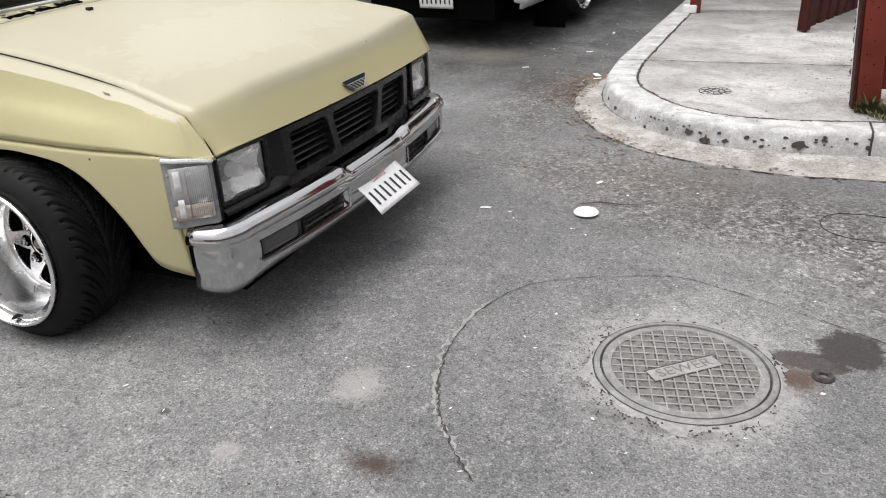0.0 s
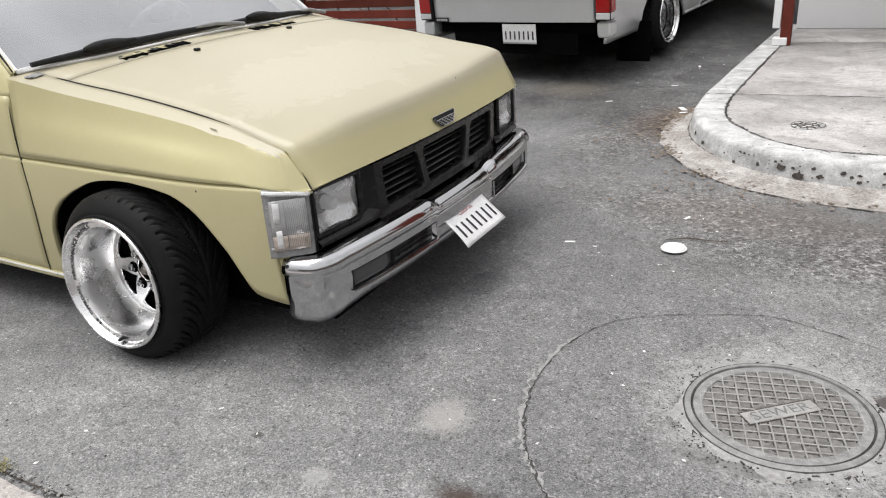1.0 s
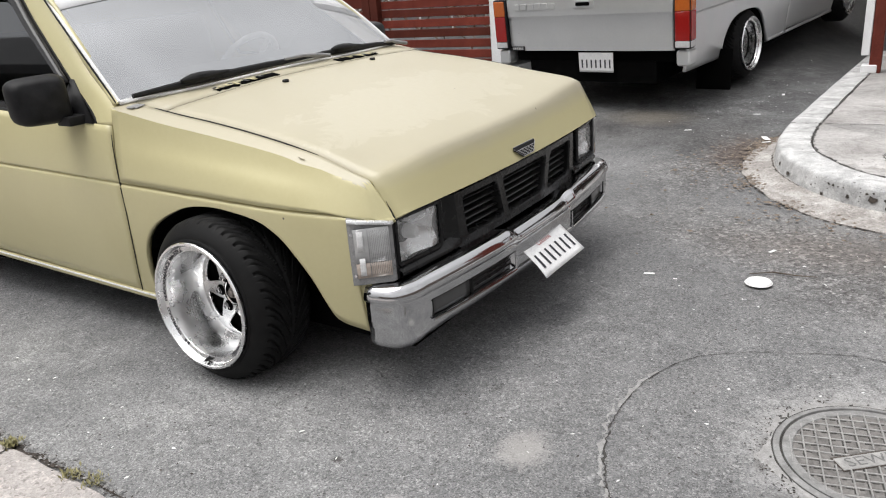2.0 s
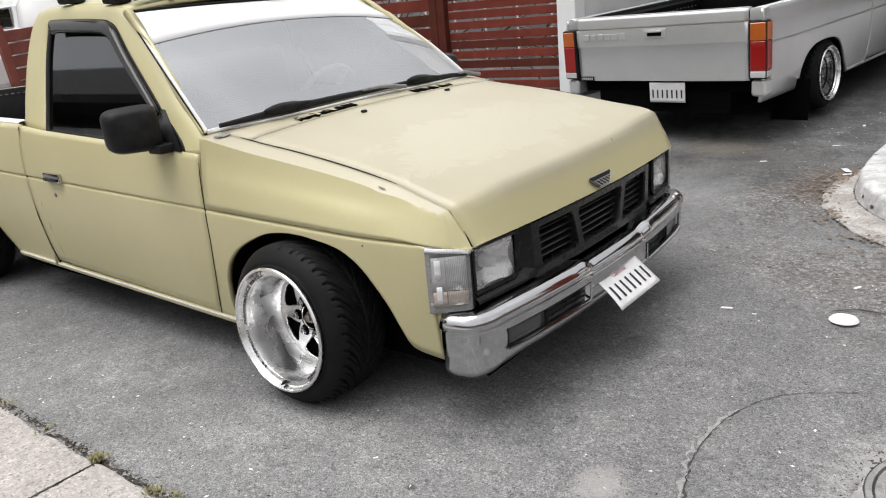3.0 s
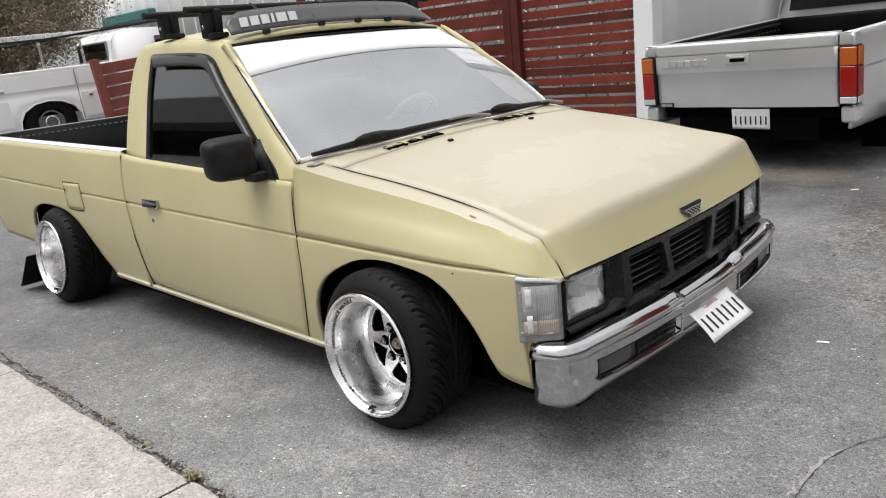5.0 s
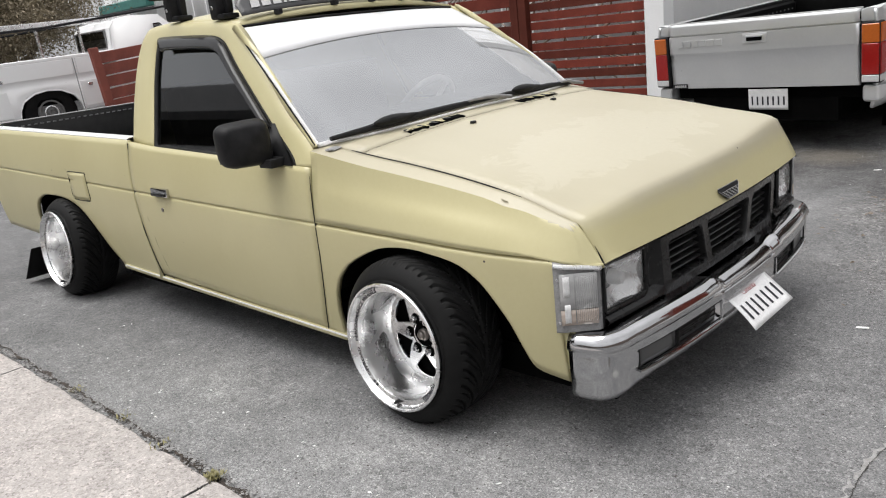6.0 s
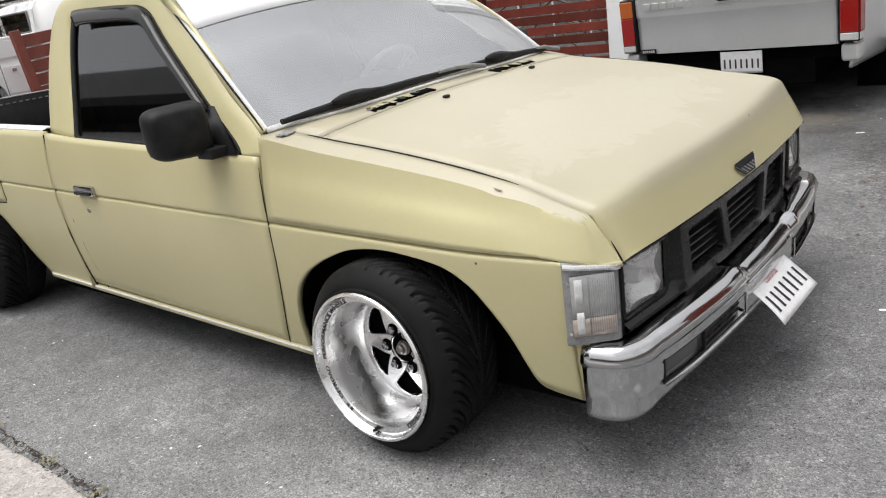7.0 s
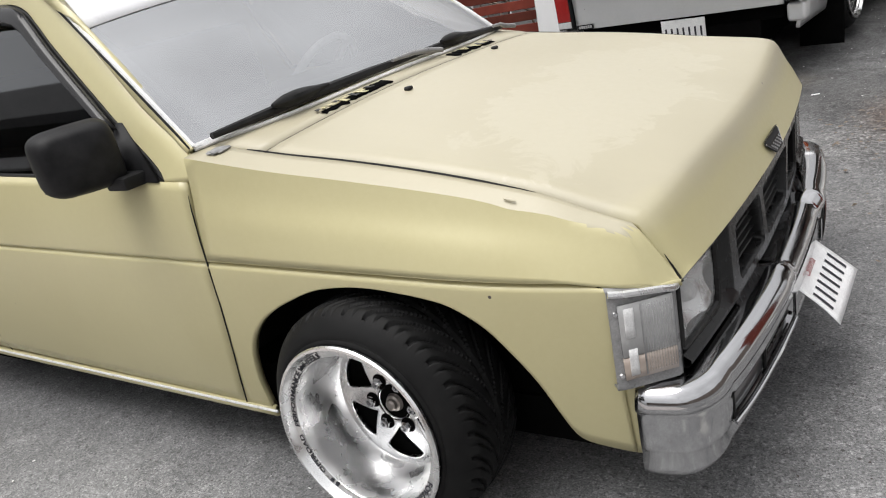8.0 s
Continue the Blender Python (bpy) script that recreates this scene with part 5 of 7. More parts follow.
def plate(root, m, w, h, curl, bars, state):
    """Licence plate, a little bent; its number is plain bars."""
    def bend(x, y):
        return curl * (0.5 * (x / w) ** 2 - 0.8 * max(0.0, -(x / w) - (y / h) - 0.35) ** 2)
    rows = [[(x, y, bend(x, y)) for x in np.linspace(-w / 2, w / 2, 17)] for y in np.linspace(-h / 2, h / 2, 9)]
    p = part("licence_plate", facing(grid(rows), (0, 0, 1)), plate_white, root, "bent white licence plate with dark marks", thick=0.0016)
    p.matrix_basis = m
    for i in range(bars):
        x = lerp(-0.40, 0.40, i / (bars - 1)) * w
        rr = [[(x + d, y, bend(x + d, y) + 0.0012) for d in (-0.022 * w, 0.022 * w)] for y in np.linspace(-0.28 * h, 0.14 * h, 5)]
        part("number_bar", facing(grid(rr), (0, 0, 1)), ink, p)
    if state:
        bm = text_flat("California", h * 0.19)
        mid = sum((v.co.x for v in bm.verts)) / len(bm.verts)
        for v in bm.verts:
            x, y = v.co.x - mid + 0.18 * v.co.y, v.co.y + 0.29 * h
            v.co = Vector((x, y, bend(x, y) + 0.0012))
        part("state_name", facing(bm, (0, 0, 1)), red_ink, p, "red lettering on the plate")
    return p


def on_door(x, z, o=0.0):
    """A point on the right body side, o metres proud of it; z above the ground."""
    return Vector((x, -(half_width(x, z + RAKE * x) + o), z))


# ---- ground ----
def ground_z(x, y):
    a = max(0.0, y - 2.35)
    b = max(0.0, -4.0 - x)
    rise = 0.078 * (math.sqrt(a * a + 0.09) - 0.3 if a > 0 else 0) * (1 if y < 12 else 12 / y)
    rise = lerp(rise, min(rise, 0.112), smooth01(x, 0.55, 1.05))
    return rise + 0.062 * (math.sqrt(b * b + 0.25) - 0.5) * (1 if x > -14 else 14 / -x)


def axis_steps(lo, hi, step):
    far = [5, 8, 12, 20, 40, 80, 160, 400, 1200]
    return [lo - f for f in reversed(far)] + list(np.arange(lo, hi + 1e-6, step)) + [hi + f for f in far]


gxs, gys = axis_steps(-12, 4.0, 0.2), axis_steps(-4.0, 9.0, 0.2)
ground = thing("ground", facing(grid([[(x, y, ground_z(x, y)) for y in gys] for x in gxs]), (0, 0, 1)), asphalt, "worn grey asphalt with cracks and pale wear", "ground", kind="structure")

# ---- near pavement slabs beside the pickup ----
pavement_1 = holder("pavement_1", Matrix(), "pale concrete pavement slabs, level with the asphalt", "pavement")
tagged(pavement_1, kind="structure")


def slab_sheet(x0, x1, y0, y1, z):
    bm = bmesh.new()
    n = max(4, int((x1 - x0) / 0.08))
    top = []
    for i in range(n + 1):
        x = lerp(x0, x1, i / n)
        wob = 0.010 * noise.noise((x * 7, 3.3, 0)) + 0.006 * noise.noise((x * 31, 1.3, 0))
        top.append([(x, y0, -0.05), (x, y0, z), (x, (y0 + y1) / 2, z), (x, y1 - 0.012 + wob, z), (x, y1 + wob, z - 0.006), (x, y1 + wob, -0.05)])
    return facing(grid(top, bm), (0, 0, 1))


for x0, x1 in ((-0.252, 1.27), (-1.78, -0.262), (-3.30, -1.79), (-4.82, -3.31), (-6.34, -4.83)):
    part("slab", slab_sheet(x0, x1, -3.2, -1.446, 0.012), near_concrete, pavement_1)

# ---- corner pavement with its kerb and gutter ----
KERB = [(1.21, 6.2), (1.135, 4.6), (1.085, 3.4), (1.064, 2.82), (1.066, 2.60), (1.077, 2.398), (1.098, 2.25), (1.132, 2.113), (1.190, 1.965), (1.277, 1.818), (1.385, 1.675), (1.513, 1.556), (1.665, 1.472), (1.8325, 1.425), (2.02, 1.418), (2.21, 1.435), (2.456, 1.475), (3.2, 1.60), (4.4, 1.80)]


def inset(path, d):
    out = []
    for i, p in enumerate(path):
        a, b = Vector(path[max(i - 1, 0)]), Vector(path[min(i + 1, len(path) - 1)])
        t = (b - a).normalized()
        out.append((p[0] - t.y * d, p[1] + t.x * d))
    return out


def refine(path, k):
    out = []
    for i in range(len(path) - 1):
        p0, p1, p2, p3 = (Vector(path[max(i - 1, 0)]), Vector(path[i]), Vector(path[i + 1]), Vector(path[min(i + 2, len(path) - 1)]))
        for j in range(k):
            t = j / k
            q = 0.5 * (2 * p1 + (p2 - p0) * t + (2 * p0 - 5 * p1 + 4 * p2 - p3) * t * t + (3 * p1 - p0 - 3 * p2 + p3) * t ** 3)
            out.append((q.x, q.y))
    return out + [path[-1]]


KTOP = 0.128
path = refine(KERB, 6)
rows = []
for d, z in ((-0.032, -0.02), (-0.030, 0.012), (-0.024, 0.045), (-0.019, 0.08), (-0.014, 0.108), (-0.009, 0.119), (0.002, KTOP - 0.002), (0.012, KTOP), (0.08, KTOP), (0.155, KTOP), (0.160, KTOP - 0.012)):
    ring = inset(path, d)
    rows.append([(x + 0.004 * noise.noise((x * 9, y * 9, z * 30)), y + 0.004 * noise.noise((x * 9 + 5, y * 9, z * 30)), z + 0.003 * noise.noise((x * 14, y * 14, 2))) for x, y in ring])
kerb_1 = thing("kerb_1", facing(grid(rows), (0, 0, 1)), kerb_mat, "chipped pale concrete kerb round the corner", "kerb", kind="structure", sharp=60)
gut = []
gpath = path[16:]
for d, z in ((1.0, -0.02), (0.97, 0.006), (0.6, 0.013), (0.3, 0.020), (0.12, 0.030)):
    row = []
    for i, ((x, y), (ix, iy)) in enumerate(zip(gpath, inset(gpath, -1.0))):
        wide = along([(0, 0.05), (4, 0.12), (10, 0.175), (26, 0.20), (60, 0.235), (74, 0.285), (90, 0.30)], i) * d
        nx, ny = ix - x, iy - y
        wob = 0.014 * noise.noise((x * 8, y * 8, 1)) * (d > 0.9)
        row.append((x + nx * (wide + wob), y + ny * (wide + wob), z + ground_z(x, y) * 0.9))
    gut.append(row)
gutter_1 = thing("gutter_1", facing(grid(gut), (0, 0, 1)), gutter_mat, "stained concrete gutter strip at the kerb", "gutter", kind="structure")
pavement_2 = holder("pavement_2", Matrix(), "stained pale concrete corner pavement with joints", "pavement")
tagged(pavement_2, kind="structure")
ring = inset(path, 0.170)


def slab_fill(outline):
    bm = bmesh.new()
    f = bm.faces.new([bm.verts.new((x, y, KTOP - 0.001)) for x, y in outline])
    bmesh.ops.triangulate(bm, faces=[f])
    return facing(bm, (0, 0, 1))


def cross(y):
    return float(np.interp(y, [p[1] for p in ring if p[1] > 2.4][::-1], [p[0] for p in ring if p[1] > 2.4][::-1]))


front = [p for p in ring if p[1] < 2.795 and p[0] < 4.4]
part("slab", slab_fill([(cross(2.80), 2.80)] + front + [(4.4, front[-1][1]), (4.4, 2.965)]), concrete, pavement_2, thick=0.03)
part("slab", slab_fill([(cross(2.811), 2.811), (4.4, 2.977), (4.4, 5.1), (cross(5.02), 5.02)]), concrete, pavement_2, thick=0.03)
part("slab", slab_fill([(cross(5.028), 5.028), (4.4, 5.108), (4.4, 7.2), (cross(6.1), 7.2)]), concrete, pavement_2, thick=0.03)
bed = inset(path, 0.15)
bm = bmesh.new()
f = bm.faces.new([bm.verts.new((x, y, KTOP - 0.014)) for x, y in [(4.4, 7.0), (1.36, 7.0)] + bed[2:-1] + [(4.4, 2.0)]])
bmesh.ops.triangulate(bm, faces=[f])
part("joint_bed", facing(bm, (0, 0, 1)), dirt, pavement_2)

# ---- iron cover in the road ----
MH = (1.816, -0.452)
cover = holder("manhole_cover", pose(*MH, 0.0, 0, 0, 14), "worn cast-iron manhole cover with a raised square grid", "manhole cover")
rim_iron = surface("scoured_iron_rim", (0.17, 0.168, 0.166), (0.30, 0.298, 0.294), 45, 0.55, 0.1, 240, 0.0015, 0.5)
ringm = lathe([(0.232, -0.01), (0.231, 0.006), (0.226, 0.009), (0.216, 0.009), (0.2135, -0.006), (0.208, -0.006)], 72)
bmesh.ops.rotate(ringm, matrix=Matrix.Rotation(radians(90), 3, "X"), verts=ringm.verts[:])
part("outer_ring", facing(ringm, (0, 0, 1)), rim_iron, cover)
disc = lathe([(0.2095, -0.006), (0.209, 0.007), (0.186, 0.008), (0.184, 0.004), (0.0, 0.004)], 72)
bmesh.ops.rotate(disc, matrix=Matrix.Rotation(radians(90), 3, "X"), verts=disc.verts[:])
part("disc", facing(disc, (0, 0, 1)), rim_iron, cover)
part("ring_gap", facing(grid([[(r * math.cos(a), r * math.sin(a), 0.0012) for r in (0.2085, 0.2145)] for a in np.linspace(0, 2 * math.pi, 73)]), (0, 0, 1)), crack_dirt, cover, "dark gap round the cover")
rust_floor = surface("brown_iron_cells", (0.092, 0.087, 0.083), (0.215, 0.205, 0.195), 60, 0.75, 0.05, 260, 0.002, 0.7)
part("cell_floor", facing(grid([[(r * math.cos(a), r * math.sin(a), 0.0046) for r in (0.0, 0.06, 0.12, 0.1965)] for a in np.linspace(0, 2 * math.pi, 73)]), (0, 0, 1)), rust_floor, cover, "brownish worn floor between the bars")
bars, grime = bmesh.new(), bmesh.new()
rnd = random.Random(31)
dirv = Vector((math.cos(radians(26)), math.sin(radians(26))))
for i in range(-6, 7):
    q = i * 0.0315
    h = math.sqrt(max(0.0, 0.197 ** 2 - q * q))
    for across in (0, 1):
        steps = np.linspace(-h, h, 41)
        keep, segs = None, []
        for t in steps:
            p = Vector((t, q)) if not across else Vector((q, t))
            inside = abs(p.dot(dirv)) < 0.106 and abs(p.x * dirv.y - p.y * dirv.x) < 0.030
            if not inside and keep is None:
                keep = t
            if keep is not None and (inside or t == steps[-1]):
                segs.append((keep, t))
                keep = None
        for a, b in segs:
            if b - a < 0.01:
                continue
            c = ((a + b) / 2, q, 0.0058)
            join(bars, box((b - a, 0.0040, 0.005), (0, 0, 0), 0.0012, 1), pose(*(c if not across else (q, c[0], 0.0058)), 0, 0, 90 * across))
            # packed grime in broken lengths beside the bars
            t = a
            while t < b - 0.012:
                e = min(b, t + rnd.uniform(0.006, 0.024))
                if rnd.random() < 0.62:
                    w = rnd.uniform(0.0018, 0.0042)
                    o = q - 0.0022 - w / 2
                    g = ((t + e) / 2, o, 0.005)
                    join(grime, box((e - t, w, 0.0014), (0, 0, 0)), pose(*(g if not across else (o, g[0], 0.0051)), 0, 0, 90 * across))
                t = e + rnd.uniform(0.0, 0.008)
tagged(part("raised_grid", bars, iron_worn, cover), kind="stuff")
tagged(part("packed_grime", grime, crack_dirt, cover), kind="stuff")
part("name_bar_edge", box((0.206, 0.056, 0.003), (0, 0, 0.0057), 0.0012, 1, (0, 0, 26)), dirt, cover, "dark grime round the name bar")
part("name_bar", box((0.200, 0.047, 0.004), (0.001, -0.001, 0.0066), 0.0015, 1, (0, 0, 26)), iron_worn, cover, "raised bar with cast lettering")
word = text_flat("SEWER", 0.047)
for v in word.verts:
    v.co.x = v.co.x * 1.12
mid = sum((v.co.x for v in word.verts)) / len(word.verts)
for v in word.verts:
    v.co = pose(0, 0, 0.0089, 0, 0, 26) @ Vector((v.co.x - mid, v.co.y - 0.0165, 0))
part("cast_lettering", facing(word, (0, 0, 1)), iron, cover, "worn cast letters")

collar = bmesh.new()
rnd = random.Random(9)
steps = 220
rows = []
for k in range(steps + 1):
    a = 2 * math.pi * k / steps
    reach = 0.012 + 0.034 * max(0.0, noise.noise((3.1 * math.cos(a), 3.1 * math.sin(a), 4.0)) + 0.35) + 0.012 * noise.noise((17 * math.cos(a), 17 * math.sin(a), 1.0))
    reach = max(0.003, reach)
    rows.append([((0.2325 + reach * u) * math.cos(a), (0.2325 + reach * u) * math.sin(a), z) for u, z in ((0.0, 0.0045), (0.6, 0.0042), (1.0, 0.0005))])
part("collar_gap", facing(grid([[((0.2318 + w) * math.cos(a), (0.2318 + w) * math.sin(a), 0.0052) for w in (0.0, 0.0025 + 0.003 * max(0.0, noise.noise((6 * math.cos(a), 6 * math.sin(a), 8.0))))] for a in np.linspace(0, 2 * math.pi, 145)]), (0, 0, 1)), crack_dirt, cover, "dark gap between ring and mortar")
part("mortar_collar", facing(grid(rows, collar), (0, 0, 1)), mortar, cover, "pale broken mortar round the iron ring")
for k in range(34):
    a = rnd.uniform(0, 2 * math.pi)
    r = 0.2345 + abs(rnd.gauss(0, 0.012))
    gap = box((rnd.uniform(0.004, 0.018), rnd.uniform(0.002, 0.006), 0.0016), (r * math.cos(a), r * math.sin(a), 0.0052), 0, 1, (0, 0, math.degrees(a) + rnd.uniform(50, 130)))
    part("mortar_hole", gap, crack_dirt, cover)

# ---- cracks, dirt in joints ----
def crack(points, width, seed, z=0.0025):
    rnd = random.Random(seed)
    pts = refine(points, 10)
    rows = []
    for i, (x, y) in enumerate(pts):
        a, b = Vector(pts[max(i - 1, 0)]), Vector(pts[min(i + 1, len(pts) - 1)])
        t = (b - a).normalized()
        w = width * (0.25 + rnd.random() ** 2 * 1.3)
        ox, oy = rnd.uniform(-1, 1) * width * 1.2, rnd.uniform(-1, 1) * width * 1.2
        zz = (ground_z(x, y) if z < 0.1 else 0.0) + z
        rows.append([(x + ox - t.y * w, y + oy + t.x * w, zz), (x + ox + t.y * w, y + oy - t.x * w, zz)])
    return facing(grid(rows), (0, 0, 1))


thing("road_crack", crack([(1.44, -1.03), (1.353, -0.933), (1.289, -0.846), (1.239, -0.742), (1.204, -0.617), (1.19, -0.517)], 0.0036, 1), crack_dirt, "jagged dark crack in the asphalt", "crack", "road cracks", "stuff")
thing("road_crack", crack([(1.19, -0.517), (1.207, -0.327), (1.28, -0.152), (1.402, -0.051), (1.571, 0.023), (1.744, 0.07), (1.901, 0.029), (2.077, -0.042), (2.222, -0.11), (2.6, -0.3)], 0.0017, 2), crack_dirt, "fine dark crack round the patched asphalt", "crack", "road cracks", "stuff")
thing("crack_edge", crack([(1.43, -1.01), (1.353, -0.925), (1.282, -0.842), (1.230, -0.742), (1.193, -0.617), (1.178, -0.517), (1.194, -0.35), (1.225, -0.26)], 0.0068, 11, 0.0012), mortar, "pale crumbled edge along the crack", "crack", "road cracks", "stuff")
thing("joint_dirt", crack([(1.0, -1.425), (-0.091, -1.435), (-0.27, -1.438), (-0.42, -1.436), (-0.622, -1.428), (-0.947, -1.416), (-1.257, -1.418), (-1.696, -1.415), (-2.1, -1.405), (-3.2, -1.41), (-6, -1.42)], 0.0085, 3, 0.006), dirt, "dark dirt in the joint beside the pavement", "dirt", kind="stuff")
gl = [r[:2] for r in gut[1]]
thing("slab_joint", crack([(-0.268, -1.435), (-0.257, -1.475), (-0.250, -1.54), (-0.254, -1.63), (-0.257, -1.80), (-0.257, -2.3)], 0.0052, 27, 0.0126), crack_dirt, "dirt-filled joint between two pavement slabs", "joint", kind="stuff")
thing("kerb_joint", crack([p for p in inset(path, 0.165)][6::6], 0.0075, 21, KTOP + 0.0006 - 0.0), crack_dirt, "dark open joint behind the kerb", "joint", kind="stuff")
thing("pavement_joint", crack([(1.066, 2.79), (1.24, 2.805), (1.5, 2.818), (1.8, 2.835), (2.3, 2.862), (3.0, 2.9)], 0.006, 22, KTOP + 0.0006), crack_dirt, "dark joint across the pavement", "joint", kind="stuff")
thing("pavement_joint", crack([(2.36, 2.13), (2.43, 2.95), (2.492, 3.79), (2.567, 4.68)], 0.010, 24, KTOP + 0.0006), crack_dirt, "dark open edge of the pavement beside the fence", "joint", kind="stuff")
thing("kerb_foot_dirt", crack(inset(path, -0.036)[20:60:6], 0.003, 23, 0.031), dirt, "dark dirt at the foot of the kerb", "dirt", kind="stuff")
thing("gutter_dirt", crack(gl[::5], 0.007, 4, 0.006), dirt, "dark dirt along the gutter edge", "dirt", kind="stuff")


# ---- the gold pickup ----
truck = holder("pickup_truck", Matrix(), "lowered pale gold pickup with sun-faded paint", "pickup truck")
build_panels(truck, paint, paint_hood)
build_cab(truck, paint, True)
build_front(truck)
FW, RW = (0.0, 0.915, 0.276), (-2.65, 0.918, 0.276)
build_wheel(truck, pose(-0.006, -0.923, 0.2716, -3.2, 0, -0.9), "deep-dish polished front wheel")
build_wheel(truck, pose(FW[0], FW[1] - 0.04, FW[2], 4.5, 0, 184), "deep-dish polished front wheel")
build_wheel(truck, pose(RW[0], -RW[1], RW[2], -6, 0, 0), "deep-dish polished rear wheel, cambered")
build_wheel(truck, pose(RW[0], RW[1], RW[2], 6, 0, 180), "deep-dish polished rear wheel, cambered")


# ---- fittings of the gold pickup ----
def hood_at(x, y, o=0.0):
    return Vector((x, y, top_height(x, y) - RAKE * x + o))


for s in (-1, 1):
    # door mirror on a black corner plate
    sail = [(-0.515, 0.797), (-0.735, 0.803), (-0.725, 0.83), (-0.665, 0.935), (-0.648, 0.935)]
    bm = bmesh.new()
    bm.faces.new([bm.verts.new((x, s * (tumble(z) + 0.006), z)) for x, z in sail])
    mirror = part("mirror", facing(bm, (0, s, 0)), black_plastic, truck, "black plastic door mirror on a corner plate", thick=0.012)
    shell = bmesh.new()
    rows = []
    for u, k in ((-0.036, 0.80), (-0.030, 0.94), (-0.012, 1.0), (0.012, 0.99), (0.034, 0.93), (0.05, 0.84), (0.058, 0.70), (0.061, 0.0)):
        ringp = []
        for i in range(32):
            a = 2 * math.pi * i / 32
            cx, cz = math.cos(a), math.sin(a)
            e = 2 / 5.0
            ringp.append((u, 0.094 * k * math.copysign(abs(cx) ** e, cx) + 0.006 * cz * k, 0.080 * k * math.copysign(abs(cz) ** e, cz) * (1 - 0.10 * cx)))
        rows.append(ringp)
    grid(rows, shell, close=True)
    bmesh.ops.transform(shell, matrix=pose(-0.662, s * 0.890, 0.884, 0, 0, -16 if s < 0 else 16) @ Matrix.Diagonal((1, -1 if s < 0 else 1, 1, 1)), verts=shell.verts[:])
    bmesh.ops.recalc_face_normals(shell, faces=shell.faces[:])
    part("mirror_shell", shell, black_plastic, mirror, "rounded black mirror housing", sharp=50)
    gm = box((0.004, 0.145, 0.118), (-0.694, s * 0.893, 0.884), 0.001, 1, (0, 0, -16 if s < 0 else 16))
    part("mirror_glass", gm, chrome, mirror, "mirror glass")
    part("mirror_arm", box((0.075, 0.10, 0.032), (-0.60, s * 0.812, 0.810), 0.010, 2), black_plastic, mirror)
    # chrome handle in its recess, and the lock below
    h = part("door_handle", box((0.140, 0.020, 0.038), (-1.482, s * 0.828, 0.646), 0.006, 2), chrome, truck, "chrome door handle")
    part("handle_grip", box((0.118, 0.008, 0.013), (-1.482, s * 0.841, 0.638), 0.003, 2), grille_plastic, h)
    lk = lathe([(0.0, -0.004), (0.008, -0.004), (0.010, 0.0)], 14)
    bmesh.ops.transform(lk, matrix=pose(-1.505, s * 0.822, 0.566, 0, 0, 0 if s < 0 else 180), verts=lk.verts[:])
    part("door_lock", lk, copper, truck, "small tarnished lock")
    # thin dark lines where panels meet
    gap = bmesh.new()
    tube([on_door(x, z, 0.0) * 1 for x, z in ((-0.4205, 0.59), (-0.427, 0.487), (-0.440, 0.41), (-0.4565, 0.339), (-0.480, 0.26), (-0.506, 0.178))], 0.0026, 5, gap)
    for v in gap.verts:
        v.co.y *= -s
    part("door_shut_line", gap, seal, truck)
    gap2 = bmesh.new()
    tube([on_door(x, z, -0.0006) for x, z in ((-0.4205, 0.595), (-0.421, 0.66), (-0.424, 0.73), (-0.4255, 0.765))], [0.0022, 0.002, 0.0016, 0.0006], 5, gap2)
    for v in gap2.verts:
        v.co.y *= -s
    part("fender_line", gap2, seal, truck)
    line2 = bmesh.new()
    tube([(x, s * (half_width(x, z + RAKE * x) - 0.001), z) for x, z in ((-1.7465, 0.85), (-1.7465, 0.63), (-1.744, 0.45), (-1.736, 0.3), (-1.728, 0.2))], 0.005, 5, line2)
    tube([(x, s * (half_width(x, z + RAKE * x) - 0.0006), z) for x, z in ((-1.672, 0.52), (-1.664, 0.40), (-1.648, 0.30), (-1.636, 0.2))], 0.0013, 5, line2)
    part("bed_gap", line2, seal, truck)
    # mud flap
    part("mud_flap", box((0.006, 0.27, 0.32), (-3.10, s * 0.80, 0.135), 0.002, 1, (0, 47, 0)), rubber, truck, "black rubber mud flap")
rows = [[on_door(x, z, 0.0025) for x in np.linspace(-2.465, -2.262, 6)] for z in np.linspace(0.552, 0.69, 8)]
part("fuel_door", facing(grid(rows), (0, -1, 0)), paint, truck, thick=0.004)
fl = bmesh.new()
tube([on_door(x, z, 0.0005) for x, z in ((-2.468, 0.695), (-2.472, 0.565), (-2.455, 0.548), (-2.37, 0.545), (-2.275, 0.548), (-2.258, 0.565), (-2.256, 0.695), (-2.468, 0.695))], 0.0024, 5, fl)
part("fuel_door_line", fl, seal, truck)
for s in (-1, 1):
    part("hood_gap", tube([hood_at(x, s * along(HOOD_GAP, x), -0.0004) for x in np.linspace(-0.300, 0.39 if s < 0 else 0.5, 24)], [0.0012] + [0.0030] * 19 + [0.0026, 0.002, 0.0012, 0.0006], 5), seal, truck)
    part("hood_front_gap", tube([(front_line(0.709) - 0.0005 - o, s * 0.7095, z) for z, o in ((0.560, 0.0), (0.585, 0.012), (0.61, 0.026))], [0.003, 0.002, 0.0006], 5), seal, truck)
part("hood_rear_gap", tube([hood_at(-0.247, y, -0.0012) for y in np.linspace(-0.712, 0.712, 21)], 0.0014, 5), seal, truck)
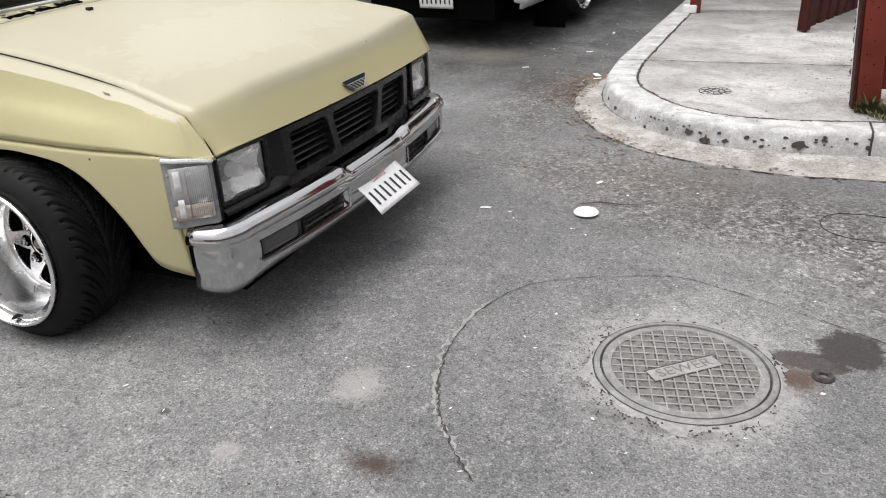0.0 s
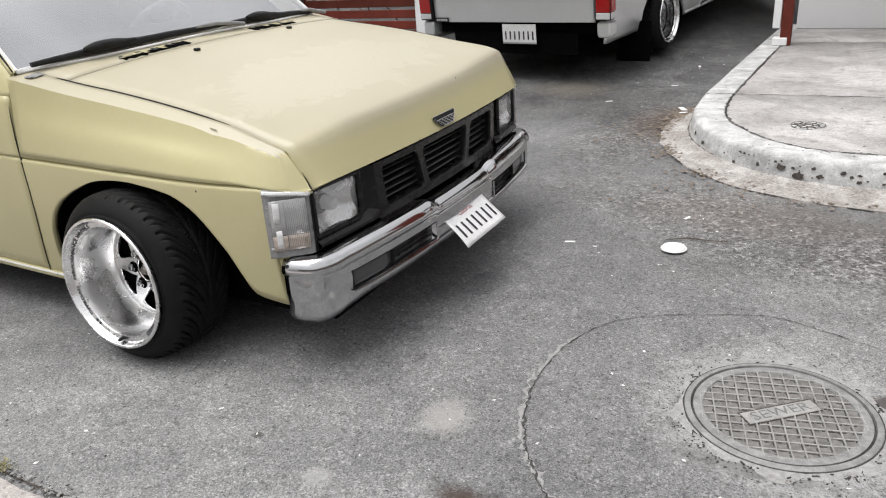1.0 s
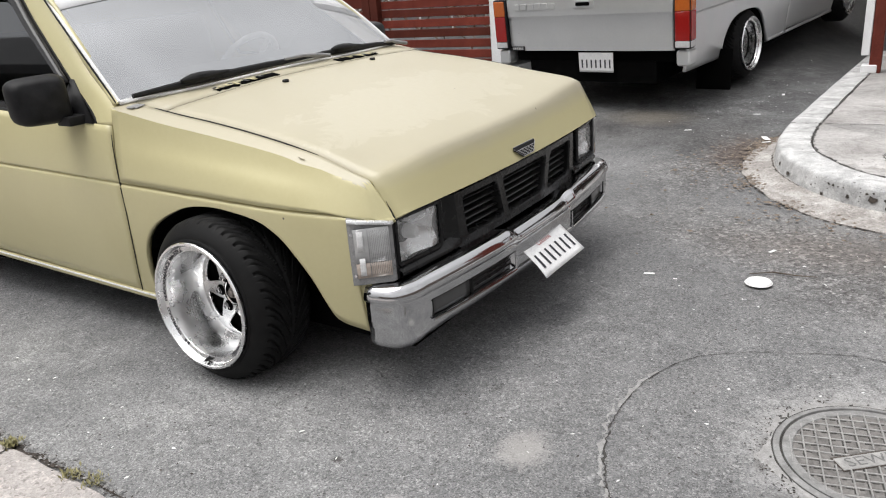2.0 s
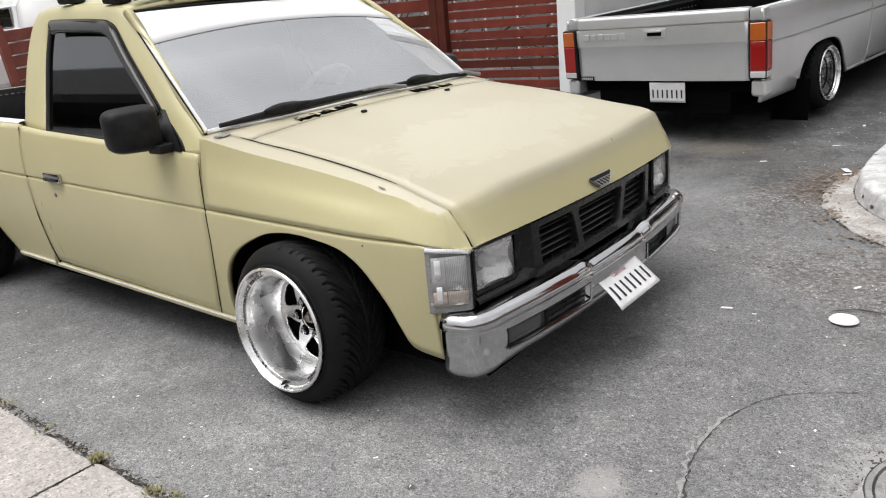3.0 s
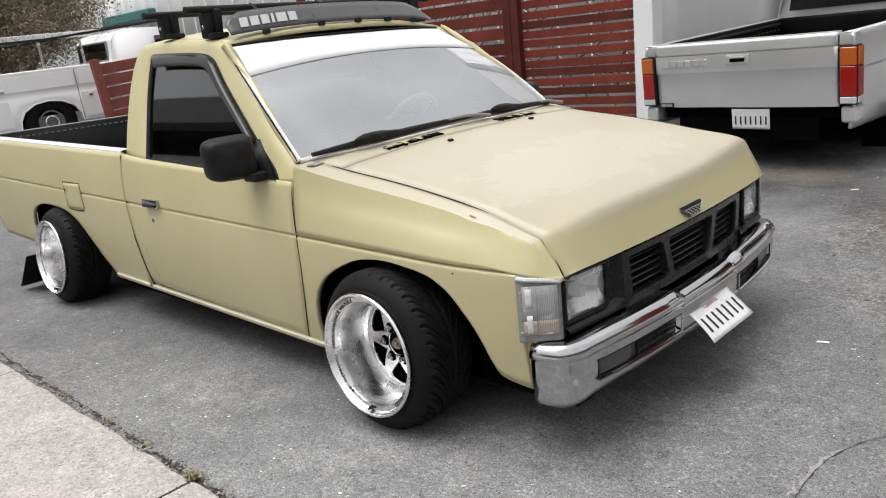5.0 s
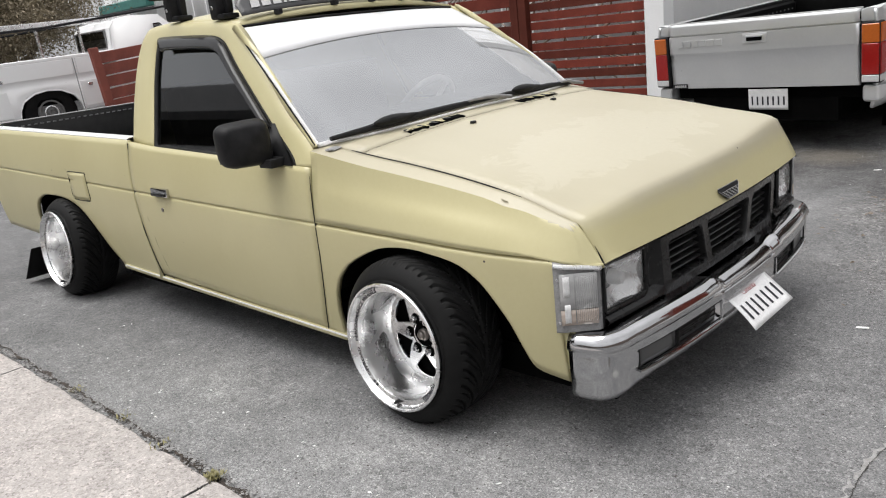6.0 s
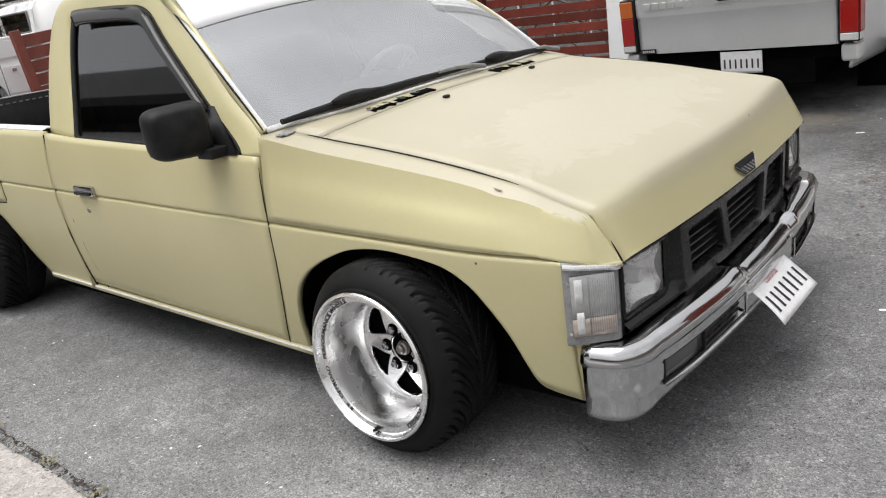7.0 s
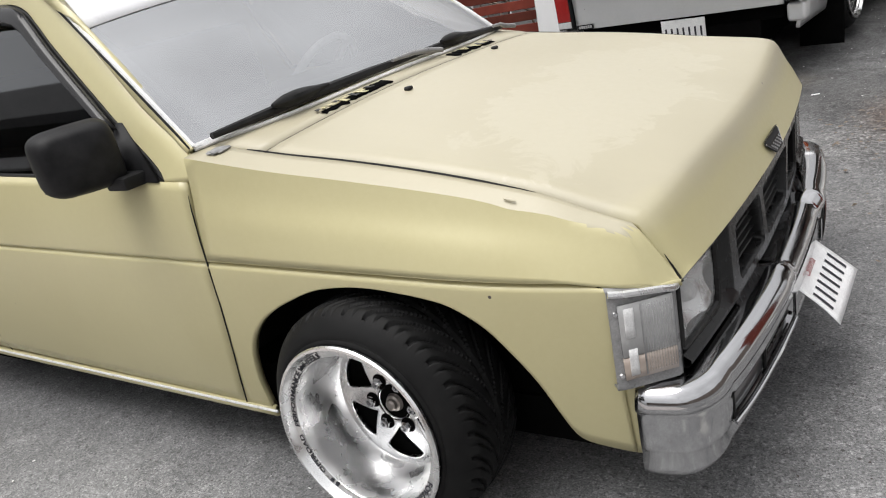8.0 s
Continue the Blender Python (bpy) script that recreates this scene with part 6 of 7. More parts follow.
# wipers
for pts, blob in (([(0, -0.712), (0, -0.45), (0, -0.18), (0, 0.115)], -0.42), ([(0, 0.06), (0, 0.30), (0, 0.52), (0, 0.712)], 0.33)):
    w = bmesh.new()
    line = [screen_point(max(-0.97, min(0.97, y / 0.742)), 0.02) + Vector((0.036, 0, 0.003)) for x, y in pts]
    tube(line, [0.008, 0.014, 0.012, 0.008], 8, w)
    wiper = part("wiper", w, seal, truck, "black windshield wiper")
    elbow = line[2].lerp(line[3], 0.35) + Vector((0.016, 0, 0.010))
    part("wiper_arm", tube([elbow, elbow.lerp(line[3], 0.5) + Vector((0.014, 0, 0.006)), line[3] + Vector((0.022, -0.01, 0.002)), line[3] + Vector((0.034, 0.045, -0.008))], [0.005, 0.007, 0.009, 0.008], 10), lamp_grey, wiper, "grey wiper arm with a rounded end")
    c, along_blade = line[1] + Vector((0.004, 0, 0.010)), (line[2] - line[1]).normalized()
    joint = tube([c + along_blade * k for k in (-0.095, -0.075, -0.05, -0.015, 0.03, 0.065, 0.11)], [0.006, 0.013, 0.019, 0.021, 0.018, 0.011, 0.006], 12, flat=0.85)
    part("wiper_joint", joint, seal, wiper, "glossy black wiper joint")
# vents in the cowl, washer jets, sealed aerial hole
for y0, y1, hole in ((-0.475, -0.175, -0.215), (0.175, 0.435, 0.215)):
    v = bmesh.new()
    ys = np.linspace(y0, y1, 60)
    grid([[hood_at(-0.303 + 0.030 * smooth01(abs(y - hole), 0.05, 0.25) + 0.012 * noise.noise((y * 60, 2, 0)), y, 0.003), hood_at(-0.282, y, 0.0034), hood_at(-0.262 + 0.014 * noise.noise((y * 45, 7, 0)), y, 0.003)] for y in ys], v)
    vent = part("cowl_vent", facing(v, (0, 0, 1)), void_black, truck, "open black cowl vent with broken louvres", thick=0.002)
    rnd = random.Random(int(1000 + 100 * y0))
    for i in range(13):
        y = lerp(y0, y1, (i + 0.5) / 13)
        if abs(y - hole) < 0.035:
            continue
        a, b = rnd.uniform(-0.012, 0.012), rnd.uniform(0.35, 1.0)
        flake = grid([[hood_at(lerp(-0.300, -0.262, k * b), y + o + a * k, 0.0055 + 0.002 * k) for o in (-0.0085, 0.006 + 0.004 * math.sin(9 * k))] for k in np.linspace(0, 1, 5)])
        part("louvre", facing(flake, (0, 0, 1)), paint if i % 3 else slat_grey, vent, thick=0.0012)
for x, y in ((-0.170, -0.244), (-0.200, 0.308)):
    part("washer_jet", box((0.018, 0.022, 0.010), tuple(hood_at(x, y, 0.004)), 0.003, 1), black_plastic, truck, "small black washer jet")
blob = bmesh.new()
bmesh.ops.create_icosphere(blob, subdivisions=3, radius=1.0)
for v in blob.verts:
    q = v.co * (1 + 0.25 * noise.noise(v.co * 2.2))
    v.co = hood_at(-0.366, -0.738) + Vector((q.x * 0.022, q.y * 0.030, q.z * 0.007))
part("aerial_patch", blob, grey_plastic, truck, "grey lump of sealant")
scar = bmesh.new()
bmesh.ops.create_icosphere(scar, subdivisions=2, radius=1.0)
for v in scar.verts:
    x, y = 0.352 + v.co.x * 0.013, -0.748 + v.co.y * 0.0022
    v.co = hood_at(x, y, 0.0005 + v.co.z * 0.0022)
part("paint_scar", scar, paint_top, truck, "bleached scrape on the fender shoulder")
# nose badge: a plain dark shield with a bright edge
badge_m = Matrix(((0, -0.5, 0.87, 0.661), (1, 0, 0, 0.006), (0, 0.87, 0.5, 0.592), (0, 0, 0, 1)))
badge = part("badge", prism([(-0.056, 0.009), (-0.050, 0.017), (0.056, 0.017), (0.058, 0.010), (0.026, -0.018), (-0.026, -0.018)], 0.005, None, 0.001), black_plastic, truck, "dark shield-shaped badge with bright edges")
badge.matrix_basis = badge_m @ Matrix.Diagonal((1.35, 1.2, 1, 1))
for pts in ([(-0.056, 0.016), (0.057, 0.016)], [(-0.056, 0.010), (-0.026, -0.017)], [(0.057, 0.010), (0.026, -0.017)], [(-0.026, -0.017), (0.026, -0.017)], [(-0.046, 0.003), (0.046, 0.003)]):
    part("badge_edge", tube([(x, y, 0.0052) for x, y in pts], 0.0010, 5), chrome, badge)
for i in range(4):
    for j in range(5 - i // 2):
        part("badge_check", box((0.0065, 0.0035, 0.0008), (-0.034 + i * 0.005 + j * 0.0165, -0.0005 - i * 0.0042, 0.0052)), grey_plastic, badge)
# front plate, hanging forward below the bumper
pu, pv = Vector((0.033, 0.999, 0.0)), Vector((-0.773, 0.0, 0.634))
pw = pu.cross(pv).normalized()
pm = Matrix.Identity(4)
for i, c in enumerate((pu, pv, pw, Vector((0.771, -0.026, 0.2525)))):
    for j in range(3):
        pm[j][i] = c[j]
plate(truck, pm, 0.285, 0.132, 0.03, 7, True)
# roof rack with a wind fairing
def roof_z(x, y):
    z = along([(-1.712, 1.316), (-1.635, 1.333), (-1.53, 1.335), (-1.384, 1.330), (-1.22, 1.320), (-1.06, 1.305), (-0.985, 1.288)], x)
    return z + 0.042 * (1 - (abs(y) / 0.62) ** 2.4)


rack = part("roof_rack", tube([(-1.115, y, 1.432) for y in (-0.70, -0.3, 0, 0.3, 0.70)], 0.0145, 12), black_plastic, truck, "black roof rack with two bars")
part("rack_bar", tube([(-1.465, y, 1.442) for y in (-0.70, -0.3, 0, 0.3, 0.70)], 0.0145, 12), black_plastic, rack)
for x in (-1.115, -1.465):
    for s in (-1, 1):
        zb = roof_z(x, 0.57)
        tw = box((0.052, 0.062, 0.105), (x - 0.012, s * 0.595, zb + 0.052), 0.014, 3)
        box((0.048, 0.030, 0.118), (x + 0.012, s * 0.572, zb + 0.056), 0.010, 2, (0, 6, 0), tw)
        box((0.088, 0.075, 0.020), (x + 0.010, s * 0.585, zb + 0.010), 0.008, 2, (0, 0, 0), tw)
        part("rack_tower", tw, black_plastic, rack, "black rack tower")
        kk = lathe([(0.0, -0.002), (0.007, -0.002), (0.008, 0.0)], 12)
        bmesh.ops.transform(kk, matrix=pose(x - 0.014, s * 0.6265, zb + 0.045, 0, 0, 0 if s < 0 else 180), verts=kk.verts[:])
        part("tower_lock", kk, bright_metal, rack)
rows = []
for y in np.linspace(-0.587, 0.587, 41):
    top = along([(-0.588, 0.045), (-0.565, 0.074), (-0.50, 0.094), (0.46, 0.094), (0.53, 0.062), (0.588, 0.008)], y)
    zb = roof_z(-1.0, y) + 0.012 + 0.012 * (abs(y) / 0.587) ** 2
    bow = 0.03 * (1 - (y / 0.587) ** 2)
    rows.append([(-0.985 + bow - 0.75 * h, y, zb + h - 0.01 * (h / 0.09)) for h in np.linspace(0, top, 5)])
fairing = part("wind_fairing", facing(grid(rows), (1, 0, 0.4)), fairing_grey, rack, "smoked grey wind fairing with white marks", thick=0.004)
def on_fairing(yy, h):
    zb = roof_z(-1.0, yy) + 0.012 + 0.012 * (abs(yy) / 0.587) ** 2
    return Vector((-0.985 + 0.03 * (1 - (yy / 0.587) ** 2) - 0.75 * h + 0.004, yy, zb + h - 0.11 * h + 0.003))


for i, wide in enumerate((0.038, 0.040, 0.038, 0.014, 0.050, 0.040)):
    y = -0.535 + sum((0.038, 0.040, 0.038, 0.014, 0.050, 0.040)[:i]) + 0.011 * i
    q = [[on_fairing(y + 0.35 * (h - 0.02), h), on_fairing(y + wide + 0.35 * (h - 0.02), h)] for h in (0.020, 0.035, 0.050, 0.062)]
    part("maker_bar", facing(grid(q), (1, 0, 0.4)), letter_white, rack, "white mark")
for y in (-0.44, -0.16, 0.05, 0.24, 0.42):
    part("fairing_clip", box((0.034, 0.022, 0.022), (-0.968 + 0.03 * (1 - (y / 0.587) ** 2), y, roof_z(-0.98, y) + 0.012), 0.006, 2), black_plastic, rack)
for y in (-0.4, -0.05, 0.28):
    part("fairing_strap", tube([(-1.05, y, roof_z(-1.05, y) + 0.085), (-1.115, y + 0.01, 1.446)], 0.006, 6), black_plastic, rack)

# ---- the silver pickup ----
def build_tailgate(root, mat, label):
    lift = RAKE * 3.735
    tg = []
    for z, o in ((0.345, -0.02), (0.350, 0.0), (0.36, 0.000), (0.46, 0.002), (0.600, 0.004), (0.614, 0.012), (0.62, 0.013), (0.744, 0.013), (0.747, -0.002), (0.752, -0.002), (0.755, 0.013), (0.812, 0.012), (0.826, 0.009), (0.832, 0.002), (0.834, -0.012), (0.834, -0.04), (0.825, -0.06)):
        tg.append([(-3.735 - o - 0.012 * (1 - (y / 0.7) ** 2) + 0.010 * math.exp(-((y - 0.22) / 0.16) ** 2 - ((z - 0.36) / 0.05) ** 2), y, z + lift) for y in np.linspace(-0.702, 0.702, 43)])
    gate = part("tailgate", facing(grid(tg), (-1, 0, 0)), mat, root, label, thick=0.02, sharp=45)
    part("tailgate_liner", facing(grid([[(-3.672, y, z) for y in (-0.72, 0.72)] for z in (0.42, 0.912)]), (1, 0, 0)), liner, gate, "black ribbed liner inside the tailgate", thick=0.012)
    part("tailgate_edge", box((0.05, 1.40, 0.008), (-3.70, 0, 0.918), 0.003, 1), grey_plastic, gate)
    slots = bmesh.new()
    for i in range(34):
        box((0.003, 0.022, 0.007), (-3.670, -0.66 + i * 0.04, 0.884), 0, 1, (0, 0, 0), slots)
    tagged(part("liner_slot", slots, grey_plastic, gate), kind="stuff")
    return gate


build_tailgate(truck, paint, "gold tailgate with a black liner")
silver_root = holder("pickup_truck", Matrix(), "lowered silver pickup parked on the sloping driveway", "pickup truck")
SROT = pose(0, 0, 0, 0, 0, 81.6) @ pose(0, 0, 0, -0.4, -4.0, 0)
build_panels(silver_root, silver, silver)
build_cab(silver_root, silver, False)
build_wheel(silver_root, pose(0, -0.84, 0.277, -2, 0, 0), "polished wheel", False)
build_wheel(silver_root, pose(0, 0.84, 0.277, 2, 0, 180), "polished wheel", False)
build_wheel(silver_root, pose(-2.65, -0.84, 0.277, -2, 0, 0), "polished wheel with a black tyre", False)
build_wheel(silver_root, pose(-2.65, 0.84, 0.277, 2, 0, 180), "polished wheel with a black tyre", False)
for y, way in ((-0.84, 0), (0.84, 180)):
    for r, d in ((0.172, 0.035), (0.128, 0.075), (0.085, 0.105)):
        ringt = tube([(r * math.cos(a), d, r * math.sin(a)) for a in np.linspace(0, 2 * math.pi, 41)], 0.007, 6, caps=False)
        bmesh.ops.transform(ringt, matrix=pose(-2.65, y, 0.277, -2 if way == 0 else 2, 0, way), verts=ringt.verts[:])
        part("dish_ring", ringt, black_plastic, silver_root, "dark ring in the wheel dish")
tailgate = build_tailgate(silver_root, silver, "silver tailgate with a crease and a dented lower edge")
part("tailgate_recess", box((0.012, 0.185, 0.066), (-3.762, -0.005, 0.785), 0.006, 2), silver, tailgate, "handle recess")
part("tailgate_handle", box((0.014, 0.115, 0.030), (-3.768, -0.005, 0.782), 0.005, 2), void_black, tailgate, "dark tailgate handle opening")
part("handle_bar", box((0.012, 0.125, 0.014), (-3.772, -0.005, 0.800), 0.005, 2), silver, tailgate)
for i in range(6):
    part("raised_mark", box((0.005, 0.046, 0.046), (-3.7605, 0.60 - i * 0.066, 0.772), 0.0012, 1), silver, tailgate, "plain raised mark in the body colour")
sticker = part("sticker", box((0.003, 0.13, 0.034), (-3.750, 0.625, 0.452), 0.001, 1), black_plastic, tailgate, "black sticker with white bars")
for i in range(6):
    part("sticker_bar", box((0.002, 0.012, 0.018), (-3.7525, 0.668 - i * 0.0175, 0.452)), letter_white, sticker)
for s in (-1, 1):
    lamp = part("tail_lamp", box((0.075, 0.122, 0.385), (-3.722, s * 0.774, 0.640), 0.012, 2), black_plastic, silver_root, "amber, red and clear tail lamp")
    part("tail_post", box((0.08, 0.105, 0.080), (-3.692, s * 0.757, 0.872), 0.012, 2), silver, silver_root)
    for z0, z1, m in ((0.705, 0.822, lens_amber), (0.505, 0.702, lens_red), (0.458, 0.502, lens_white)):
        ln = part("lens", box((0.022, 0.104, z1 - z0), (-3.756, s * 0.777, (z0 + z1) / 2), 0.004, 1), m, lamp, {"amber_lamp_lens": "amber lens", "red_lamp_lens": "red lens", "white_reverse_lens": "clear lens"}[m.name])
        part("side_lens", box((0.075, 0.010, z1 - z0), (-3.715, s * 0.8335, (z0 + z1) / 2), 0.003, 1), m, lamp)
    part("bumper_end", box((0.13, 0.105, 0.115), (-3.685, s * 0.772, 0.382), 0.030, 3), silver, silver_root, "silver rear corner end")
    # deep_black instead of rubber: the flap's shade is put into its colour
    part("rear_flap", box((0.008, 0.27, 0.30), (-3.17, s * 0.755, 0.185), 0.002, 1, (0, 8, 0)), void_black, silver_root, "black rubber mud flap")
# the bar takes deep_black for the shade under the tail
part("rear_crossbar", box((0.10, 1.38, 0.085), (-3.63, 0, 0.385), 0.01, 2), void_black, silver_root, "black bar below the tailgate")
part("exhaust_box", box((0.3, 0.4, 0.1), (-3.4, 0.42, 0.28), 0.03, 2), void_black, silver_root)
sp = Matrix(((0, 0, -1, -3.735), (-1, 0, 0, -0.075), (0, 1, 0, 0.345), (0, 0, 0, 1)))
plate(silver_root, sp, 0.295, 0.148, 0.006, 7, False)
for i in range(7):
    part("window_bar", box((0.002, 0.05, 0.018), (-1.766, -0.02 + i * 0.062, 1.14)), letter_white, silver_root)
rail_holes = bmesh.new()
for i in range(26):
    box((0.022, 0.002, 0.010), (-3.6 + i * 0.07, 0.698, 0.735 + RAKE * (3.6 - i * 0.07)), 0, 1, (0, 0, 0), rail_holes)
tagged(part("liner_slot", rail_holes, grey_plastic, silver_root), kind="stuff")
rear_ref = SROT @ Vector((-3.735, 0, 0.0))
silver_root.matrix_world = Matrix.Translation(Vector((-0.478, 3.30, 0.086)) - rear_ref) @ SROT


# ---- red slatted fences ----
def fence(name, z0, z1, panels, posts, m, label, seed=5, wood=None):
    """Panels are (start, end, slat height, gap) along the fence."""
    f = holder(name, m, label, "fence")
    tagged(f, kind="structure")
    rnd = random.Random(seed)
    for a, b, high, gap in panels:
        shared = mesh_of("slat", box((b - a, 0.018, high), (0, 0, 0), 0.003, 1))
        shared.materials.append(wood or red_wood)
        z = z0
        while z + high < z1 + 0.02:
            o = new("slat", shared)
            o.parent = f
            k = gap * 0.32
            o.matrix_basis = pose((a + b) / 2, 0.025 + rnd.uniform(-0.004, 0.004), z + high / 2 + rnd.uniform(-k, k), 0, rnd.uniform(-0.28, 0.28), 0)
            z += high + gap
    for p in posts:
        part("post", box((0.10, 0.09, z1 - z0 + 0.3), (p, 0, (z0 + z1) / 2 - 0.13), 0.005, 1), wood or red_wood, f)
    return f


fence("fence_1", 0.23, 1.92, [(0.05, 1.40, 0.122, 0.0315), (1.50, 3.15, 0.122, 0.0315), (3.25, 4.93, 0.122, 0.0315), (5.14, 6.45, 0.079, 0.021)], [0.0, 1.45, 3.2, 4.98, 5.085], pose(-8.41, 4.38, 0, 0, 0, 0), "red-stained horizontal slat fence with posts")
fence("fence_2", 0.27, 1.07, [(0.05, 2.30, 0.137, 0.0165)], [0.0, 2.35], pose(-8.42, 2.12, 0.335, 0, -4.5, 90), "short run of red-stained slat fence, tinted as if brightly lit", 8, lit_red_wood)


def brush(name, x0, x1, y0, y1, count, seed):
    rnd = random.Random(seed)
    bm = bmesh.new()
    for i in range(count):
        x, y, z = rnd.uniform(x0, x1), rnd.uniform(y0, y1), rnd.uniform(0.3, 1.6)
        d = Vector((rnd.gauss(0, 0.5), rnd.gauss(0, 0.2), rnd.uniform(0.1, 1.0))).normalized() * rnd.uniform(0.2, 0.8)
        p = Vector((x, y, z))
        tube([p, p + d * 0.5 + Vector((rnd.gauss(0, 0.04), 0, 0)), p + d], [0.012, 0.009, 0.003], 4, bm)
    return tagged(thing(name, bm, leaf_litter, "dry bare brush behind the slat fence", "brush"), kind="stuff")


brush("dry_brush", -8.3, -2.1, 4.85, 5.4, 190, 31)


# ---- buildings ----
def ribbed_wall(name, p0, p1, z0, z1, label, mat, pitch=0.3, proud=0.014):
    a, b = Vector(p0), Vector(p1)
    d = (b - a)
    n = d.normalized()
    out = Vector((n.y, -n.x))
    pts = []
    for i in range(int(d.length / pitch)):
        for ds, o in ((0, 0), (pitch - 0.03, 0), (pitch - 0.025, proud), (pitch - 0.006, proud)):
            q = a + n * (i * pitch + ds) + out * o
            pts.append((q.x, q.y))
    ob = thing(name, facing(grid([[(x, y, z) for x, y in pts] for z in (z0, z1)]), (out.x, out.y, 0)), mat, label, "wall", kind="structure")
    s = ob.modifiers.new("thickness", "SOLIDIFY")
    s.thickness, s.offset = 0.12, -1.0
    return ob


ribbed_wall("wall_east", (-1.84, 4.54), (-1.10, 5.28), 0.1, 3.8, "white vertical board siding beside the driveway", white_wall, 0.26, 0.0012)
ribbed_wall("wall_driveway", (-1.145, 5.25), (-0.66, 9.6), 0.1, 3.8, "white board siding along the driveway", white_wall, 0.62, 0.0012)
thing("trim_1", box((0.20, 0.20, 3.7), (-1.865, 4.50, 1.95), 0.006, 1), white_wall, "white corner board at the fence end", "corner board", kind="structure")
ribbed_wall("wall_far", (-19.0, 7.2), (-2.1, 7.2), 0.1, 5.5, "pale corrugated building behind the fence", white_wall, 0.55)
thing("trim_2", box((2.6, 0.2, 0.22), (-17.45, 7.0, 2.53), 0.02, 1), teal, "teal fascia on the pale building", "fascia", kind="structure")
# added end wall, brown so the silver side mirrors a dark tone
thing("wall_driveway_end", box((6.0, 0.3, 3.6), (1.2, 16.0, 2.0)), brown_stucco, "added brown wall closing the driveway end", "wall", kind="structure")
# unseen slab keeps sky light off the silver pickup's right side
thing("porch_blocker", box((3.9, 7.4, 0.16), (2.75, 8.6, 2.45), 0.02, 1), dark_wood, "unseen dark slab over the steps, added to block sky light", "roof", kind="structure")
# house out of view; it darkens and browns that same side
thing("wall_porch", box((3.3, 5.0, 3.4), (2.95, 9.8, 1.7)), brown_stucco, "brown stucco house behind the porch steps", "wall", kind="structure")
# house across the way, behind the viewpoint
thing("wall_south", box((19, 0.3, 3.5), (-16.0, -5.9, 1.75)), dark_wood, "dark timber house across the street", "wall", kind="structure")
roof_bm = prism([(-0.7, 3.36), (-0.7, 3.52), (3.4, 6.75), (7.4, 3.52), (7.4, 3.36)], 20.0, Matrix(((0, 0, 1, -26.0), (-1, 0, 0, -5.8), (0, 1, 0, 0), (0, 0, 0, 1))))
# unseen house fronts, added to brown the chrome and cut low light
thing("wall_street", box((16, 0.3, 2.6), (5.5, -12.0, 1.3)), brown_stucco, "unseen brown house front across the street, added for reflections", "wall", kind="structure")
thing("wall_west", box((0.3, 26, 3.4), (10.5, -2.0, 1.7)), brown_stucco, "unseen brown house front down the street, added to cut low light", "wall", kind="structure")
thing("roof_south", roof_bm, roof_dark, "dark shingle roof of the house", "roof", kind="structure")

thing("trim_3", box((19, 0.12, 0.20), (-16.0, -5.65, 3.02), 0.01, 1), white_wall, "white board along the stucco house", "trim board", kind="structure")
# ---- white service truck up the street ----
van = holder("service_truck", pose(-9.31, 1.70, ground_z(-9.35, 1.66), 0, 0, 90) @ pose(0, 0, 0, 0, -1.5, 0), "white service truck with side lockers and a ladder rack", "truck")
arch = [(-0.42, 0.33), (-0.40, 0.44), (-0.33, 0.55), (-0.18, 0.63), (0.0, 0.655), (0.18, 0.63), (0.33, 0.55), (0.40, 0.44), (0.42, 0.33)]
cols = []
for x in sorted(list(np.linspace(-2.6, 0.72, 30)) + list(np.linspace(-0.45, 0.45, 37)) + [-0.425, 0.425]):
    lowz = along(arch, x) if abs(x) < 0.42 else 0.33
    cols.append([(x, 0.05, lowz), (x, -0.015, lowz), (x, -0.020, lowz + 0.006), (x, -0.020, lerp(lowz, 0.72, 0.5)), (x, -0.020, 0.72), (x, -0.012, 0.728), (x, -0.012, 0.80), (x, -0.020, 0.808), (x, -0.020, 1.03), (x, 0.0, 1.045)])
part("side_body", facing(grid(cols), (0, -1, 0)), van_white, van, sharp=50)
part("arch_lip", tube([(x, -0.022, z) for x, z in arch], 0.010, 6), van_white, van)
part("wheel_bay", box((0.86, 0.02, 0.6), (0, 0.30, 0.42)), void_black, van)
part("body_top", box((3.66, 0.45, 0.05), (-0.77, 0.2, 1.045), 0.01, 1), van_white, van)
part("far_side", box((3.3, 0.06, 0.75), (-0.94, 1.85, 0.62)), van_white, van)
part("deck", box((3.3, 1.85, 0.08), (-0.94, 0.95, 0.5)), void_black, van)
for x0, x1, z0, z1 in ((-2.55, -1.35, 0.815, 1.02), (-1.33, 0.40, 0.815, 1.02), (0.46, 0.70, 0.37, 0.71), (0.46, 0.70, 0.815, 1.02), (-2.55, -0.5, 0.37, 0.71)):
    part("locker_door", box((x1 - x0, 0.010, z1 - z0), ((x0 + x1) / 2, -0.022, (z0 + z1) / 2), 0.003, 1), van_white, van)
part("body_seam", box((0.010, 0.004, 0.70), (0.43, -0.0205, 0.68)), grey_plastic, van)
for x, z in ((0.58, 0.66), (-0.55, 0.84)):
    part("locker_latch", box((0.06, 0.02, 0.045), (x, -0.044, z), 0.006, 1), bright_metal, van, "bright locker latch")
cab = bmesh.new()
rows = []
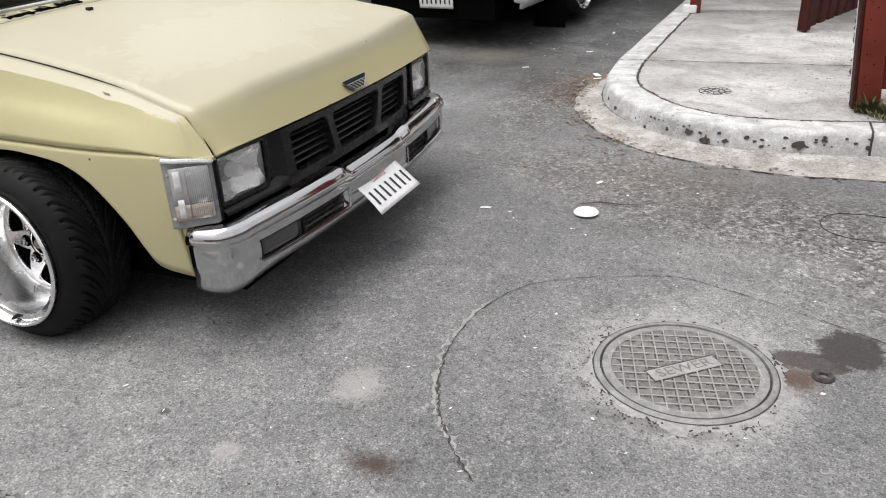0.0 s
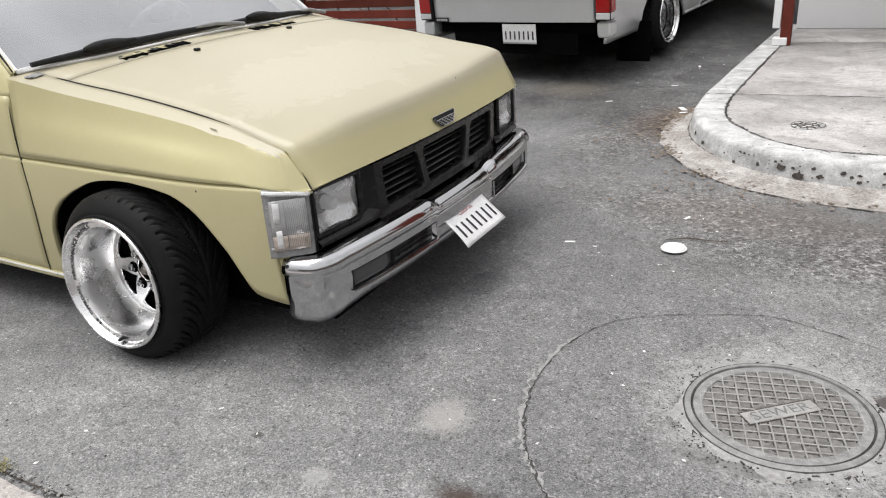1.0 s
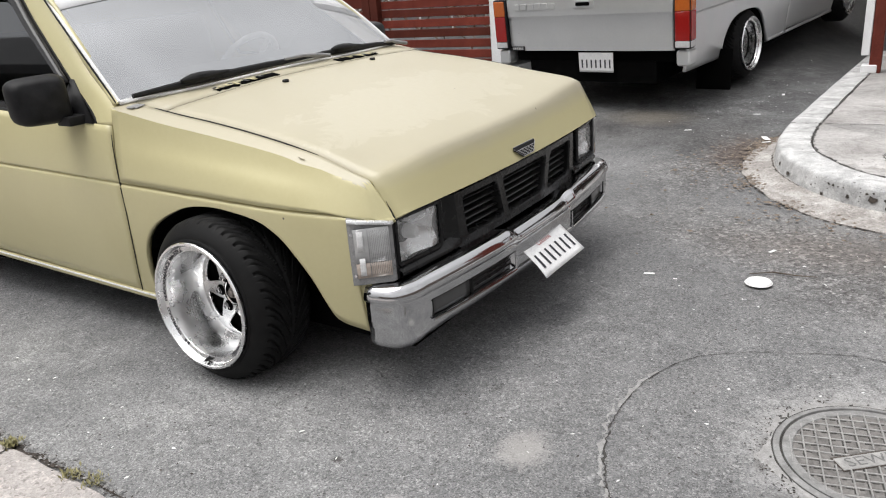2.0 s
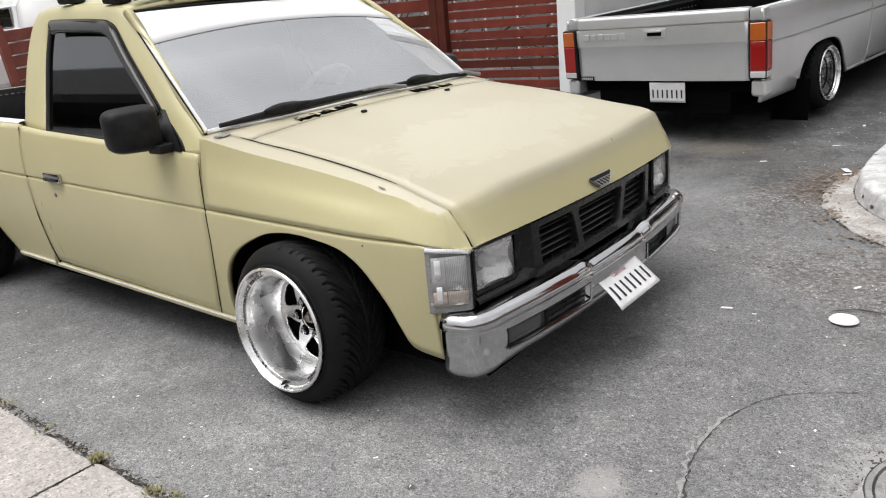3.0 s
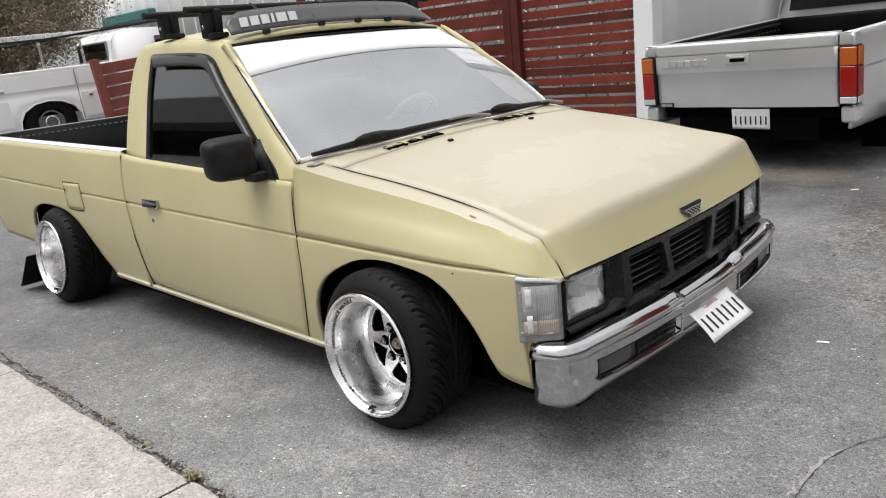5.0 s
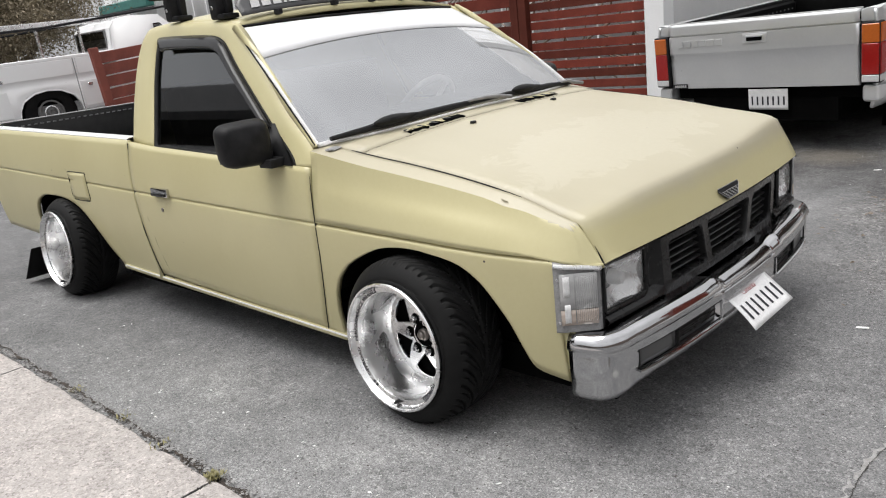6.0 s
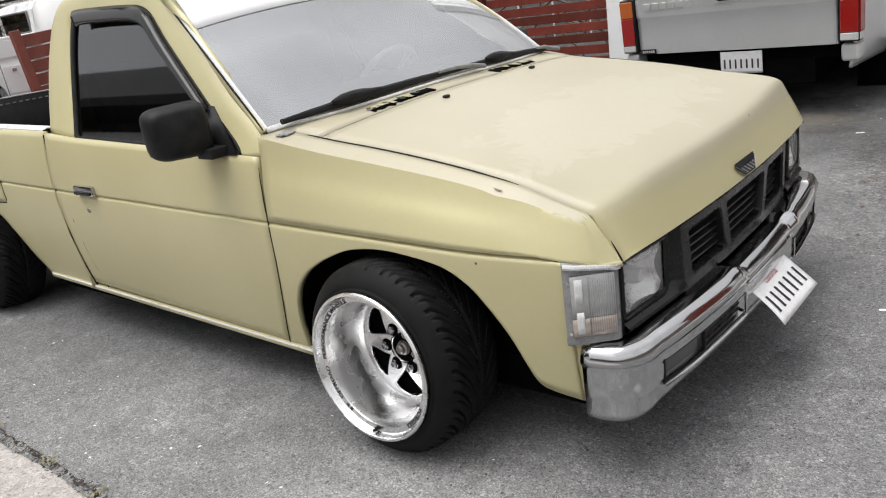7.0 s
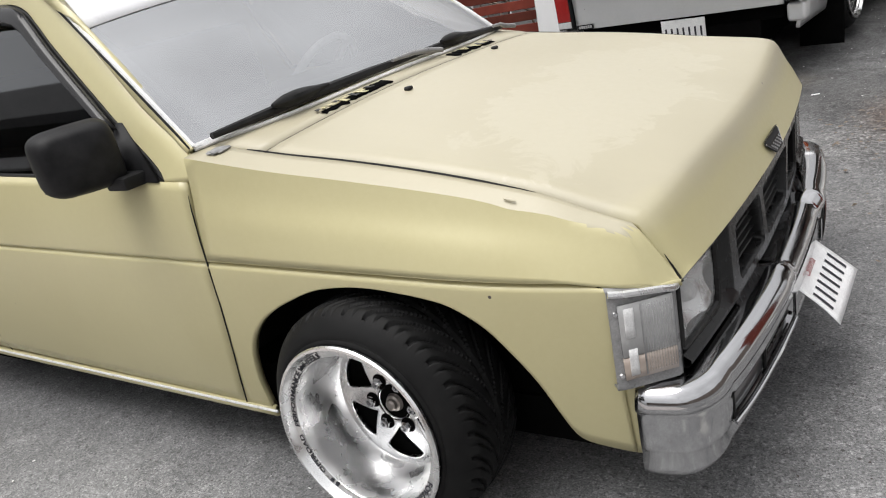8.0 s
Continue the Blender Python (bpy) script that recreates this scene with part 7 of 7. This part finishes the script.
for x, z in ((1.05, 0.35), (1.05, 1.06), (1.09, 1.36), (1.17, 1.45), (1.4, 1.50), (1.85, 1.48), (2.25, 1.10), (2.35, 1.06), (3.3, 0.92), (3.35, 0.4)):
    rows.append([(x, y, z) for y in (0.05, 0.12, 0.70, 1.22, 1.29)])
grid(rows, cab)
part("cab", facing(cab, (0, 0, 1)), van_white, van, sharp=18)
side = bmesh.new()
f = side.faces.new([side.verts.new((x, 0.05, z)) for x, z in ((1.05, 0.35), (1.05, 1.06), (1.09, 1.36), (1.17, 1.45), (1.4, 1.50), (1.85, 1.48), (2.25, 1.10), (2.35, 1.06), (3.3, 0.92), (3.35, 0.4))])
bmesh.ops.triangulate(side, faces=[f])
part("cab_side", facing(side, (0, -1, 0)), van_white, van, thick=0.03)
part("cab_window", prism([(1.74, 1.11), (2.10, 1.11), (1.84, 1.36), (1.74, 1.36)], 0.01, Matrix(((1, 0, 0, 0), (0, 0, -1, 0.045), (0, 1, 0, 0), (0, 0, 0, 1)))), dark_glass, van, "dark cab window")
back = part("rear_window", box((0.02, 0.98, 0.25), (1.062, 0.70, 1.215), 0.008, 1), dark_glass, van, "dark rear window of the cab")
for y in (0.20, 1.20):
    part("window_rim", box((0.024, 0.022, 0.27), (1.058, y, 1.215), 0.005, 1), grey_plastic, back)
for z in (1.085, 1.345):
    part("window_rim", box((0.024, 0.976, 0.022), (1.058 + (z - 1.2) * 0.1, 0.70, z), 0.005, 1), grey_plastic, back)
wh = part("wheel", lathe([(0.16, 0.02), (0.21, -0.01), (0.30, -0.02), (0.345, 0.0), (0.36, 0.04), (0.36, 0.2), (0.3, 0.23)], 40), rubber, van, "black tyre on a steel wheel")
wh.matrix_basis = pose(0, 0.03, 0.36)
part("hub_disc", lathe([(0.0, -0.005), (0.04, -0.02), (0.06, 0.0), (0.12, 0.01), (0.15, -0.008), (0.175, -0.004), (0.18, 0.02)], 32), iron, wh, "steel wheel disc with a bright ring")
part("hub_ring", tube([(0.085 * math.cos(a), -0.006, 0.085 * math.sin(a)) for a in np.linspace(0, 2 * math.pi, 33)], 0.010, 6, caps=False), bright_metal, wh, "bright ring round the hub")
wh2 = copy_thing(wh, pose(2.6, 0.02, 0.36))
for x in (-2.4, -1.2, 0.1, 0.66):
    part("rack_post", tube([(x, 0.1, 1.06), (x, 0.1, 1.42)], 0.022, 8), bright_metal, van)
for y, z in ((0.08, 1.43), (0.95, 1.46), (1.8, 1.43)):
    part("rack_rail", tube([(-2.6, y, z), (0.2, y, z + 0.02), (2.3, y, z + 0.17)], 0.017, 8), black_plastic, van)
ladder = holder("ladder", van.matrix_world @ pose(0, 0.3, 1.50), "grey extension ladder on the truck rack", "ladder")
for y in (0.0, 0.36):
    part("ladder_rail", box((4.2, 0.03, 0.07), (-0.5, y, 0.0), 0.004, 1), bright_metal, ladder)
for i in range(13):
    part("rung", tube([(-2.4 + i * 0.32, 0.0, 0), (-2.4 + i * 0.32, 0.36, 0)], 0.014, 6), bright_metal, ladder)


# ---- trees up the street ----
def tree(at, height, spread, seed, name="tree"):
    rnd = random.Random(seed)
    t = holder(name, Matrix.Translation(at), "dry brown-green tree behind the service truck", "tree", "street trees")
    tr = bmesh.new()
    tips = []
    tube([(0, 0, -0.2), (0.05, 0.03, height * 0.25), (0.0, 0.1, height * 0.5)], [0.16, 0.12, 0.09], 8, tr)
    for i in range(16):
        a, h = i * 2.4 + rnd.random(), height * rnd.uniform(0.10, 0.5)
        L = spread * rnd.uniform(0.6, 1.0)
        p0 = Vector((0, 0.05, h))
        p2 = p0 + Vector((math.cos(a) * L, math.sin(a) * L, height * rnd.uniform(0.1, 0.42)))
        p1 = p0.lerp(p2, 0.5) + Vector((0, 0, 0.15))
        tube([p0, p1, p2], [0.06, 0.035, 0.012], 6, tr)
        tips += [p1, p0.lerp(p2, 0.75), p2]
    part("trunk", tr, bark, t)
    verts, faces = [], []
    for i in range(42000):
        c = tips[rnd.randrange(len(tips))] + Vector((rnd.gauss(0, 0.28), rnd.gauss(0, 0.28), rnd.gauss(0.02, 0.24))) * spread * 0.5
        L = rnd.uniform(0.014, 0.036)
        d = Vector((rnd.gauss(0, 1), rnd.gauss(0, 1), rnd.gauss(0, 1))).normalized()
        e = d.cross(Vector((rnd.gauss(0, 1), rnd.gauss(0, 1), rnd.gauss(0, 1)))).normalized() * 0.45
        k = len(verts)
        verts += [tuple(c - d * L), tuple(c + e * L), tuple(c + d * L), tuple(c - e * L)]
        faces.append((k, k + 1, k + 2, k + 3))
    me = bpy.data.meshes.new("crown")
    me.from_pydata(verts, [], faces)
    me.materials.append(leaf_dry)
    o = new("crown", me)
    o.parent = t
    tagged(o, "sparse dry brown-green leaves", kind="stuff")
    return t


for i, (x, y, h, sp) in enumerate(((-13.2, 0.6, 4.2, 2.0), (-14.2, 2.9, 4.0, 2.0), (-13.4, -1.2, 4.6, 2.2), (-15.5, 1.4, 5.0, 2.4), (-14.6, -0.2, 4.4, 2.3), (-16.5, 3.2, 4.6, 2.4), (-12.6, 1.6, 2.4, 1.5))):
    tree((x, y, ground_z(x, y)), h, sp, 11 + i)

# ---- corner: posts, gate, steps, planting ----
post = holder("fence_post", pose(2.400, 1.90, KTOP, 0, -5, 8), "red-painted square wooden post with nail holes", "post")
part("post_body", box((0.105, 0.10, 1.9), (0.004, 0, 0.945), 0.006, 2), red_paint, post)
part("side_board", box((0.016, 0.060, 1.85), (-0.0575, -0.012, 0.925), 0.003, 1), shaded_red_brown, post, "darker red-brown board")
part("board_edge", box((0.010, 0.012, 1.8), (-0.060, 0.026, 0.92), 0.002, 1), white_wall, post, "pale edge of the board behind")
part("fence_board", box((0.9, 0.03, 1.70), (0.52, 0.02, 0.93), 0.004, 1), red_wood, post, "red fence board")
rnd = random.Random(77)
for k in range(16):
    part("nail_hole", box((0.005, 0.002, 0.005), (rnd.uniform(-0.035, 0.045), -0.0505, 0.06 + 0.05 * k + rnd.uniform(-0.02, 0.02)), 0.0008, 1), void_black, post)
gate = holder("picket_gate", pose(2.17, 4.0, KTOP, 0, 0, 69), "red-brown picket gate standing open, its shade painted in", "gate")
part("gate_post", box((0.075, 0.07, 1.45), (0.0, 0, 0.735), 0.005, 1), shaded_red_brown, gate)
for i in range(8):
    part("picket", box((0.125, 0.03, 1.25), (0.15 + i * 0.195, 0, 0.645), 0.005, 1), shaded_red_brown, gate)
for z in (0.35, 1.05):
    part("gate_rail", box((1.58, 0.035, 0.07), (0.80, 0.031, z), 0.004, 1), shaded_red_brown, gate)
post2 = holder("porch_post", pose(1.31, 4.85, KTOP, 0, 0, 0), "red wooden porch post with a white board on it", "post")
part("post_body", box((0.085, 0.085, 2.2), (0.025, 0, 1.1), 0.005, 1), red_wood, post2)
part("white_board", box((0.06, 0.05, 2.0), (-0.052, -0.02, 1.14), 0.005, 1), white_wall, post2, "white-painted board")
part("post_foot", box((0.115, 0.10, 0.065), (-0.016, -0.005, 0.033), 0.006, 1), white_wall, post2, "pale post foot")
for i in range(3):
    thing("step", box((2.2, 0.45, 0.28), (2.44, 6.10 + i * 0.42, KTOP + 0.14 + i * 0.28), 0.012, 2), white_wall, "white-painted wooden porch step", "step", "porch steps")
# small round drain cover in the pavement
drain = holder("drain_cover", pose(1.70, 2.065, KTOP), "small round pale drain cover with dark grooves", "drain cover")
dr = lathe([(0.088, -0.004), (0.086, 0.003), (0.078, 0.0035), (0.076, 0.001), (0.0, 0.001)], 36)
bmesh.ops.rotate(dr, matrix=Matrix.Rotation(radians(90), 3, "X"), verts=dr.verts[:])
part("cover_plate", facing(dr, (0, 0, 1)), kerb_mat, drain)
rnd = random.Random(12)
for r in (0.022, 0.052, 0.083):
    part("ring_groove", tube([((r + rnd.uniform(-0.003, 0.003)) * math.cos(a), (r + rnd.uniform(-0.003, 0.003)) * math.sin(a), 0.0016) for a in np.linspace(0, 2 * math.pi, 29)], 0.0032, 5, caps=False), dirt, drain)
for k in range(19):
    inner = k < 7
    a = (k * 2 * math.pi / 7 if inner else (k - 7) * math.pi / 6) + rnd.uniform(-0.12, 0.12)
    r0, r1 = (0.022, 0.052) if inner else (0.052, 0.083)
    part("groove", tube([(r0 * math.cos(a), r0 * math.sin(a), 0.0016), (r1 * math.cos(a + 0.1), r1 * math.sin(a + 0.1), 0.0016)], 0.0028, 5), dirt, drain)


def tufts(name, spots, count, size, material, label, category, seed, width=0.16):
    rnd = random.Random(seed)
    verts, faces = [], []
    for i in range(count):
        x, y, z, r = spots[rnd.randrange(len(spots))]
        cx, cy = x + rnd.gauss(0, r), y + rnd.gauss(0, r)
        L = size * rnd.uniform(0.4, 1.2)
        a = rnd.uniform(0, 6.28)
        lean = Vector((math.cos(a), math.sin(a), rnd.uniform(0.5, 1.8))).normalized()
        w = Vector((-math.sin(a), math.cos(a), 0)) * L * width
        b = Vector((cx, cy, z + 0.001))
        k = len(verts)
        verts += [tuple(b - w * 0.4), tuple(b + lean * L * 0.55 + w), tuple(b + lean * L), tuple(b + lean * L * 0.5 - w)]
        faces.append((k, k + 1, k + 2, k + 3))
    me = bpy.data.meshes.new(name)
    me.from_pydata(verts, [], faces)
    me.materials.append(material)
    return tagged(new(name, me), label, category, kind="stuff")


tufts("weeds", [(2.50, 1.77, KTOP - 0.004, 0.035), (2.62, 1.80, KTOP - 0.004, 0.06), (2.56, 1.74, KTOP - 0.004, 0.05), (2.40, 1.81, KTOP - 0.004, 0.018)], 3200, 0.045, leaf_green, "green weeds at the foot of the post", "weeds", 2)
tufts("tall_weeds", [(2.41, 1.82, KTOP - 0.004, 0.012), (2.52, 1.78, KTOP - 0.004, 0.03), (2.60, 1.79, KTOP - 0.004, 0.04)], 330, 0.095, leaf_green, "taller weed stalks at the foot of the post", "weeds", 12, 0.07)
tufts("joint_weeds", [(-0.277, -1.438, 0.008, 0.012)] * 8 + [(0.03, -1.438, 0.008, 0.014)] * 4 + [(0.115, -1.428, 0.008, 0.016)] * 3 + [(-0.60, -1.426, 0.008, 0.02), (-0.90, -1.42, 0.008, 0.02), (-1.3, -1.42, 0.008, 0.02)], 520, 0.017, olive_weed, "small olive weeds in the pavement joint", "weeds", 3)


# ---- litter ----
def chips(name, spots, count, lo, hi, material, label, seed, z_of):
    rnd = random.Random(seed)
    verts, faces = [], []
    for i in range(count):
        x, y, rx, ry = spots[rnd.randrange(len(spots))]
        cx, cy = x + rnd.gauss(0, rx), y + rnd.gauss(0, ry)
        L, W = rnd.uniform(lo, hi), rnd.uniform(0.25, 0.7)
        a = rnd.uniform(0, 6.28)
        u, v = Vector((math.cos(a), math.sin(a), 0)) * L, Vector((-math.sin(a), math.cos(a), 0)) * L * W
        z = z_of(cx, cy)
        b = Vector((cx, cy, z + 0.0015))
        k = len(verts)
        up = Vector((0, 0, L * rnd.uniform(0.1, 0.5)))
        verts += [tuple(b - u), tuple(b + v * rnd.uniform(0.6, 1)), tuple(b + u * rnd.uniform(0.7, 1)), tuple(b - v), tuple(b + up)]
        faces += [(k, k + 3, k + 4), (k + 3, k + 2, k + 4), (k + 2, k + 1, k + 4), (k + 1, k, k + 4)]
    me = bpy.data.meshes.new(name)
    me.from_pydata(verts, [], faces)
    me.materials.append(material)
    return tagged(new(name, me), label, "litter", kind="stuff")


chips("white_specks", [(0.9, 3.6, 0.25, 0.9), (1.0, 0.2, 0.7, 0.7), (0.3, -1.15, 0.8, 0.15), (1.6, -0.4, 0.5, 0.5), (0.6, 4.6, 0.25, 0.6), (-1.2, -1.2, 0.7, 0.12), (0.9, 4.0, 0.2, 0.8), (0.7, 3.2, 0.3, 0.5)], 250, 0.0025, 0.009, paper, "small white specks scattered on the asphalt", 4, ground_z)
chips("cover_crumbs", [(1.816 + 0.25 * math.cos(a), -0.452 + 0.25 * math.sin(a), 0.02, 0.02) for a in (3.0, 3.4, 3.7, 4.0, 4.3, 4.6, 4.9, 5.2, 5.5, 2.6, 2.2)], 420, 0.0015, 0.006, dirt, "dark crumbs round the manhole cover", 15, ground_z)
chips("grit", [(1.3, 0.6, 0.7, 0.5), (1.6, 0.95, 0.5, 0.15), (2.0, 1.0, 0.4, 0.12), (1.5, -0.6, 0.6, 0.5), (0.4, -1.0, 0.8, 0.25), (2.1, 0.5, 0.4, 0.4), (0.7, 2.0, 0.25, 0.5), (0.6, 3.4, 0.3, 0.6), (1.1, 1.1, 0.4, 0.3), (0.7, 2.8, 0.2, 0.5), (1.4, 0.2, 0.5, 0.4)], 2200, 0.0012, 0.006, dirt, "dark grit scattered on the asphalt", 5, ground_z)
chips("leaf_litter", [(0.95, 2.66, 0.04, 0.06), (0.96, 2.70, 0.03, 0.05), (0.93, 2.64, 0.03, 0.07), (0.90, 2.52, 0.03, 0.06), (0.94, 2.25, 0.03, 0.1), (1.05, 1.80, 0.04, 0.06), (1.25, 1.47, 0.06, 0.04), (0.93, 2.62, 0.06, 0.09), (0.98, 2.70, 0.04, 0.06), (0.97, 2.64, 0.03, 0.05), (0.86, 2.3, 0.05, 0.18), (1.02, 1.85, 0.03, 0.08), (1.40, 1.30, 0.16, 0.06), (1.7, 1.15, 0.3, 0.08), (0.75, 2.2, 0.15, 0.3), (0.8, 1.5, 0.2, 0.3)], 900, 0.003, 0.019, leaf_litter, "brown leaf litter against the kerb", 6, lambda x, y: ground_z(x, y) + 0.010)
chips("pavement_specks", [(1.8, 2.1, 0.3, 0.3), (1.9, 3.4, 0.4, 0.7), (1.7, 1.55, 0.3, 0.06), (2.32, 3.75, 0.08, 0.2), (2.35, 3.0, 0.05, 0.4), (2.25, 2.4, 0.1, 0.25), (2.3, 3.8, 0.06, 0.15)], 240, 0.003, 0.010, dirt, "dark specks on the pavement", 7, lambda x, y: KTOP)
chips("joint_grit", [(0.7 - 0.28 * i, -1.428, 0.10, 0.012) for i in range(13)], 1000, 0.002, 0.008, dirt, "dirt and grit along the pavement joint", 8, lambda x, y: 0.008)
chips("joint_debris", [(0.6 - 0.24 * i, -1.428, 0.06, 0.013) for i in range(13)], 800, 0.002, 0.010, mortar, "pale dry debris along the pavement joint", 9, lambda x, y: 0.010)
# dark scars where the kerb face has chipped
rs = random.Random(77)
scars = [(lerp(1.35, 2.42, rs.random() ** 0.8), 0.0, rs.uniform(0.045, 0.106), rs.choice((0.004, 0.005, 0.006, 0.008, 0.010))) for i in range(42)]
scars = [(x, along([(1.13, 2.11), (1.19, 1.965), (1.277, 1.818), (1.385, 1.675), (1.513, 1.556), (1.665, 1.472), (1.83, 1.425), (2.02, 1.418), (2.21, 1.435), (2.456, 1.475)], x), z, r) for x, y, z, r in scars] + [(1.16, 2.02, 0.07, 0.016), (1.225, 1.885, 0.055, 0.02), (1.63, 1.465, 0.075, 0.022), (1.70, 1.44, 0.05, 0.026), (1.80, 1.42, 0.06, 0.016), (1.78, 1.425, 0.09, 0.012), (2.12, 1.405, 0.065, 0.03), (1.95, 1.395, 0.05, 0.012), (1.90, 1.40, 0.085, 0.014), (1.42, 1.615, 0.04, 0.012), (2.2, 1.415, 0.09, 0.012), (1.52, 1.53, 0.06, 0.011)]
for i, (x, y, z, r) in enumerate(scars):
    best = min(range(len(path)), key=lambda j: (path[j][0] - x) ** 2 + (path[j][1] - y) ** 2)
    p0, p1 = Vector(path[max(best - 1, 0)]), Vector(path[min(best + 1, len(path) - 1)])
    t = (p1 - p0).normalized()
    nrm = Vector((t.y, -t.x))
    o = along([(0.012, 0.030), (0.045, 0.024), (0.08, 0.019), (0.108, 0.014), (0.119, 0.009)], z) + 0.0045
    c = Vector(path[best]) + nrm * o
    blot = bmesh.new()
    rr = random.Random(40 + i)
    n = 12
    ringv = []
    for k in range(n):
        a = 2 * math.pi * k / n
        q = r * rr.uniform(0.6, 1.15)
        p = c + t * q * math.cos(a) * 1.1 - nrm * 0.24 * q * math.sin(a) * 0.7
        ringv.append(blot.verts.new((p.x, p.y, z + q * math.sin(a) * 0.7)))
    ctr = blot.verts.new((c.x + nrm.x * 0.001, c.y + nrm.y * 0.001, z))
    for k in range(n):
        blot.faces.new([ringv[k], ringv[(k + 1) % n], ctr])
    part("chip_scar", facing(blot, (nrm.x, nrm.y, 0.1)), dirt, kerb_1)
jx = Vector((2.40, 1.465))
thing("kerb_split", grid([[(jx.x + a + 0.004 * noise.noise((z * 60, a, 3)), jx.y - o - 0.002, z) for a in (-0.005, 0.005)] for z, o in ((0.012, 0.031), (0.045, 0.025), (0.08, 0.020), (0.108, 0.015), (0.122, 0.010), (0.1315, -0.004), (0.132, -0.10), (0.132, -0.16))]), crack_dirt, "dark open joint between two kerb stones", "joint", kind="stuff")
# cup lid, twig, wire loop, paper scraps
cl = lathe([(0.0, 0.006), (0.034, 0.006), (0.036, 0.010), (0.043, 0.010), (0.045, 0.006), (0.047, 0.001), (0.049, 0.0)], 36)
bmesh.ops.rotate(cl, matrix=Matrix.Rotation(radians(-90), 3, "X"), verts=cl.verts[:])
lid = thing("cup_lid", facing(cl, (0, 0, 1)), lid_mat, "round white plastic cup lid on the asphalt", "cup lid")
lid.location = (1.35, 0.503, 0.010)
lid.scale = (1, 1, -0.7) if lid.data.vertices[0].co.z < 0 else (1, 1, 0.7)
thing("twig", tube([(1.30, 0.585, 0.006), (1.38, 0.622, 0.010), (1.46, 0.628, 0.006), (1.53, 0.636, 0.008)], [0.0015, 0.003, 0.0025, 0.0015], 6), bark, "thin dry twig on the asphalt", "twig")
thing("wire_loop", tube([(2.34 + 0.16 * math.cos(a), 0.66 + 0.13 * math.sin(a), 0.004 + 0.003 * math.sin(3 * a)) for a in np.linspace(0.3, 6.2, 40)], 0.0013, 6), seal, "loop of thin black wire on the asphalt", "wire")
for x, y, w, a in ((0.953, 0.455, 0.022, 20), (0.445, -0.997, 0.008, 60), (1.06, 0.44, 0.008, 10), (0.93, 2.74, 0.05, 120), (0.95, 2.66, 0.03, 40), (1.33, 0.86, 0.02, 70), (0.75, 3.35, 0.025, 15), (0.82, 3.9, 0.03, 100), (0.4, 2.9, 0.025, 30)):
    s = prism([(-w, -w * 0.3), (w * 0.9, -w * 0.4), (w, w * 0.25), (-w * 0.8, w * 0.35)], 0.002)
    o = thing("paper_scrap", s, paper, "small torn scrap of white paper", "paper scrap", "paper scraps")
    o.matrix_world = pose(x, y, ground_z(x, y) + (0.018 if 2.6 < y < 2.8 else 0.002), 0, 0, a)
nut = lathe([(0.012, 0.0), (0.012, 0.008), (0.024, 0.010), (0.028, 0.004), (0.028, 0.0)], 20)
bmesh.ops.rotate(nut, matrix=Matrix.Rotation(radians(90), 3, "X"), verts=nut.verts[:])
cap = thing("iron_cap", facing(nut, (0, 0, 1)), crack_dirt, "small dark iron cap beside the manhole", "iron cap")
cap.location = (2.15, -0.374, 0.0)
